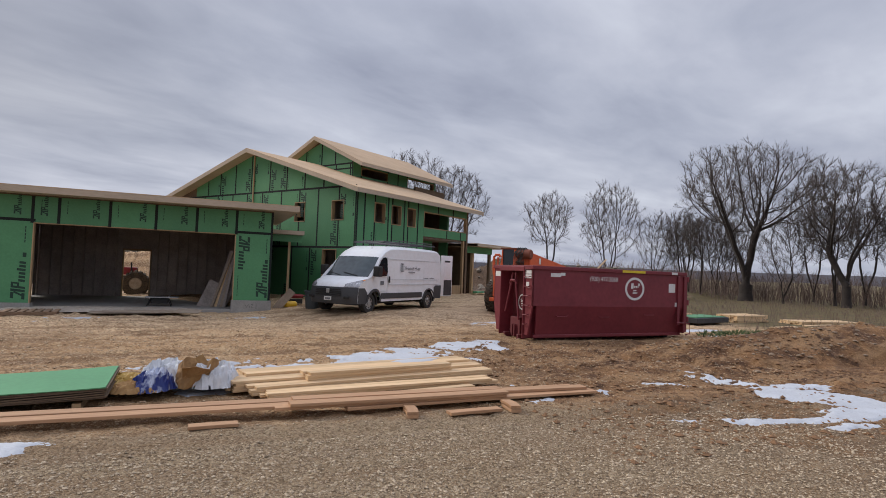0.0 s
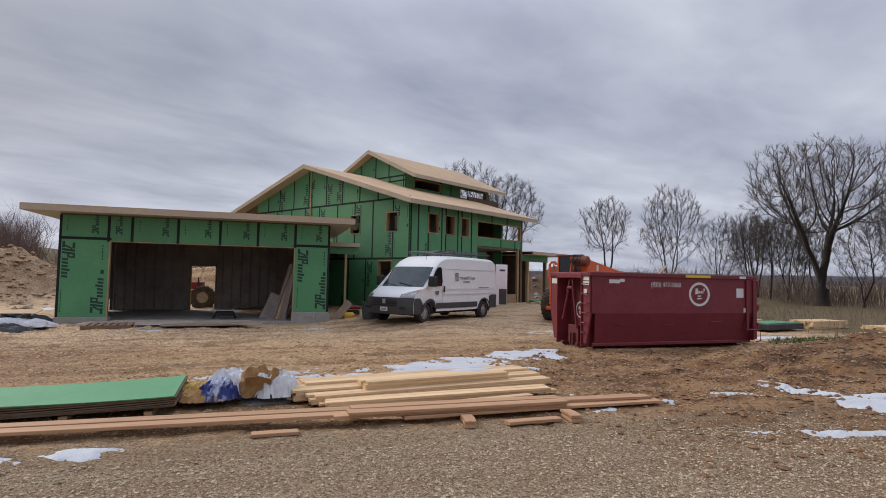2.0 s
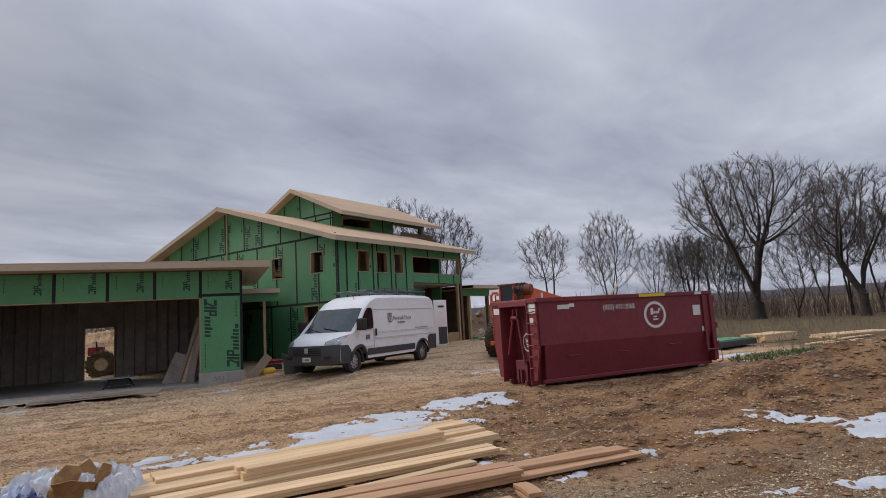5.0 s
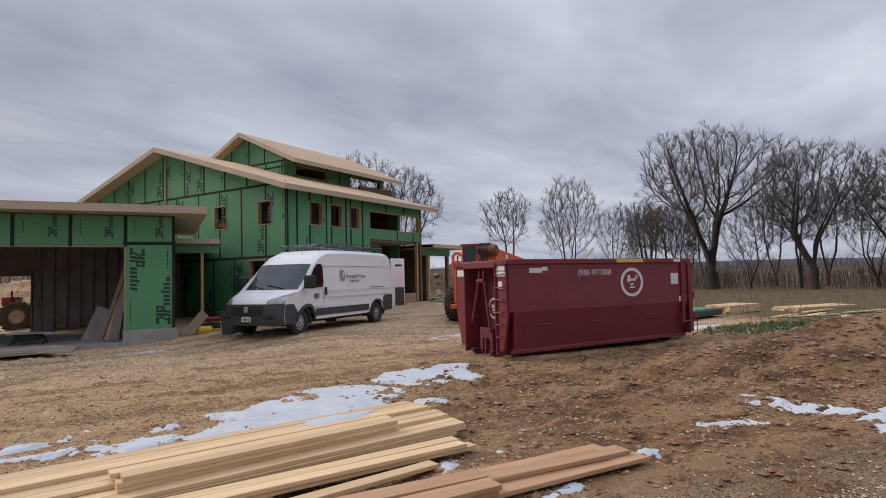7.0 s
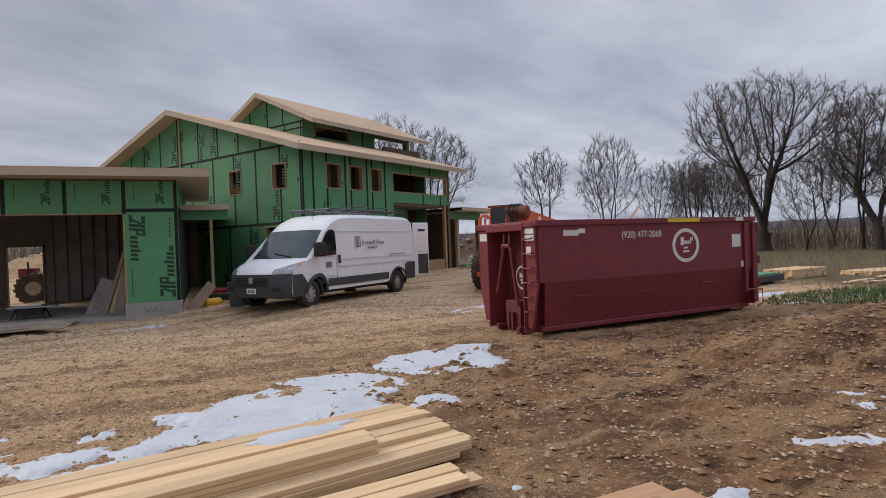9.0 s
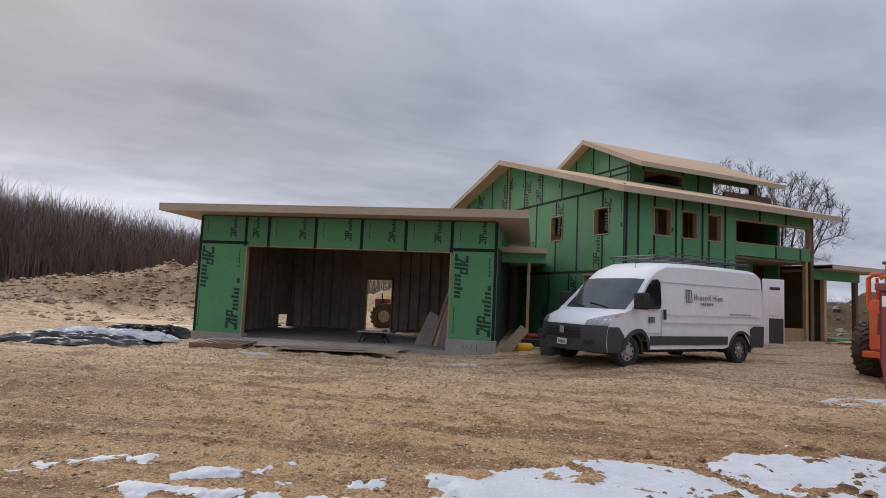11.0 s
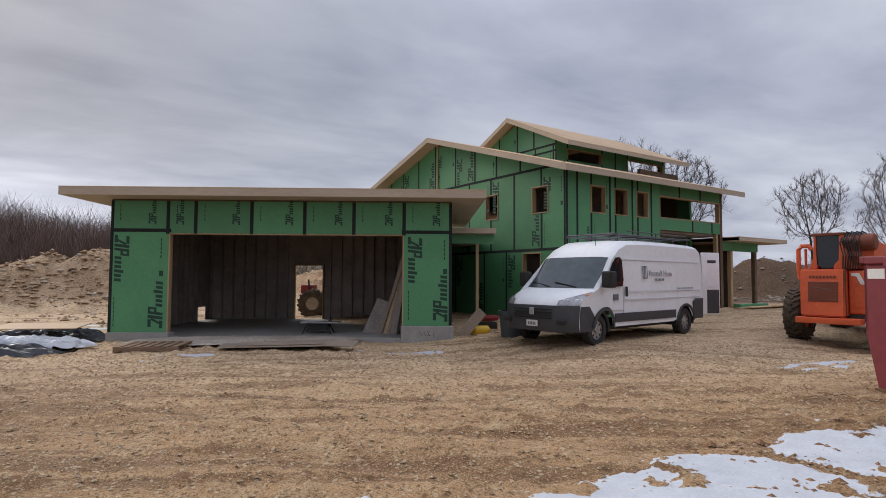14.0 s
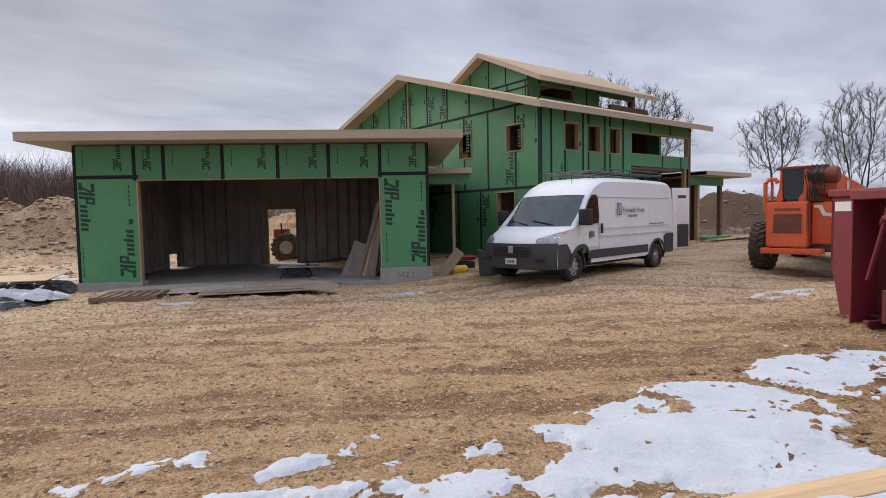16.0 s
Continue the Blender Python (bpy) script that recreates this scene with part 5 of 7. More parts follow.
def road_wheel(parent, x, y, r, w, sgn):
    """A tyre with a steel disc, hub and slots; sgn: the side that faces out (-1: towards -y)."""
    bm = bmesh.new()
    prof = [(-w / 2, r * 0.62), (-w / 2, r * 0.92), (-w / 2 + 0.03, r), (w / 2 - 0.03, r), (w / 2, r * 0.92), (w / 2, r * 0.62)]
    n = 36
    rings = [[bm.verts.new((x + rad * math.cos(2 * math.pi * k / n), y + h, r + rad * math.sin(2 * math.pi * k / n))) for k in range(n)] for h, rad in prof]
    rings.append(rings[0])
    for a, c in zip(rings, rings[1:]):
        for k in range(n):
            bm.faces.new((a[k], a[(k + 1) % n], c[(k + 1) % n], c[k]))
    wheel = part("wheel", bm, M_BLACK, parent, "black tyre on a steel wheel", True)
    bm = bmesh.new()
    yo = y + sgn * (w / 2 - 0.045)
    add_disc(bm, (x, yo - 0.01, r), "y", r * 0.62, 0.02, 28)
    rim = part("rim", bm, M_STEEL, wheel, "dull silver steel rim", True)
    for k in range(8):
        bm = bmesh.new()
        a = 2 * math.pi * k / 8
        add_disc(bm, (x + r * 0.45 * math.cos(a), yo + sgn * 0.012 - 0.003, r + r * 0.45 * math.sin(a)), "y", r * 0.075, 0.006, 8)
        part("rim_slot", bm, M_BLACK, wheel)
    bm = bmesh.new()
    add_disc(bm, (x, yo + sgn * 0.02 - 0.02, r), "y", r * 0.22, 0.04, 16, 0.01)
    part("hub_cap", bm, M_STEEL, wheel, "", True)
    return wheel


for x in (0.0, 4.04):
    road_wheel(van, x, 0.06, 0.36, 0.22, -1)
    road_wheel(van, x, VW - 0.18, 0.36, 0.22, 1)
# company lettering as plain bars, with an ornamental badge
bm = bmesh.new()
lx, lz = 1.92, 1.60
for x0, x1, z0, z1 in ((0.0, 0.03, 0.0, 0.30), (0.20, 0.23, 0.0, 0.30), (0.07, 0.11, 0.02, 0.28), (0.13, 0.16, 0.02, 0.28), (0.03, 0.20, 0.28, 0.31), (0.03, 0.20, -0.01, 0.02)):
    flat(bm, [(lx + x0, lz + z0 - 0.06), (lx + x1, lz + z0 - 0.06), (lx + x1, lz + z1 - 0.06), (lx + x0, lz + z1 - 0.06)], 0)
x = lx + 0.30
for w, h in ((0.10, 0.15), (0.07, 0.10), (0.07, 0.10), (0.06, 0.10), (0.05, 0.10), (0.06, 0.10), (0.07, 0.15), (0, 0), (0.12, 0.15), (0.09, 0.10), (0.06, 0.10), (0.06, 0.10)):
    if w:
        for dx, ww in ((0.0, 0.022), (w - 0.02, 0.02)):
            flat(bm, [(x + dx, lz), (x + dx + ww, lz), (x + dx + ww, lz + h), (x + dx, lz + h)], 0)
        flat(bm, [(x, lz + h * 0.45), (x + w, lz + h * 0.45), (x + w, lz + h * 0.6), (x, lz + h * 0.6)], 0)
    x += w + 0.025 if w else 0.06
for k in range(7):
    flat(bm, [(lx + 0.55 + k * 0.07, lz - 0.12), (lx + 0.60 + k * 0.07, lz - 0.12), (lx + 0.60 + k * 0.07, lz - 0.06), (lx + 0.55 + k * 0.07, lz - 0.06)], 0)
for k in range(9):
    flat(bm, [(3.6 + k * 0.10, 1.265), (3.67 + k * 0.10, 1.265), (3.67 + k * 0.10, 1.295), (3.6 + k * 0.10, 1.295)], 0)
for v in bm.verts:
    v.co = van_point(v.co.x, v.co.z, -1) + Vector((0, -0.004, 0))
part("side_lettering", bm, M_INK, van, "grey company lettering drawn as bars")
side_patch("side_badge", [(0.50, 1.02), (0.78, 1.02), (0.78, 1.16), (0.50, 1.16)], M_INK, 0.005)
bm = bmesh.new()
for y in (0.25, VW - 0.40):
    add_tube(bm, [(1.15, y, 2.62), (4.95, y, 2.66)], 0.022, 6)
    add_tube(bm, [(1.75, y, 2.74), (4.7, y, 2.75)], 0.016, 6)
    for x in (1.3, 2.2, 3.1, 4.0, 4.8):
        add_tube(bm, [(x, y, 2.46), (x, y, 2.75 if x > 1.5 else 2.63)], 0.016, 5)
for x in (1.2, 1.9, 2.6, 3.3, 4.0, 4.7):
    add_tube(bm, [(x, 0.25, 2.65), (x, VW - 0.40, 2.65)], 0.02, 6)
part("roof_rack", bm, M_DKSTEEL, van, "dark tubular roof rack")
part("rack_ladder", box(1.6, 4.9, 0.55, 0.95, 2.665, 2.715, bevel=0.01), M_DKSTEEL, van, "long ladder tied on the rack")
bm = bmesh.new()
add_tube(bm, [(0.95, 0.62, 2.33), (0.93, 0.62, 2.58)], 0.006, 4)
part("aerial", bm, M_BLACK, van)
DOOR = Matrix.Translation((5.07, -0.02, 0)) @ pose(0, 0, 0, 0, 0, -22)
door = part("rear_door", box(0.0, 0.62, -0.03, 0.03, 0.50, 2.30, bevel=0.02, seg=2), M_WHITE, van, "open white rear door", True)
door.matrix_local = DOOR
for x0, x1, z0, z1, mm in ((0.16, 0.58, 0.54, 1.22, M_CLAD), (0.18, 0.48, 2.0, 2.08, M_CLAD), (0.16, 0.5, 1.3, 1.85, M_WHITE)):
    part("door_lining", box(x0, x1, -0.042, -0.032, z0, z1, bevel=0.004), mm, door)

# ---- telehandler ----
tele = thing("telehandler", pose(8.49, -0.50, 0.06, 0, 0, -52), "orange telehandler parked behind the dumpster", "telehandler")


def lug_tyre(parent, cx, cy, r, w):
    bm = bmesh.new()
    prof = [(-w / 2, r * 0.55), (-w / 2, r * 0.88), (-w / 2 + 0.05, r * 0.96), (w / 2 - 0.05, r * 0.96), (w / 2, r * 0.88), (w / 2, r * 0.55)]
    n = 40
    rings = [[bm.verts.new((cx + h, cy + rad * math.cos(2 * math.pi * k / n), r + rad * math.sin(2 * math.pi * k / n))) for k in range(n)] for h, rad in prof]
    rings.append(rings[0])
    for a, c in zip(rings, rings[1:]):
        for k in range(n):
            bm.faces.new((a[k], a[(k + 1) % n], c[(k + 1) % n], c[k]))
    tyre = part("wheel", bm, M_TYREMUD, parent, "muddy lugged tyre", True)
    for k in range(22):
        for sgn in (-1, 1):
            a = 2 * math.pi * (k + (0.5 if sgn > 0 else 0)) / 22
            m = Matrix.Translation((cx, cy, r)) @ pose(0, 0, 0, math.degrees(a), 0, 0) @ Matrix.Translation((0, 0, r * 0.965)) @ pose(0, 0, 0, 0, 0, sgn * 32)
            part("tread_lug", box(min(0, sgn * w * 0.52), max(0, sgn * w * 0.52), -0.028, 0.028, -0.02, 0.035, m), M_TYREMUD, tyre)
    bm = bmesh.new()
    add_disc(bm, (cx - w / 2 + 0.06, cy, r), "x", r * 0.55, w - 0.12, 24)
    part("rim", bm, M_ORANGE, tyre, "", True)
    return tyre


lug_tyre(tele, 0.22, 0.62, 0.64, 0.42)
lug_tyre(tele, 2.35, 0.62, 0.64, 0.42)
lug_tyre(tele, 0.22, 4.0, 0.64, 0.42)
lug_tyre(tele, 2.35, 4.0, 0.64, 0.42)
part("chassis", box(0.55, 1.95, 0.0, 4.6, 0.55, 0.85, bevel=0.03), M_DKSTEEL, tele)
part("rear_bumper", box(0.47, 1.80, -0.46, -0.10, 0.50, 0.64, bevel=0.02, seg=2), M_ORANGE, tele, "scuffed orange bumper plate", True)
bm = bmesh.new()
# engine cover: the back leans in towards the top
lo = [(0.56, -0.36), (1.48, -0.36), (1.48, 1.3), (0.56, 1.3)]
hi = [(0.52, -0.26), (1.48, -0.26), (1.48, 1.3), (0.52, 1.3)]
v0 = [bm.verts.new((x, y, 0.66)) for x, y in lo]
v1 = [bm.verts.new((x, y, 1.80)) for x, y in hi]
bm.faces.new(v0[::-1])
bm.faces.new(v1)
for k in range(4):
    bm.faces.new((v0[k], v0[(k + 1) % 4], v1[(k + 1) % 4], v1[k]))
bmesh.ops.bevel(bm, geom=list(bm.edges), offset=0.035, segments=3, affect="EDGES")
hood = part("engine_hood", bm, M_ORANGE, tele, "orange engine cover with a mesh grille", True)
LEAN = pose(0, -0.36, 0.66, -5.0)
part("grille", box(0.72, 1.34, -0.014, 0.004, 0.36, 0.84, LEAN, bevel=0.006), M_RUSTG, hood, "rusty mesh radiator grille")
for k in range(7):
    part("grille_bar", box(0.73, 1.33, -0.019, -0.013, 0.39 + k * 0.068, 0.40 + k * 0.068, LEAN), M_RUSTG, hood)
bm = bmesh.new()
add_tube(bm, [(0.86, -0.39, 1.36), (1.22, -0.37, 1.29)], 0.008, 6)
part("latch_rod", bm, M_DKSTEEL, hood)
for k in range(8):
    part("lettering_bar", box(0.74 + k * 0.072, 0.79 + k * 0.072, -0.010, 0.004, 0.92, 0.98, LEAN), M_RUSTG, hood)
part("panel_gap", box(1.478, 1.486, -0.30, -0.24, 0.70, 1.76), M_DKSTEEL, hood)
# side body with its white flash
flank = part("side_cover", box(1.50, 2.12, -0.12, 2.9, 0.74, 1.76, bevel=0.05, seg=3), M_ORANGE, tele, "orange side cover with a white flash", True)
bm = bmesh.new()
add_prism(bm, [(1.56, 1.70), (1.72, 1.70), (1.80, 1.52), (2.08, 1.46), (2.08, 1.40), (1.74, 1.44), (1.66, 1.62), (1.56, 1.64)], -0.128, -0.120)
part("white_flash", bm, M_LABEL, flank, "white painted flash")
part("side_door", box(1.62, 2.06, -0.132, -0.118, 0.90, 1.36, bevel=0.006), M_ORANGE, flank)
# cab: dark rear window between flared pillars
bm = bmesh.new()
add_prism(bm, [(0.86, 1.90), (0.96, 1.84), (1.22, 1.86), (1.34, 2.04), (1.34, 2.60), (0.86, 2.60)], -0.10, -0.06)
cab = part("cab_rear_window", bm, M_GLASSDK, tele, "black cab rear window")
for outline in ([(0.70, 1.80), (0.86, 1.80), (0.90, 1.86), (0.86, 1.92), (0.86, 2.58), (0.81, 2.58), (0.80, 2.06)], [(1.22, 1.80), (1.66, 1.80), (1.50, 2.02), (1.44, 2.62), (1.34, 2.62), (1.34, 2.02), (1.22, 1.88)]):
    bm = bmesh.new()
    add_prism(bm, outline, -0.14, 1.45)
    bmesh.ops.bevel(bm, geom=list(bm.edges), offset=0.012, segments=2, affect="EDGES")
    part("cab_pillar", bm, M_ORANGE, cab, "", True)
part("cab_roof", box(0.76, 1.46, -0.16, 1.5, 2.60, 2.67, bevel=0.02, seg=2), M_RUSTG, cab, "dull red cab roof", True)
part("cab_body", box(0.84, 1.40, 0.0, 1.45, 1.80, 2.60, bevel=0.02), M_GLASSDK, cab)
bm = bmesh.new()
add_tube(bm, [(0.50, -0.12, 1.55), (0.47, -0.12, 1.80), (0.47, -0.12, 2.28), (0.54, -0.12, 2.37), (0.70, -0.12, 2.37), (0.76, -0.12, 2.28)], 0.055, 8)
add_tube(bm, [(0.60, -0.02, 1.78), (0.60, -0.02, 2.30)], 0.03, 8)
part("side_guard", bm, M_ORANGE, tele, "orange tubular side guard", True)
bm = bmesh.new()
vs = [bm.verts.new(p) for p in ((1.55, 0.0, 1.98), (1.98, 0.0, 1.98), (1.98, 0.0, 2.52), (1.55, 0.0, 2.52), (1.60, 6.2, 1.50), (1.93, 6.2, 1.50), (1.93, 6.2, 1.92), (1.60, 6.2, 1.92))]
for f in ((0, 1, 2, 3), (7, 6, 5, 4), (0, 4, 5, 1), (1, 5, 6, 2), (2, 6, 7, 3), (3, 7, 4, 0)):
    bm.faces.new([vs[k] for k in f])
bmesh.ops.bevel(bm, geom=list(bm.edges), offset=0.03, segments=2, affect="EDGES")
boom = part("boom", bm, M_ORANGE, tele, "orange telescopic boom", True)
part("boom_mark", box(1.981, 1.986, 1.0, 1.22, 2.06, 2.30, Matrix.Identity(4)), M_LABEL, boom, "white painted mark")
bm = bmesh.new()
add_disc(bm, (1.42, 0.0, 2.42), "x", 0.20, 0.62, 20, 0.03)
part("boom_pivot", bm, M_RUSTG, boom, "dull red boom pivot", True)
for k in range(8):
    x = 1.40 + k * 0.05
    bm = bmesh.new()
    add_tube(bm, [(x, -0.14, 1.80), (x + 0.05, -0.24, 2.10), (x - 0.02, -0.22, 2.42 + 0.03 * (k % 3)), (x + 0.03, -0.05, 2.66 + 0.02 * (k % 2)), (x + 0.12, 0.25, 2.58)], 0.017, 6)
    part("hydraulic_hose", bm, M_BLACK, tele, "black hydraulic hose", True)
bm = bmesh.new()
add_tube(bm, [(2.02, -0.10, 1.86), (2.55, -0.10, 1.84)], 0.05, 8)
part("cylinder_rod", bm, M_LABEL, tele, "pale hydraulic cylinder rod", True)

# ---- lumber ----
def board(name, L, w, h, m, material, label, category, group, seed):
    """One sawn board with slightly eased edges and a faint bow."""
    bm = bmesh.new()
    n = 5
    rows = []
    rnd = random.Random(seed)
    bow, cup = rnd.uniform(-0.006, 0.006), rnd.uniform(-0.004, 0.004)
    e = 0.004
    for k in range(n + 1):
        f = k / n
        x, dy, dz = f * L, bow * math.sin(math.pi * f) * 3, abs(cup) * math.sin(math.pi * f)
        rows.append([bm.verts.new((x, y + dy, z + dz)) for y, z in ((e, 0), (w - e, 0), (w, e), (w, h - e), (w - e, h), (e, h), (0, h - e), (0, e))])
    for a, c in zip(rows, rows[1:]):
        for i in range(8):
            bm.faces.new((a[i], a[(i + 1) % 8], c[(i + 1) % 8], c[i]))
    bm.faces.new(rows[0][::-1])
    bm.faces.new(rows[-1])
    ob = part(name, bm, material)
    ob.matrix_world = m
    return tagged(ob, label, category, group)


rnd = random.Random(5)
PILE = Matrix.Translation((-1.45, -13.90, -0.075)) @ pose(0, 0, 0, 0, 0, 11.0)
for x in (0.6, 2.0, 3.4):
    board("bearer", 1.5, 0.09, 0.04, PILE @ pose(x, -0.45, -0.03, 0, 0, 90), M_LUMR, "short board laid under the lumber pile", "board", "bearers", int(x * 10))
# (first row, rows, layers, first layer, start, length, splay)
layers = [
    (0.57, 4, 4, 0, 0.00, 4.22, 0.0), (0.27, 2, 3, 0, 0.20, 4.02, 0.3), (0.42, 2, 3, 3, 1.02, 2.55, 1.0),
    (0.01, 2, 2, 0, 0.30, 3.55, -3.6), (-0.46, 1, 1, 0, 1.05, 2.35, 1.0), (1.15, 2, 4, 0, 0.05, 3.85, 0.5), (0.86, 3, 1, 4, 0.25, 3.9, 0.4),
]
sid = 0
for y0, cols, lays, first, x0, L, splay in layers:
    for c in range(cols):
        for l in range(first, first + lays):
            sid += 1
            m = PILE @ pose(x0 + rnd.uniform(-0.05, 0.05), y0 + c * 0.143 + rnd.uniform(-0.003, 0.003), 0.012 + l * 0.0385, 0, 0, splay + rnd.uniform(-0.25, 0.25))
            board("lumber_board", L + rnd.uniform(-0.10, 0.10), 0.14, 0.038, m, M_LUM, "pale fresh-sawn board stacked in the lumber pile", "board", "pale lumber pile", sid)

bm = bmesh.new()
ring_v = []
for k in range(28):
    a = 2 * math.pi * k / 28
    rr = 1 + 0.55 * noise.noise(Vector((math.cos(a) * 1.7, math.sin(a) * 1.7, 2.0)))
    ring_v.append((0.42 * rr * math.cos(a), 0.13 * rr * math.sin(a)))
lower = [bm.verts.new((x, y, 0.0)) for x, y in ring_v]
upper = [bm.verts.new((x * 0.86, y * 0.80, 0.011)) for x, y in ring_v]
for k in range(28):
    bm.faces.new((lower[k], lower[(k + 1) % 28], upper[(k + 1) % 28], upper[k]))
bm.faces.new(upper)
cap = part("snow_crust", bm, M_SNOW, smooth=True)
cap.matrix_world = PILE @ pose(3.15, 1.08, 0.207)
tagged(cap, "thin crust of snow lying on the pale lumber", "snow", "snow patches")

RED = "reddish fir plank lying along the gravel edge"
reds = [(-6.6, -15.18, 5.1, 0.045, 0.6), (-6.5, -14.96, 5.2, 0.045, 0.8), (-1.58, -15.16, 2.95, 0.084, 1.2), (-1.75, -15.14, 3.1, 0.045, 1.0), (-1.5, -14.95, 4.35, 0.045, 0.9), (-1.52, -14.93, 2.9, 0.084, 0.9), (-0.9, -15.16, 3.85, 0.006, 2.4), (0.2, -14.72, 2.6, 0.008, 2.0), (-0.3, -14.80, 2.9, 0.05, -1.6)]
for k, (x, y, L, z, a) in enumerate(reds):
    board("fir_plank", L, 0.19, 0.038, pose(x + 0.62, y + 0.44, -0.045 + z, 0, 0, a + 0.8), M_LUMR, RED, "plank", "reddish planks", 100 + k)
blocks = [(0.50, -15.10, 0.36, 0.0, 80), (0.50, -15.10, 0.36, 0.039, 80), (1.90, -15.13, 0.36, 0.0, 83), (1.90, -15.11, 0.36, 0.039, 84), (0.92, -15.12, 0.74, 0.0, 4), (-2.04, -15.0, 0.5, 0.0, 3)]
for k, (x, y, L, z, a) in enumerate(blocks):
    board("timber_block", L, 0.14, 0.038, pose(x, y, gz(x, y) + 0.012 + z, 0, 0, a), M_LUMR, "short reddish offcut resting on the gravel", "offcut", "timber offcuts", 200 + k)

# stack of green panels
stack = thing("panel_stack", pose(-5.43, -13.87, -0.085, 0, 0, 1.5), "sagging stack of green-faced sheathing panels", "panel stack")
for k in range(9):
    bm = bmesh.new()
    n = 10
    rows = []
    for i in range(n + 1):
        f = i / n
        x = f * 2.44 + 0.008 * ((k * 37) % 5 - 2)
        z = k * 0.0165 + 0.05 + 0.07 * f * f + 0.012 * math.sin(3 * f + k)
        rows.append([bm.verts.new((x, y, z + dz)) for y, dz in ((0, 0), (1.22, 0.05 * f), (1.22, 0.05 * f + 0.014), (0, 0.014))])
    for a, c in zip(rows, rows[1:]):
        for i in range(4):
            bm.faces.new((a[i], a[(i + 1) % 4], c[(i + 1) % 4], c[i]))
    bm.faces.new(rows[0][::-1])
    bm.faces.new(rows[-1])
    part("panel", bm, M_ZIP if k == 8 else M_OSB, stack, "green coated top panel" if k == 8 else "")
for x in (0.2, 1.2, 2.1):
    part("skid", box(x, x + 0.09, 0.02, 1.2, -0.06, 0.045 + 0.012 * x), M_STUD, stack)


def crumple(name, m, rx, ry, h, material, label, category, seed, fold=0.28, n=30, edge=0.0):
    """A crumpled sheet or bag: a domed grid broken up by sharp folds."""
    rnd_off = seed * 7.7
    verts, faces = [], []
    for i in range(n + 1):
        for j in range(n + 1):
            u, v = i / n * 2 - 1, j / n * 2 - 1
            r = math.hypot(u, v)
            w = max(0.0, 1 - r**2.2)
            q = Vector((u * 2.3 + rnd_off, v * 2.3, seed))
            ridge = 1 - abs(noise.noise(q)) * 2.2
            ridge2 = 1 - abs(noise.noise(q * 2.4)) * 2.2
            z = h * (w**0.6) * (0.55 + 0.45 * ridge) + h * fold * ridge2 * min(1, w * 3) + edge
            wob = 1 + 0.25 * noise.noise(Vector((u * 1.5, v * 1.5, seed + 5)))
            verts.append((u * rx * wob + 0.12 * rx * noise.noise(q * 1.7), v * ry * wob + 0.12 * ry * noise.noise(q * 1.9), max(z, 0.0)))
    for i in range(n):
        for j in range(n):
            if math.hypot((i + 0.5) / n * 2 - 1, (j + 0.5) / n * 2 - 1) > 1.02 + 0.08 * noise.noise(Vector((i * 0.4, j * 0.4, seed))):
                continue
            a = i * (n + 1) + j
            faces.append((a, a + n + 1, a + n + 2, a + 1))
    ob = raw_mesh(name, verts, faces, material, None, False)
    ob.matrix_world = m
    md = ob.modifiers.new("thickness", "SOLIDIFY")
    md.thickness = 0.006
    return tagged(ob, label, category)


crumple("plastic_wrap", pose(-2.38, -12.85, 0.0, 0, 0, 20), 0.42, 0.36, 0.30, M_TARPW, "crumpled white and blue lumber wrap on the ground", "plastic wrap", 3)
crumple("blue_wrap", pose(-2.52, -13.15, 0.0, 0, 0, 50), 0.34, 0.24, 0.24, M_BLUE, "crumpled blue printed lumber wrap", "plastic wrap", 8)
crumple("blue_wrap", pose(-1.98, -12.72, 0.0, 0, 0, 10), 0.26, 0.24, 0.22, M_BLUE, "crumpled blue printed lumber wrap", "plastic wrap", 13)
crumple("white_wrap", pose(-1.80, -12.98, 0.0, 0, 0, 70), 0.36, 0.34, 0.30, M_TARPW, "crumpled white lumber wrap beside the paper bag", "plastic wrap", 21)
crumple("ochre_wrap", pose(-2.88, -12.85, 0.0, 0, 0, 0), 0.36, 0.42, 0.13, M_GOLD, "flattened ochre plastic wrap beside the panels", "plastic wrap", 17)
crumple("brown_paper", pose(-2.72, -13.28, 0.0, 0, 0, 0), 0.34, 0.20, 0.12, M_PAPER, "crushed brown paper at the foot of the panels", "paper", 19)
# open paper bag
bm = bmesh.new()
rings = []
for k, (z, r, tilt) in enumerate(((0.0, 0.20, 0), (0.08, 0.26, 0), (0.2, 0.25, 0.02), (0.30, 0.30, 0.07), (0.38, 0.34, 0.14))):
    ring_v = []
    for i in range(20):
        a = 2 * math.pi * i / 20
        jag = 0.07 * noise.noise(Vector((math.cos(a) * 2, math.sin(a) * 2, k * 0.7))) + (0.16 * noise.noise(Vector((i * 0.6, 3, 1))) if k == 4 else 0)
        rr = r * (1 + 0.75 * noise.noise(Vector((math.cos(a) * 1.4, math.sin(a) * 1.4, 4 + k * 0.3))))
        ring_v.append(bm.verts.new((rr * math.cos(a) + tilt, rr * 0.7 * math.sin(a), z + jag * (k > 0))))
    rings.append(ring_v)
for a, c in zip(rings, rings[1:]):
    for i in range(20):
        bm.faces.new((a[i], a[(i + 1) % 20], c[(i + 1) % 20], c[i]))
bm.faces.new(rings[0][::-1])
bag = part("paper_bag", bm, M_PAPER)
bag.matrix_world = pose(-2.10, -13.15, 0.02, 12, -4, 15) @ Matrix.Scale(0.80, 4)
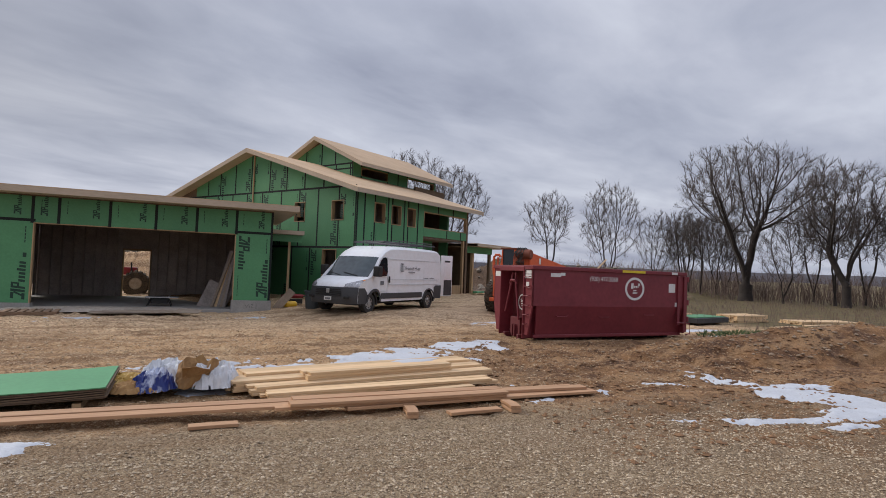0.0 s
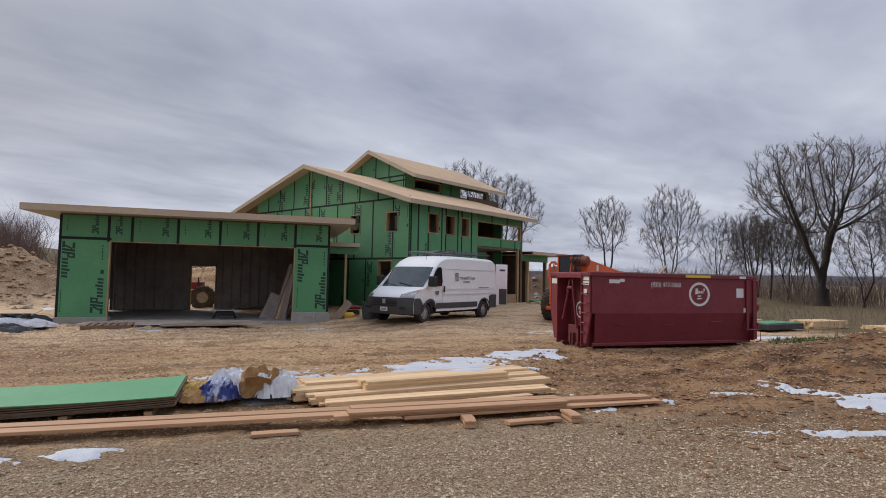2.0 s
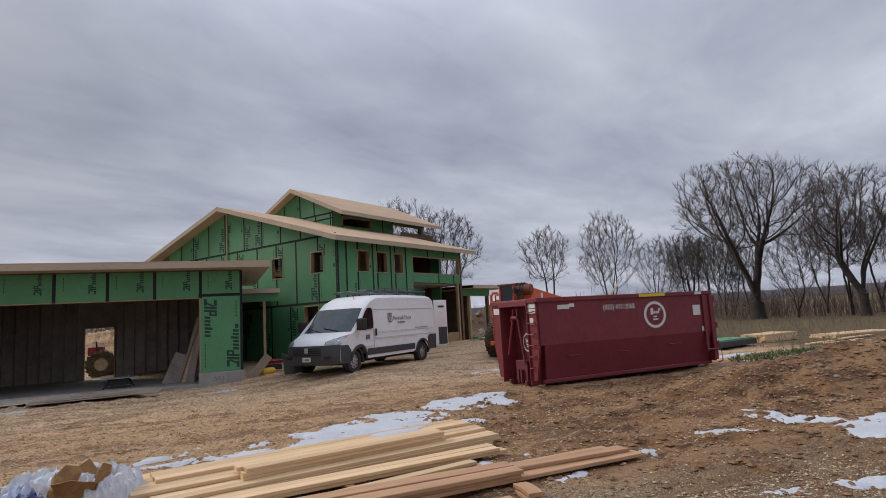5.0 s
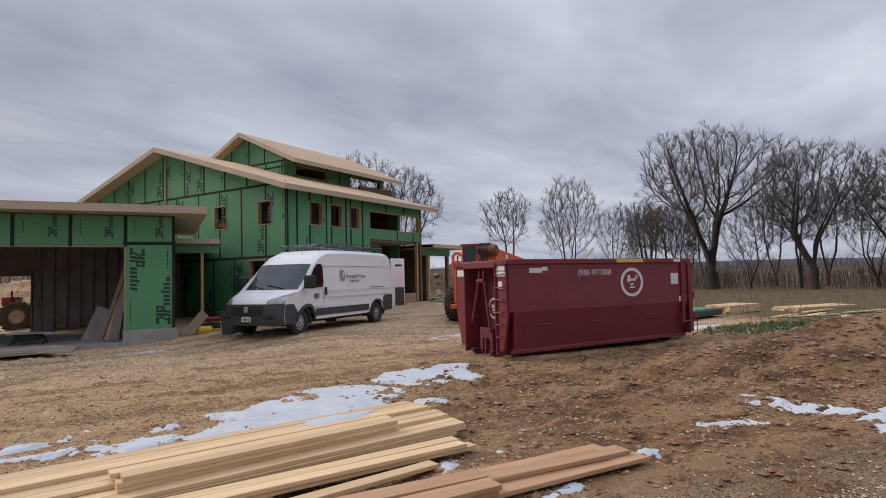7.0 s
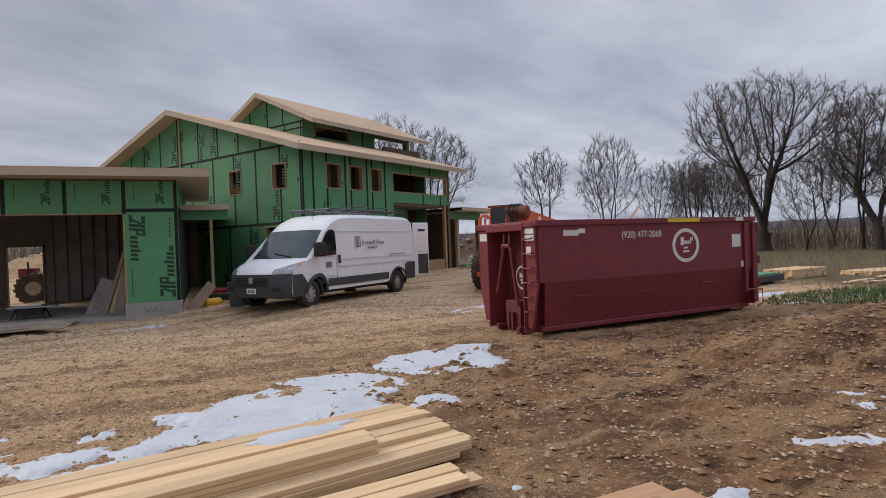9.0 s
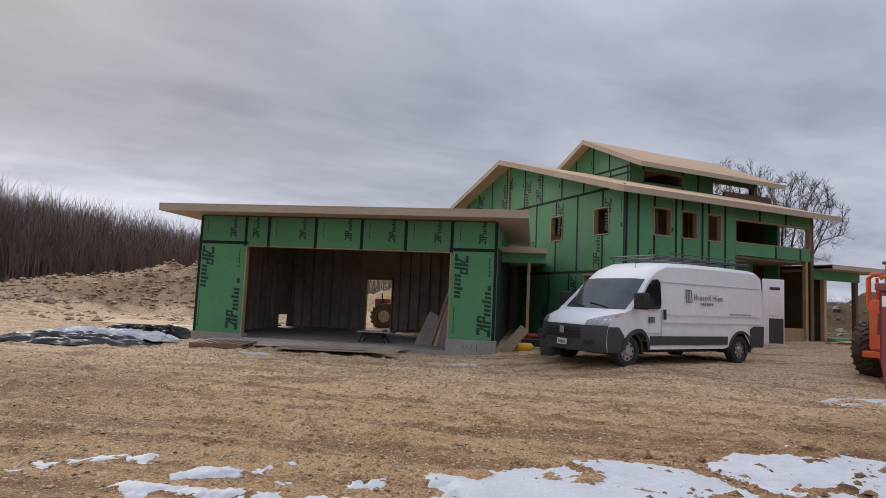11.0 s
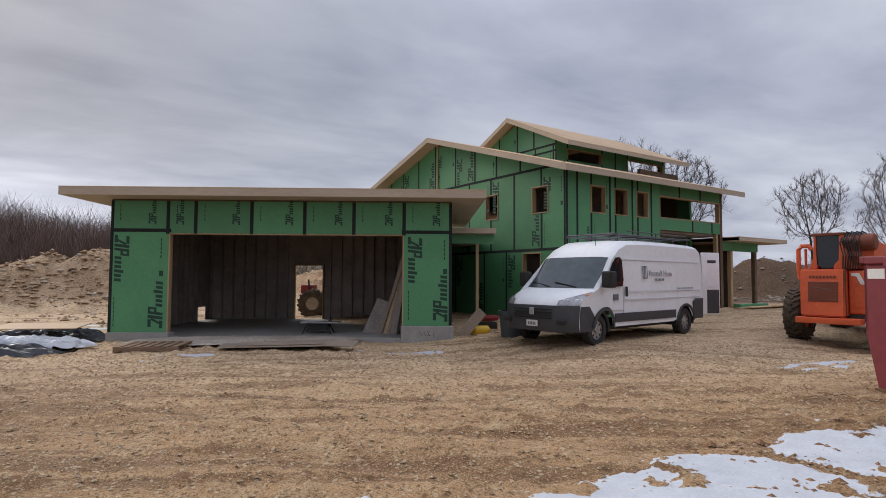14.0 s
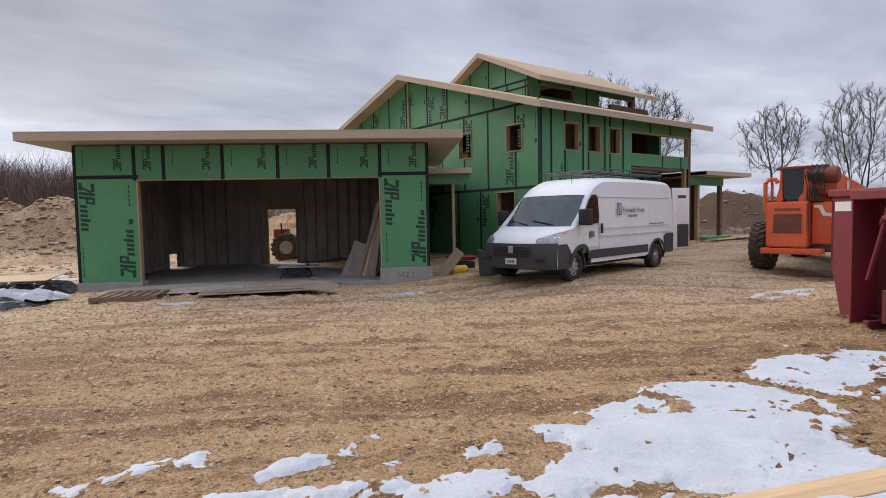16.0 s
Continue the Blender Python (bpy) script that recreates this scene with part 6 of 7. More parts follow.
bag.modifiers.new("thickness", "SOLIDIFY").thickness = 0.008
tagged(bag, "torn open brown paper bag standing on the ground", "paper bag")


# ---- snow ----
def snow_patch(blobs, thick=0.02, cell=0.025, seed=0.0, rag=0.5):
    """Old snow lying thin and flat in a ragged patch, with the lumpy dirt breaking through; the blobs (x, y, rx, ry, turn) give its rough plan."""
    pad = 0.45
    xs = np.arange(min(b[0] - max(b[2], b[3]) for b in blobs) - pad, max(b[0] + max(b[2], b[3]) for b in blobs) + pad, cell)
    ys = np.arange(min(b[1] - max(b[2], b[3]) for b in blobs) - pad, max(b[1] + max(b[2], b[3]) for b in blobs) + pad, cell)
    X, Y = np.meshgrid(xs, ys, indexing="ij")
    f = np.full(X.shape, -9.0)
    for cx, cy, rx, ry, turn in blobs:
        c, s = math.cos(radians(turn)), math.sin(radians(turn))
        dx, dy = X - cx, Y - cy
        d = np.sqrt(((dx * c + dy * s) / rx) ** 2 + ((-dx * s + dy * c) / ry) ** 2)
        f = np.maximum(f, (1 - d) * min(rx, ry) * 1.6)
    f = f + 1.3 * rag * (fbm(X * 1.9 + seed, Y * 1.9, 5, 0.65) - 0.50) + 0.34 * (fbm(X * 6 + seed, Y * 6, 5, 0.75) - 0.52)
    f = f - 0.06 - 1.6 * np.maximum(fbm(X * 2.6 + seed + 50, Y * 2.6, 4, 0.6) - 0.64, 0)
    Z = ground_z(X, Y, 0.25) + np.clip(f * 0.22, -0.06, thick) + 0.006 * (fbm(X * 7, Y * 7 + seed, 3) - 0.5) + 0.004
    keep = f > -0.20
    n, k = X.shape
    ok = keep[:-1, :-1] | keep[1:, :-1] | keep[:-1, 1:] | keep[1:, 1:]
    idx = np.arange(n * k).reshape(n, k)
    faces = np.stack([idx[:-1, :-1], idx[1:, :-1], idx[1:, 1:], idx[:-1, 1:]], -1)[ok]
    used, inv = np.unique(faces, return_inverse=True)
    P = np.stack([X, Y, Z], -1).reshape(-1, 3)[used]
    ob = raw_mesh("snow_patch", P.tolist(), inv.reshape(-1, 4).tolist(), M_SNOW)
    return tagged(ob, "ragged patch of old melting snow on the dirt", "snow", "snow patches")


# beside and behind the pale lumber
snow_patch([(2.0, -10.25, 0.95, 0.9, 0), (1.3, -10.6, 0.95, 0.75, 20), (0.6, -11.15, 0.80, 0.36, 15), (1.7, -11.2, 0.9, 0.5, 0), (-0.2, -11.25, 0.6, 0.2, 20), (0.5, -10.5, 0.35, 0.14, 25)], seed=1.0)
snow_patch([(3.75, -9.5, 0.95, 0.8, -10), (4.2, -9.1, 0.5, 0.6, -40), (4.15, -9.85, 0.5, 0.3, 0)], seed=4.0, rag=0.35)
snow_patch([(3.9, -8.05, 0.12, 0.42, 25)], seed=6.0, rag=0.2)
snow_patch([(2.92, -11.32, 0.32, 0.27, 0)], seed=9.0, rag=0.15)
snow_patch([(-0.34, -10.22, 0.22, 0.11, 25)], seed=11.0, rag=0.15)
snow_patch([(-1.6, -10.88, 0.55, 0.12, 42), (-1.25, -11.3, 0.5, 0.13, 5)], seed=14.0, rag=0.25)
snow_patch([(-2.7, -10.90, 0.5, 0.12, 32), (-2.4, -10.74, 0.32, 0.08, 0)], seed=17.0, rag=0.25)
snow_patch([(-0.93, -10.95, 0.17, 0.10, 35), (-0.3, -10.82, 0.3, 0.12, 35)], seed=19.0, rag=0.15)
snow_patch([(-1.3, -12.2, 0.85, 0.22, 10), (-0.5, -12.0, 0.75, 0.22, 15), (-1.8, -11.3, 0.45, 0.13, 10), (0.25, -11.8, 0.8, 0.34, 10)], seed=21.0, rag=0.3)
snow_patch([(-1.85, -12.7, 0.5, 0.5, 0), (-2.9, -12.5, 0.8, 0.16, 5)], seed=42.0, rag=0.3)
# between the planks and the dark loam
snow_patch([(2.05, -13.58, 0.13, 0.3, -30), (2.69, -13.42, 0.14, 0.07, 0)], seed=47.0, rag=0.12)
snow_patch([(2.52, -14.63, 0.32, 0.10, 20), (3.85, -14.18, 0.16, 0.07, 10)], seed=33.0, rag=0.12)
snow_patch([(5.45, -13.85, 0.42, 0.14, -25)], seed=24.0, rag=0.25)
snow_patch([(6.9, -13.9, 0.75, 0.24, -70), (7.0, -14.62, 0.5, 0.22, 0), (7.9, -14.55, 0.75, 0.32, 0), (7.2, -15.5, 1.0, 0.72, -40), (6.6, -16.3, 0.7, 0.32, 0)], seed=29.0, rag=0.3)
snow_patch([(4.9, -16.25, 1.15, 0.13, -14), (5.8, -16.8, 0.45, 0.16, 0)], seed=31.0, rag=0.2)
snow_patch([(-3.6, -15.2, 0.36, 0.22, 5), (-4.9, -15.4, 0.9, 0.3, 0)], seed=38.0, rag=0.2)
# in front of the garage, by the dumpster, at the field edge and below the spoil heap
snow_patch([(-5.2, -2.55, 1.0, 0.16, 8), (-6.3, -3.2, 0.6, 0.12, 0)], seed=53.0, cell=0.05, rag=0.35)
snow_patch([(-0.6, -1.9, 0.8, 0.16, 10), (-1.9, -1.5, 0.5, 0.1, 0)], seed=55.0, cell=0.05, rag=0.35)
snow_patch([(7.5, -3.6, 1.6, 0.14, 25), (6.6, -4.4, 1.2, 0.12, 20), (8.6, -4.2, 1.4, 0.12, 25)], seed=58.0, cell=0.05, rag=0.4)
snow_patch([(14.6, -6.2, 1.4, 0.3, 10), (16.4, -7.9, 1.6, 0.35, -10), (13.8, -8.0, 0.8, 0.25, 0)], seed=63.0, cell=0.07, rag=0.6)
snow_patch([(19.6, -7.3, 2.2, 0.4, 5)], seed=65.0, cell=0.07, rag=0.6)
snow_patch([(-12.6, 4.6, 1.8, 0.3, 8), (-10.9, 3.6, 1.0, 0.25, 0)], seed=68.0, cell=0.07, rag=0.5)
snow_patch([(-11.7, 8.6, 0.9, 0.3, -60)], seed=70.0, cell=0.07, rag=0.4)


# ---- stones and clods ----
def stone_field(name, count, area, size, material, label, seed, dens=None, flatn=0.6, coarse=False):
    """Loose stones as one scatter of small many-sided lumps."""
    r = np.random.RandomState(seed)
    base = [(1, 0, 0), (-1, 0, 0), (0, 1, 0), (0, -1, 0), (0, 0, 1), (0, 0, -1)]
    tri = [(0, 2, 4), (2, 1, 4), (1, 3, 4), (3, 0, 4), (2, 0, 5), (1, 2, 5), (3, 1, 5), (0, 3, 5)]
    base = np.array(base, float)
    edges = {}
    pts, faces = base.tolist(), []
    for a, b_, c in tri:
        mids = []
        for p, q in ((a, b_), (b_, c), (c, a)):
            key = (min(p, q), max(p, q))
            if key not in edges:
                edges[key] = len(pts)
                v = (np.array(pts[p]) + np.array(pts[q]))
                pts.append((v / np.linalg.norm(v)).tolist())
            mids.append(edges[key])
        faces += [(a, mids[0], mids[2]), (mids[0], b_, mids[1]), (mids[2], mids[1], c), (mids[0], mids[1], mids[2])]
    P0, F0 = (base, np.array(tri)) if coarse else (np.array(pts), np.array(faces))
    verts, fs = [], []
    spots = np.stack([r.uniform(area[0], area[1], count), r.uniform(area[2], area[3], count)], -1)
    heights = ground_z(spots[:, 0], spots[:, 1])
    for (x, y), zg in zip(spots, heights):
        if dens is not None and r.rand() > dens(x, y, zg):
            continue
        s = size[0] * (size[1] / size[0]) ** (r.rand() ** 2.2)
        P = P0 * (1 + 0.28 * (r.rand(len(P0), 1) - 0.5)) * s * np.array([1, r.uniform(0.6, 1), flatn * r.uniform(0.6, 1)])
        a = r.uniform(0, 6.28)
        c, sn = math.cos(a), math.sin(a)
        P = P @ np.array([[c, sn, 0], [-sn, c, 0], [0, 0, 1]]) + (x, y, zg + 0.15 * s)
        fs.append(F0 + len(verts) * len(P0))
        verts.append(P)
    ob = raw_mesh(name, np.concatenate(verts).tolist(), np.concatenate(fs).tolist(), material, None, False)
    return tagged(ob, label, "stones", kind="stuff")


def near_gravel(x, y, z):
    return (0.95 if y < -15.6 else 0.15) * (1.0 if abs(x) < 5 else 0.4)


M_GRAV = mat("loose_tan_gravel", (0.60, 0.475, 0.33), (0.20, 0.135, 0.08), 0.9, s1=22, s2=60, spread=(0.42, 0.58), bump=0.2, bump_scale=60)
M_PEB = mat("tan_pebbles", (0.52, 0.39, 0.25), (0.25, 0.155, 0.085), 0.9, s1=22, s2=60, spread=(0.42, 0.58), bump=0.2, bump_scale=60)
stone_field("loose_gravel", 44000, (-5.0, 6.5, -19.2, -14.8), (0.007, 0.027), M_GRAV, "loose tan-grey gravel of the drive", 3, near_gravel, coarse=True)
stone_field("loose_pebbles", 40000, (-9, 9, -14.6, -1.5), (0.008, 0.035), M_PEB, "pebbles scattered over the dirt driveway", 4, coarse=True)
stone_field("dirt_clods", 5200, (2.0, 12, -17.2, -9.0), (0.015, 0.07), mat("brown_clod", (0.30, 0.165, 0.082), (0.14, 0.072, 0.036), 0.95, s1=12, s2=50, bump=0.3), "clods of dark loam turned up in the mud", 5, coarse=True)
stone_field("pile_stones", 2600, (6.5, 18, -14.8, -9.8), (0.015, 0.075), mat("brown_field_stone", (0.34, 0.255, 0.175), (0.16, 0.105, 0.065), 0.9, s1=7, s2=40, bump=0.4, bump_scale=30), "pale stones in the low spoil heap", 6, lambda x, y, z: 0.9 if z > 0.12 else 0.08)
stone_field("spoil_stones", 2400, (-32, -9.5, 3, 20), (0.04, 0.20), M_STONE, "stones on the big spoil heap", 7, lambda x, y, z: 0.9 if 0.2 < z < 2.2 else 0.12)
stone_field("spoil_clods", 7000, (-32, -9.0, 4, 20), (0.05, 0.24), mat("dry_spoil_clod", (0.42, 0.285, 0.17), (0.22, 0.135, 0.075), 0.95, s1=3, s2=30, bump=0.3, spread=(0.42, 0.58)), "clods of dry tan soil on the big spoil heap", 9, lambda x, y, z: 0.9 if z > 0.3 else 0.1, coarse=True)
stone_field("rear_spoil_stones", 500, (15, 38, 14, 30), (0.08, 0.35), M_STONE, "stones on the rear spoil heaps", 8, lambda x, y, z: 0.9 if z > 0.4 else 0.05)

# ---- garage clutter and yard things ----
def leaning(name, w, h, t, m, material, label, category, group=""):
    ob = part(name, box(0, w, 0, t, 0, h, bevel=0.003), material)
    ob.matrix_world = m
    return tagged(ob, label, category, group)


leaning("leaning_sheet", 0.95, 1.10, 0.018, pose(-2.42, 1.35, 0.02, -8, 22, -12), M_DARK, "dark board sheet leaning in the garage", "board")
for k, (x, y, w, h, a, mm) in enumerate(((-1.95, 1.2, 0.09, 2.15, 17, M_PLY), (-1.82, 1.25, 0.14, 2.05, 15, M_LUM), (-1.72, 1.2, 0.09, 2.2, 13, M_DARK), (-1.62, 1.15, 0.14, 2.0, 11, M_PLY), (-1.52, 1.1, 0.09, 2.1, 8, M_DARK), (-1.9, 1.45, 0.18, 2.2, 14, M_DARK), (-1.75, 1.5, 0.18, 1.9, 10, M_PLY))):
    leaning("leaning_board", w, h, 0.038, pose(x, y, 0.02, -4, a, -15), mm, "loose board leaning against the garage side wall", "board", "leaning boards")
saw = thing("table_saw", pose(-3.65, 1.3, 0.02), "small table saw standing on the garage slab", "table saw")
part("table", box(-0.45, 0.62, -0.3, 0.3, 0.30, 0.335, bevel=0.008), M_STEEL, saw, "pale metal saw table")
part("motor_box", box(-0.25, 0.30, -0.22, 0.22, 0.10, 0.30, bevel=0.02), M_BLACK, saw)
for x, y in ((-0.32, -0.24), (0.34, -0.24), (-0.32, 0.24), (0.34, 0.24)):
    bm = bmesh.new()
    add_tube(bm, [(x * 0.8, y * 0.8, 0.30), (x * 1.2, y * 1.1, 0.0)], 0.018, 6)
    part("leg", bm, M_BLACK, saw)
part("fence", box(0.30, 0.34, -0.32, 0.32, 0.336, 0.38, bevel=0.004), M_STEEL, saw)
# tractor seen through the rear doorway
tractor = thing("tractor", pose(-5.25, 8.5, -0.05), "red tractor with a big muddy wheel behind the garage", "tractor")
bm = bmesh.new()
n, r, w = 32, 0.57, 0.38
prof = [(-w / 2, r * 0.5), (-w / 2, r * 0.9), (-w / 2 + 0.05, r), (w / 2 - 0.05, r), (w / 2, r * 0.9), (w / 2, r * 0.5)]
rings = [[bm.verts.new((rad * math.cos(2 * math.pi * k / n), h, r + rad * math.sin(2 * math.pi * k / n))) for k in range(n)] for h, rad in prof]
rings.append(rings[0])
for a, c in zip(rings, rings[1:]):
    for k in range(n):
        bm.faces.new((a[k], a[(k + 1) % n], c[(k + 1) % n], c[k]))
tw = part("wheel", bm, M_TYREMUD, tractor, "grey muddy tractor tyre", True)
for k in range(18):
    a = 360 * k / 18
    part("tread_lug", box(-0.03, 0.03, -w / 2, w / 2, -0.01, 0.04, Matrix.Translation((0, 0, r)) @ pose(0, 0, 0, 0, a, 0) @ Matrix.Translation((0, 0, r)) @ pose(0, 0, 0, 0, 0, 20)), M_TYREMUD, tw)
bm = bmesh.new()
add_disc(bm, (0, -w / 2 + 0.04, r), "y", r * 0.5, 0.2, 20, 0.03)
part("rim", bm, M_STONE, tw, "dull rim", True)
part("bonnet", box(-0.62, -0.05, 0.5, 1.2, 0.95, 1.32, bevel=0.06, seg=2), M_REDPAINT, tractor, "faded red bonnet", True)
bm = bmesh.new()
add_tube(bm, [(-0.25, 0.45, 1.1), (-0.28, 0.45, 1.55)], 0.035, 8)
part("exhaust", bm, M_BLACK, tractor)
# bin, generator, tank and ramp board by the link
can = thing("waste_bin", pose(1.55, -0.55, 0.05), "dark grey ribbed waste bin standing by the wall", "bin")
bm = bmesh.new()
rings = []
for z, r in ((0.0, 0.25), (0.03, 0.26), (0.6, 0.30), (0.66, 0.30), (0.67, 0.33), (0.73, 0.33), (0.73, 0.28)):
    rings.append([bm.verts.new((r * math.cos(a) * (1 + 0.02 * (k % 2)), r * math.sin(a) * (1 + 0.02 * (k % 2)), z)) for k, a in ((k, 2 * math.pi * k / 28) for k in range(28))])
for a, c in zip(rings, rings[1:]):
    for k in range(28):
        bm.faces.new((a[k], a[(k + 1) % 28], c[(k + 1) % 28], c[k]))
bm.faces.new(rings[0][::-1])
part("tub", bm, M_BIN, can, "", True)
bm = bmesh.new()
add_disc(bm, (0, 0, 0.60), "z", 0.285, 0.02, 24)
part("contents", bm, M_BLACK, can)
gen = thing("generator", pose(1.05, 0.95, 0.0, 0, 0, 20), "red-framed portable generator on the ground", "generator")
bm = bmesh.new()
for y in (-0.25, 0.25):
    add_tube(bm, [(-0.4, y, 0.03), (-0.4, y, 0.52), (0.4, y, 0.52), (0.4, y, 0.03), (-0.4, y, 0.03)], 0.02, 6)
for x in (-0.4, 0.4):
    add_tube(bm, [(x, -0.25, 0.52), (x, 0.25, 0.52)], 0.02, 6)
part("frame", bm, M_REDPAINT, gen, "", True)
part("fuel_tank", box(-0.3, 0.3, -0.2, 0.2, 0.42, 0.56, bevel=0.04, seg=2), M_REDPAINT, gen, "", True)
part("engine", box(-0.32, 0.28, -0.2, 0.2, 0.06, 0.38, bevel=0.03), M_BLACK, gen)
tank = thing("yellow_tank", pose(0.86, 0.35, 0.0, 0, 0, 10), "small yellow air tank on the ground", "air tank")
bm = bmesh.new()
add_disc(bm, (-0.24, 0, 0.2), "x", 0.13, 0.48, 20, 0.06)
part("shell", bm, M_YELP, tank, "", True)
part("foot", box(-0.18, 0.18, -0.1, 0.1, -0.04, 0.09, bevel=0.01), M_BLACK, tank)
leaning("ramp_board", 0.28, 1.05, 0.03, pose(0.12, 0.25, 0.02, 0, 40, -20), M_PLY, "board leaning by the garage corner", "board")
for k, (x, y, a, L) in enumerate(((0.75, 0.0, 15, 0.7), (0.9, -0.2, -10, 0.5), (1.15, 0.2, 60, 0.45))):
    board("scrap_piece", L, 0.09, 0.03, pose(x, y, gz(x, y) + 0.01 + 0.02 * k, 0, 4, a), M_LUM, "pale wood scrap lying by the garage corner", "scrap wood", "wood scraps", 300 + k)
# sheets, plastic, pallet and tarps in front of the garage
crumple("plastic_sheet", pose(-5.9, -0.55, 0.0, 0, 0, 4), 2.1, 0.85, 0.07, M_PLASTIC, "milky plastic sheeting over boards in the garage doorway", "plastic sheet", 31, 0.5, 44)
crumple("plastic_sheet", pose(-4.2, -0.1, 0.0, 0, 0, 0), 1.9, 0.65, 0.05, M_PLASTIC, "milky plastic sheeting over boards in the garage doorway", "plastic sheet", 37, 0.5, 44)
for k, (x, y, z, L, w, a, tilt, mm) in enumerate(((-5.25, -2.05, 0.0, 2.44, 1.1, 9, 0, M_PLY), (-4.9, -1.85, 0.045, 2.3, 1.0, 12, -1.2, M_PLY), (-3.0, -1.75, 0.06, 0.75, 0.55, -12, 7, M_PLY), (-7.4, -1.1, 0.02, 1.6, 0.6, 2, 0, M_ZIP))):
    leaning("flat_panel", L, w, 0.014, Matrix.Translation((x, y, gz(x, y) + 0.06 + z)) @ pose(0, 0, 0, -90 + tilt, 0, a) @ Matrix.Translation((0, -0.014, 0)), mm, "warped panel lying in front of the garage" if k < 3 else "green panel offcut lying in front of the garage", "panel", "flat panels")
pal = thing("pallet", pose(-7.35, -2.35, gz(-7, -2) + 0.02, 0, 0, 6), "weathered wooden pallet lying in front of the garage", "pallet")
for k in range(7):
    part("slat", box(k * 0.2, k * 0.2 + 0.13, 0, 1.1, 0.10, 0.12), M_PALLET, pal)
for y in (0.0, 0.5, 1.0):
    part("runner", box(0, 1.33, y, y + 0.09, 0.02, 0.10), M_PALLET, pal)
for k in range(3):
    part("bottom_slat", box(k * 0.58, k * 0.58 + 0.13, 0, 1.1, 0.0, 0.02), M_PALLET, pal)
crumple("black_tarp", pose(-10.3, -2.6, -0.06, 0, 0, 8), 1.9, 0.75, 0.22, M_TARP, "black tarp bundled over a low heap", "tarp", 41, 0.3, 36)
crumple("white_tarp", pose(-9.9, -2.1, 0.02, 0, 0, 12), 1.9, 0.50, 0.22, M_TARPW, "pale tarp edge folded over the heap", "tarp", 43, 0.35, 36)
crumple("black_tarp", pose(-10.2, 0.0, -0.05, 0, 0, 5), 1.4, 0.55, 0.30, M_TARP, "black tarp bundled over a low heap", "tarp", 47, 0.3, 30)
leaning("osb_sheet", 1.9, 0.9, 0.02, Matrix.Translation((-10.8, -1.35, 0.36)) @ pose(0, 0, 0, -86, 0, 8), M_DECK, "pale sheet lying on the covered heap", "panel")
# boards on the ground at the porch
for k, (u, v, L, a) in enumerate(((8.6, -1.0, 2.6, 0), (8.9, -1.3, 2.8, 3), (10.4, -0.9, 2.4, -4), (10.8, -1.35, 2.2, 8))):
    p = HOUSE_M @ Vector((u, v, 0))
    board("porch_plank", L, 0.24, 0.04, pose(p.x, p.y, gz(p.x, p.y) + 0.03 + 0.03 * (k % 2), 0, 0, HOUSE_TURN + a), M_LUM, "pale plank lying by the porch", "plank", "porch planks", 400 + k)
# material stacks beyond the dumpster
black = thing("covered_stack", pose(16.0, -4.5, 0.0, 0, 0, 14), "low stack under a black cover", "covered stack")
part("load", box(0, 2.4, 0, 1.2, 0.0, 0.22, bevel=0.02), M_TARP, black)
part("top_sheet", box(0.05, 2.3, 0.1, 1.15, 0.221, 0.25), M_ZIP, black, "green panel on top of the stack")
for i, (x, y, a, cols, lays, L) in enumerate(((19.4, -3.4, 10, 7, 4, 2.4), (22.4, -4.2, -4, 8, 2, 3.6), (16.8, -1.0, 14, 8, 2, 3.4))):
    for c in range(cols):
        for l in range(lays):
            board("stacked_board", L + rnd.uniform(-0.1, 0.1), 0.14, 0.08, pose(x, y, gz(x, y) + l * 0.081, 0, 0, a) @ pose(rnd.uniform(-0.06, 0.06), c * 0.145, 0, 0, 0, rnd.uniform(-0.3, 0.3)), M_LUM, "pale board in a stack at the field edge", "board", "field-edge stacks", 500 + i * 60 + c * 8 + l)
for k in range(10):
    x, y = 18.5 + rnd.uniform(0, 6), -6.0 + rnd.uniform(-1.5, 1.2)
    board("loose_plank", rnd.uniform(1.5, 3), 0.2, 0.04, pose(x, y, gz(x, y) + 0.02, 0, 0, rnd.uniform(-20, 25)), M_LUM, "pale plank lying loose at the field edge", "plank", "field-edge planks", 800 + k)


# ---- bare trees ----
M_BARK = mat("grey_brown_bark", (0.058, 0.046, 0.040), (0.032, 0.025, 0.022), 0.95, s1=3, s2=25, bump=0.4, bump_scale=30)
M_TWIG = mat("fine_brown_twigs", (0.092, 0.071, 0.062), (0.055, 0.043, 0.038), 0.95, bump=0)
M_BRUSH = mat("brown_thicket_stems", (0.190, 0.132, 0.108), (0.105, 0.072, 0.060), 0.95, s1=0.4, s2=3, bump=0)


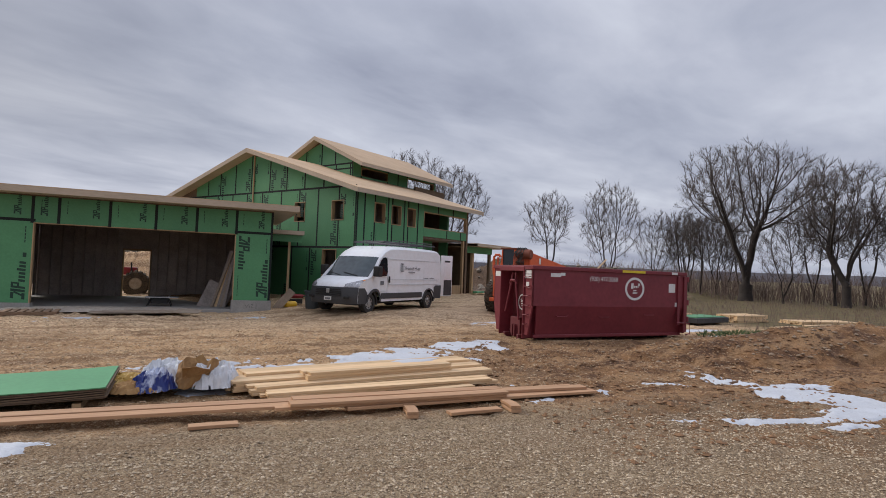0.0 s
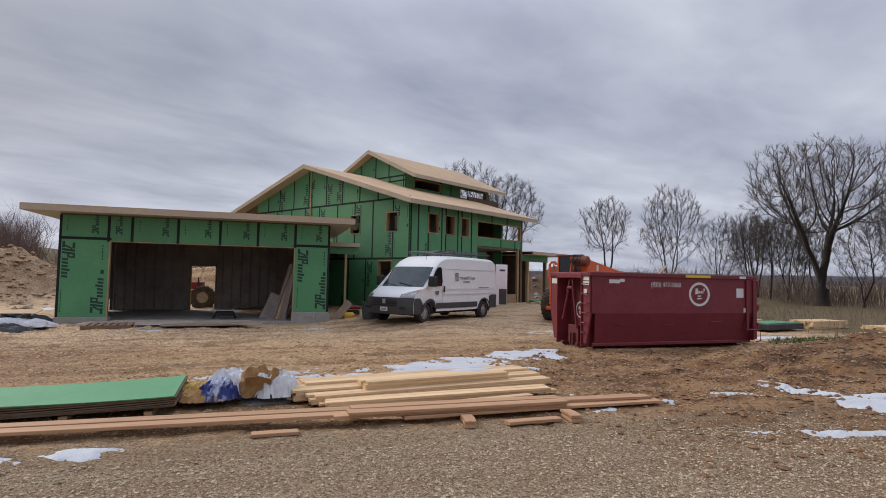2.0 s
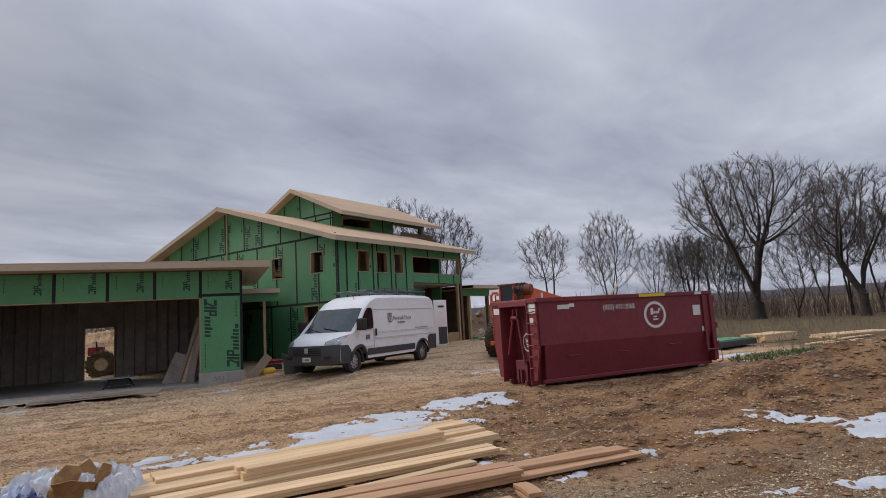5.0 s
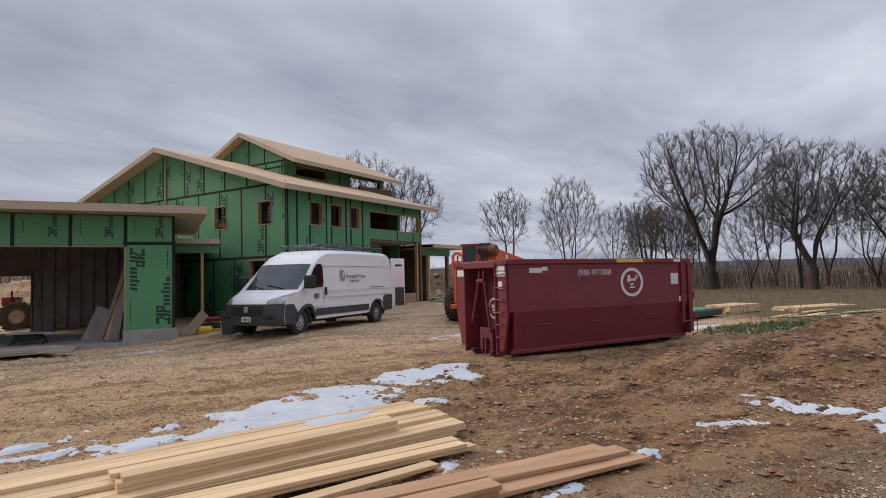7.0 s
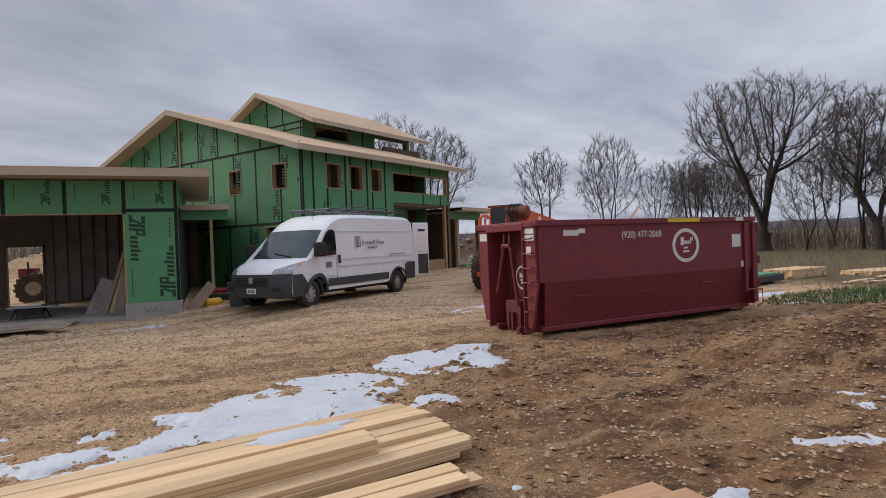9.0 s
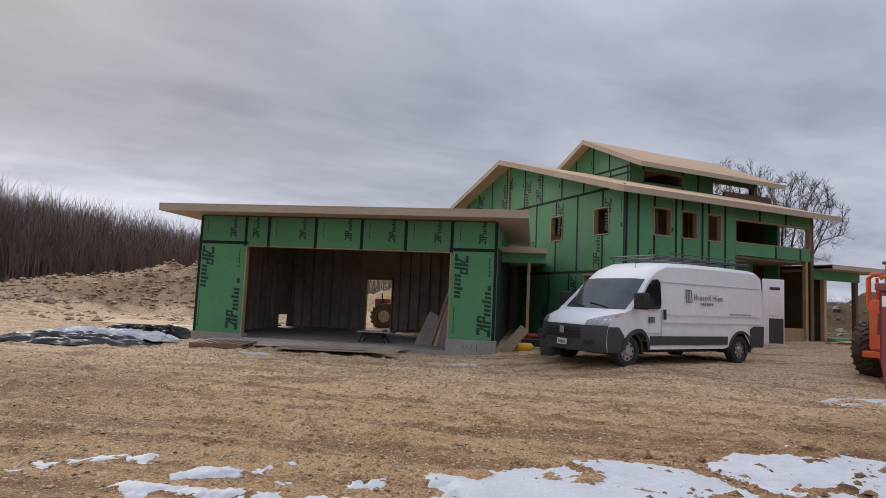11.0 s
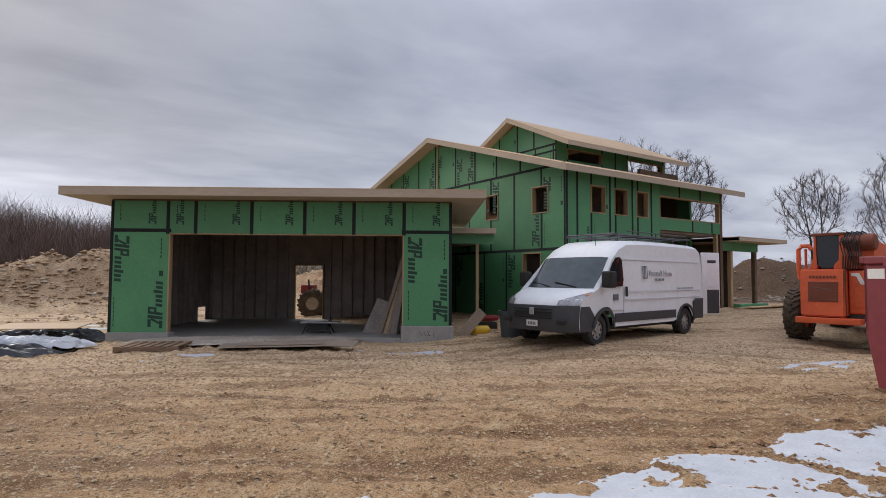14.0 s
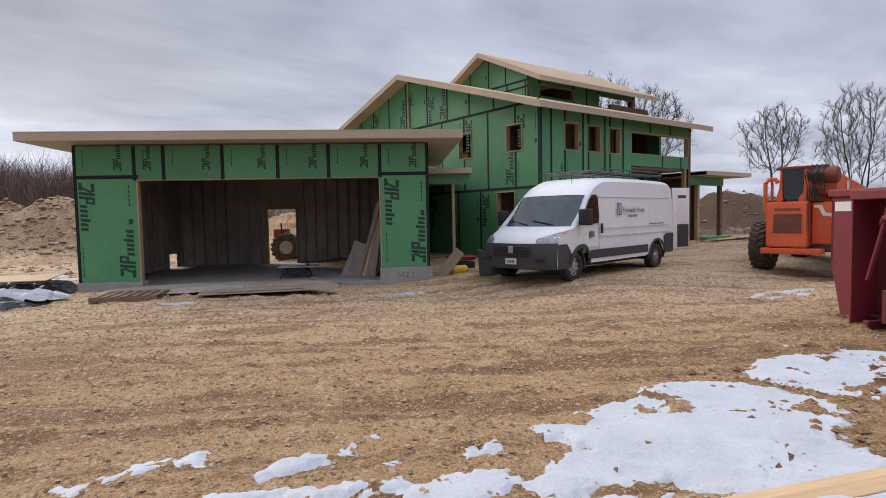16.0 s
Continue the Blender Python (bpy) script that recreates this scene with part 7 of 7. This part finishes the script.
def bare_tree(name, height, width, stems, seed, label, trunk_r=0.3, lean=0.0, clear=0.14, open_up=1.0, points=900, low=0.22):
    """A leafless tree: stems fork and grow towards points scattered in a domed crown, then fine twigs fan out of the thin ends; trunk and crown are two parts."""
    rs = np.random.RandomState(seed)
    # points in a dome, thinner towards its inside
    pts = rs.uniform(-1, 1, (points * 6, 3))
    d = np.linalg.norm(pts, axis=1)
    pts = pts[(d < 1) & (d > 0.25) & (pts[:, 2] > -0.85)][:points]
    lump = 1 + 0.20 * np.sin(3 * np.arctan2(pts[:, 1], pts[:, 0]) + seed) + 0.16 * np.sin(5 * np.arctan2(pts[:, 1], pts[:, 0]) + 2 * seed + 4 * pts[:, 2])
    mid, half = height * (0.91 + low) / 2, height * (0.91 - low) / 2 * 0.95
    wide = np.where(pts[:, 2] < 0, 1 + 0.10 * pts[:, 2], 1.0) * lump * width / 2 * 0.86
    pts = np.stack([pts[:, 0] * wide, pts[:, 1] * wide, mid + pts[:, 2] * half], 1)
    pts[:, 0] += lean * pts[:, 2]
    stepl = height / 38
    nodes, parent = [np.array([0, 0, -0.3]), np.array([0, 0, height * clear * 0.5]), np.array([lean * height * clear, 0, height * clear])], [-1, 0, 1]
    for k in range(stems):
        a = 2 * math.pi * k / stems + rs.uniform(-0.5, 0.5)
        out = rs.uniform(0.18, 0.42) * open_up if stems > 1 else 0.04
        at, p = 2, nodes[2].copy()
        for s in range(int(5 + rs.randint(0, 4))):
            p = p + stepl * np.array([math.cos(a) * out + rs.uniform(-0.15, 0.15), math.sin(a) * out + rs.uniform(-0.15, 0.15), 1.0])
            nodes.append(p.copy())
            parent.append(at)
            at = len(nodes) - 1
    alive = np.ones(len(pts), bool)
    near_d = np.full(len(pts), 1e9)
    near_i = np.zeros(len(pts), int)
    done = 0
    sprouts = {}
    for _ in range(70):
        fresh = np.array(nodes[done:])
        dd = np.linalg.norm(pts[:, None, :] - fresh[None], axis=2)
        j = dd.argmin(1)
        better = dd[np.arange(len(pts)), j] < near_d
        near_d = np.where(better, dd[np.arange(len(pts)), j], near_d)
        near_i = np.where(better, j + done, near_i)
        done = len(nodes)
        alive &= near_d > stepl * 1.5
        if not alive.any():
            break
        pull = {}
        for i in np.nonzero(alive)[0]:
            v = pts[i] - nodes[near_i[i]]
            pull[near_i[i]] = pull.get(near_i[i], 0) + v / np.linalg.norm(v)
        before = len(nodes)
        for i, v in pull.items():
            if sprouts.get(i, 0) >= 2:
                alive[near_i == i] = False
                continue
            sprouts[i] = sprouts.get(i, 0) + 1
            held = nodes[i] - nodes[parent[i]]
            v = v / (np.linalg.norm(v) + 1e-6) + 0.75 * held / (np.linalg.norm(held) + 1e-6) + np.array([rs.uniform(-0.14, 0.14), rs.uniform(-0.14, 0.14), 0.16 + rs.uniform(-0.1, 0.1)])
            q = nodes[i] + stepl * v / np.linalg.norm(v)
            nodes.append(q)
            parent.append(i)
        if len(nodes) == before or len(nodes) > 3200:
            break
    # thickness adds up towards the root
    load = np.zeros(len(nodes))
    kids = np.zeros(len(nodes), int)
    for i in range(len(nodes) - 1, 0, -1):
        load[i] = load[i] if kids[i] else 1.0
        load[parent[i]] += load[i]
        kids[parent[i]] += 1
    rad = np.maximum(trunk_r * (load / load[1]) ** 0.60, 0.012 + height * 0.0004)
    rad[0] = trunk_r * 1.3
    wood, twig = ([], []), ([], [])

    def limb(store, p0, p1, r0, r1, sides):
        verts, faces = store
        p0, p1, r0, r1 = Vector(p0), Vector(p1), float(r0), float(r1)
        dv = (p1 - p0).normalized()
        u = dv.orthogonal().normalized()
        v = dv.cross(u)
        b_ = len(verts)
        for k in range(sides):
            a = 2 * math.pi * k / sides
            w = math.cos(a) * u + math.sin(a) * v
            verts.append(tuple(p0 + r0 * w))
            verts.append(tuple(p1 + r1 * w))
        for k in range(sides):
            j = (k + 1) % sides
            faces.append((b_ + 2 * k, b_ + 2 * j, b_ + 2 * j + 1, b_ + 2 * k + 1))

    def spike(p0, p1, r0):
        verts, faces = twig
        b_ = len(verts)
        for k in range(3):
            verts.append((p0[0] + r0 * math.cos(2.1 * k), p0[1] + r0 * math.sin(2.1 * k), p0[2]))
        verts.append(tuple(p1))
        faces.extend([(b_, b_ + 1, b_ + 3), (b_ + 1, b_ + 2, b_ + 3), (b_ + 2, b_, b_ + 3)])

    for i in range(1, len(nodes)):
        p = parent[i]
        big_ = rad[i] > trunk_r * 0.16
        limb(wood if big_ else twig, nodes[p], nodes[i], min(rad[p], rad[i] * 1.35), rad[i], 7 if rad[i] > trunk_r * 0.5 else 5 if big_ else 3)
        if rad[i] < trunk_r * 0.10 + 0.012:
            along = (nodes[i] - nodes[p]) / stepl
            for _ in range(6 if kids[i] == 0 else 3):
                sd = rs.normal(0, 0.42, 3) + np.array([0, 0, 0.34])
                v = along + sd
                L = stepl * rs.uniform(1.0, 2.6)
                e = nodes[i] + v / np.linalg.norm(v) * L
                spike(nodes[i], e, 0.019)
                for _ in range(3):
                    m_ = nodes[i] + (e - nodes[i]) * rs.uniform(0.3, 0.8)
                    v2 = v / np.linalg.norm(v) + rs.normal(0, 0.5, 3)
                    spike(m_, m_ + v2 / np.linalg.norm(v2) * L * rs.uniform(0.4, 0.7), 0.014)
    tree = new(name)
    tagged(tree, label, "tree", "bare trees")
    raw_mesh("trunk", *wood, M_BARK, tree)
    raw_mesh("crown", *twig, M_TWIG, tree)
    return tree


def place(tree, x, y, turn=0, scale=1.0):
    tree.matrix_world = Matrix.Translation((x, y, gz(x, y) - 0.1)) @ pose(0, 0, 0, 0, 0, turn) @ Matrix.Scale(scale, 4)
    return tree


big = place(bare_tree("bare_tree", 16.6, 15.2, 4, 11, "large bare spreading tree at the field edge", 0.60, open_up=0.95, clear=0.10, points=2000, low=0.34), 45.6, 18.1)
oak = place(bare_tree("bare_tree", 13.6, 10.6, 3, 23, "broad bare tree at the field edge", 0.34, points=1300, low=0.28), 47.3, 9.8)
slim = place(bare_tree("bare_tree", 12.5, 6.2, 3, 37, "slim bare tree standing alone", 0.15, clear=0.08, points=700, low=0.30), 35.2, 36.6)
ash = place(bare_tree("bare_tree", 15.4, 9.2, 5, 41, "many-stemmed bare tree beside the field", 0.19, clear=0.05, points=900, low=0.18), 46.3, 39.6)
rear = place(bare_tree("bare_tree", 17.2, 9.6, 3, 53, "tall bare tree behind the house", 0.28, points=1300, low=0.30), 19.5, 42.2)
COPIES = ((rear, 23.4, 38.5, 200, 0.90), (ash, 46.0, 30.0, 60, 0.66), (slim, 48.0, 27.5, 100, 0.80), (ash, 50.0, 25.5, 150, 0.66), (slim, 44.5, 22.5, 20, 0.72), (ash, 46.0, 14.5, 250, 0.56), (slim, 45.0, 25.5, 310, 0.8),
          (oak, 51.5, 5.8, 120, 0.9), (slim, 50.0, 12.5, 210, 0.85), (slim, 55.0, 3.0, 30, 0.95), (slim, 57.5, 14.5, 300, 0.95), (slim, 58.0, 20.0, 100, 0.9), (ash, 53.0, 27.0, 190, 0.62),
          (oak, 54.0, -4.0, 330, 0.85), (slim, 50.0, 1.0, 140, 0.85), (slim, -52.0, 30.0, 200, 0.8), (slim, -46.0, 22.0, 310, 0.7),
          (slim, 49.5, 22.0, 260, 0.78), (ash, 55.0, 9.0, 40, 0.70), (ash, 50.5, 31.0, 330, 0.60))
for src, x, y, turn, sc in COPIES:
    copy_thing(src, Matrix.Translation((x, y, gz(x, y) - 0.1)) @ pose(0, 0, 0, 0, 0, turn) @ Matrix.Scale(sc, 4))


def thicket(name, count, where, h0, h1, label, seed, bend=0.25, rad=0.02):
    """Leafless brush as one mass of thin forked stems."""
    r = np.random.RandomState(seed)
    pts = np.array([where(r) for _ in range(count)])
    zs = ground_z(pts[:, 0], pts[:, 1])
    verts, faces = [], []

    def stem(p, q, w):
        b_ = len(verts)
        for k in range(3):
            a = 2.09 * k
            verts.append((p[0] + w * math.cos(a), p[1] + w * math.sin(a), p[2]))
        verts.append(tuple(q))
        faces.extend([(b_, b_ + 1, b_ + 3), (b_ + 1, b_ + 2, b_ + 3), (b_ + 2, b_, b_ + 3)])

    for (x, y), z in zip(pts, zs):
        h = r.uniform(h0, h1)
        base = np.array([x, y, z - 0.05])
        tip = base + np.array([r.uniform(-bend, bend) * h, r.uniform(-bend, bend) * h, h])
        stem(base, tip, rad * r.uniform(0.6, 1.4))
        for _ in range(7):
            f = r.uniform(0.25, 0.9)
            p = base + (tip - base) * f
            L = h * r.uniform(0.2, 0.45)
            stem(p, p + np.array([r.uniform(-0.6, 0.6) * L, r.uniform(-0.6, 0.6) * L, r.uniform(0.4, 1.0) * L]), rad * 0.55)
    ob = raw_mesh(name, verts, faces, M_BRUSH, None, False)
    return tagged(ob, label, "brush", kind="stuff")


def ang(r, a0, a1, d0, d1):
    a, d = radians(r.uniform(a0, a1)), r.uniform(d0, d1)
    return (-0.5 + d * math.sin(a), -17.9 + d * math.cos(a))


thicket("west_thicket", 17000, lambda r: ang(r, -80, -22, 50, 74), 2.6, 6.6, "brown leafless thicket on the western rise", 61, 0.26, 0.030)
thicket("east_undergrowth", 3000, lambda r: ang(r, 36, 80, 58, 86), 0.7, 3.4, "brown leafless undergrowth below the trees", 62, 0.3, 0.03)
thicket("north_undergrowth", 2600, lambda r: ang(r, -24, 40, 66, 90), 1.0, 3.6, "brown leafless undergrowth behind the house", 63, 0.3, 0.03)
thicket("field_weeds", 3500, lambda r: (r.uniform(16, 44), r.uniform(-14, 14)), 0.15, 0.6, "dry weeds standing in the field", 64, 0.5, 0.008)


def weeds(name, count, centre, rx, ry, label, seed):
    r = np.random.RandomState(seed)
    verts, faces = [], []
    for _ in range(count):
        a, d = r.uniform(0, 6.28), r.rand() ** 0.7
        x, y = centre[0] + rx * d * math.cos(a), centre[1] + ry * d * math.sin(a)
        z = gz(x, y)
        for _ in range(3):
            t, h = r.uniform(0, 6.28), r.uniform(0.05, 0.16)
            dx, dy = math.cos(t), math.sin(t)
            b_ = len(verts)
            verts.extend([(x - dy * 0.012, y + dx * 0.012, z), (x + dy * 0.012, y - dx * 0.012, z), (x + dx * h * 0.8, y + dy * h * 0.8, z + h)])
            faces.append((b_, b_ + 1, b_ + 2))
    ob = raw_mesh(name, verts, faces, mat("green_weed_leaf", (0.07, 0.11, 0.03), (0.045, 0.075, 0.02), 0.8, bump=0))
    return tagged(ob, label, "weeds", kind="stuff")


weeds("green_weeds", 1800, (16.4, -8.0), 3.8, 1.5, "low green weeds on the bare ground", 71)

# distant wooded ridge
def ridge_line(name, dist, a0, a1, h, seed, material, label):
    r = np.random.RandomState(seed)
    n = 160
    verts, faces = [], []
    for k in range(n + 1):
        a = radians(a0 + (a1 - a0) * k / n)
        x, y = dist * math.sin(a), dist * math.cos(a)
        top = h * (0.75 + 0.35 * float(fbm(np.array(k * 0.06 + seed), np.array(seed * 1.0), 4))) + r.uniform(0, h * 0.05)
        verts.extend([(x, y, -12.0), (x * 1.01, y * 1.01, top), (x * 1.15, y * 1.15, top * 0.8)])
    for k in range(n):
        for j in range(2):
            faces.append((3 * k + j, 3 * k + 3 + j, 3 * k + 4 + j, 3 * k + 1 + j))
    return tagged(raw_mesh(name, verts, faces, material), label, "backdrop", kind="structure")


# the haze of distance is mixed into this blue-grey
M_FAR = mat("far_hazed_woods", (0.13, 0.125, 0.145), (0.09, 0.085, 0.10), 1.0, s1=0.02, s2=0.2, bump=0)
ridge_line("backdrop_ridge", 420, -80, 100, 9, 3, M_FAR, "far wooded ridge on the horizon")
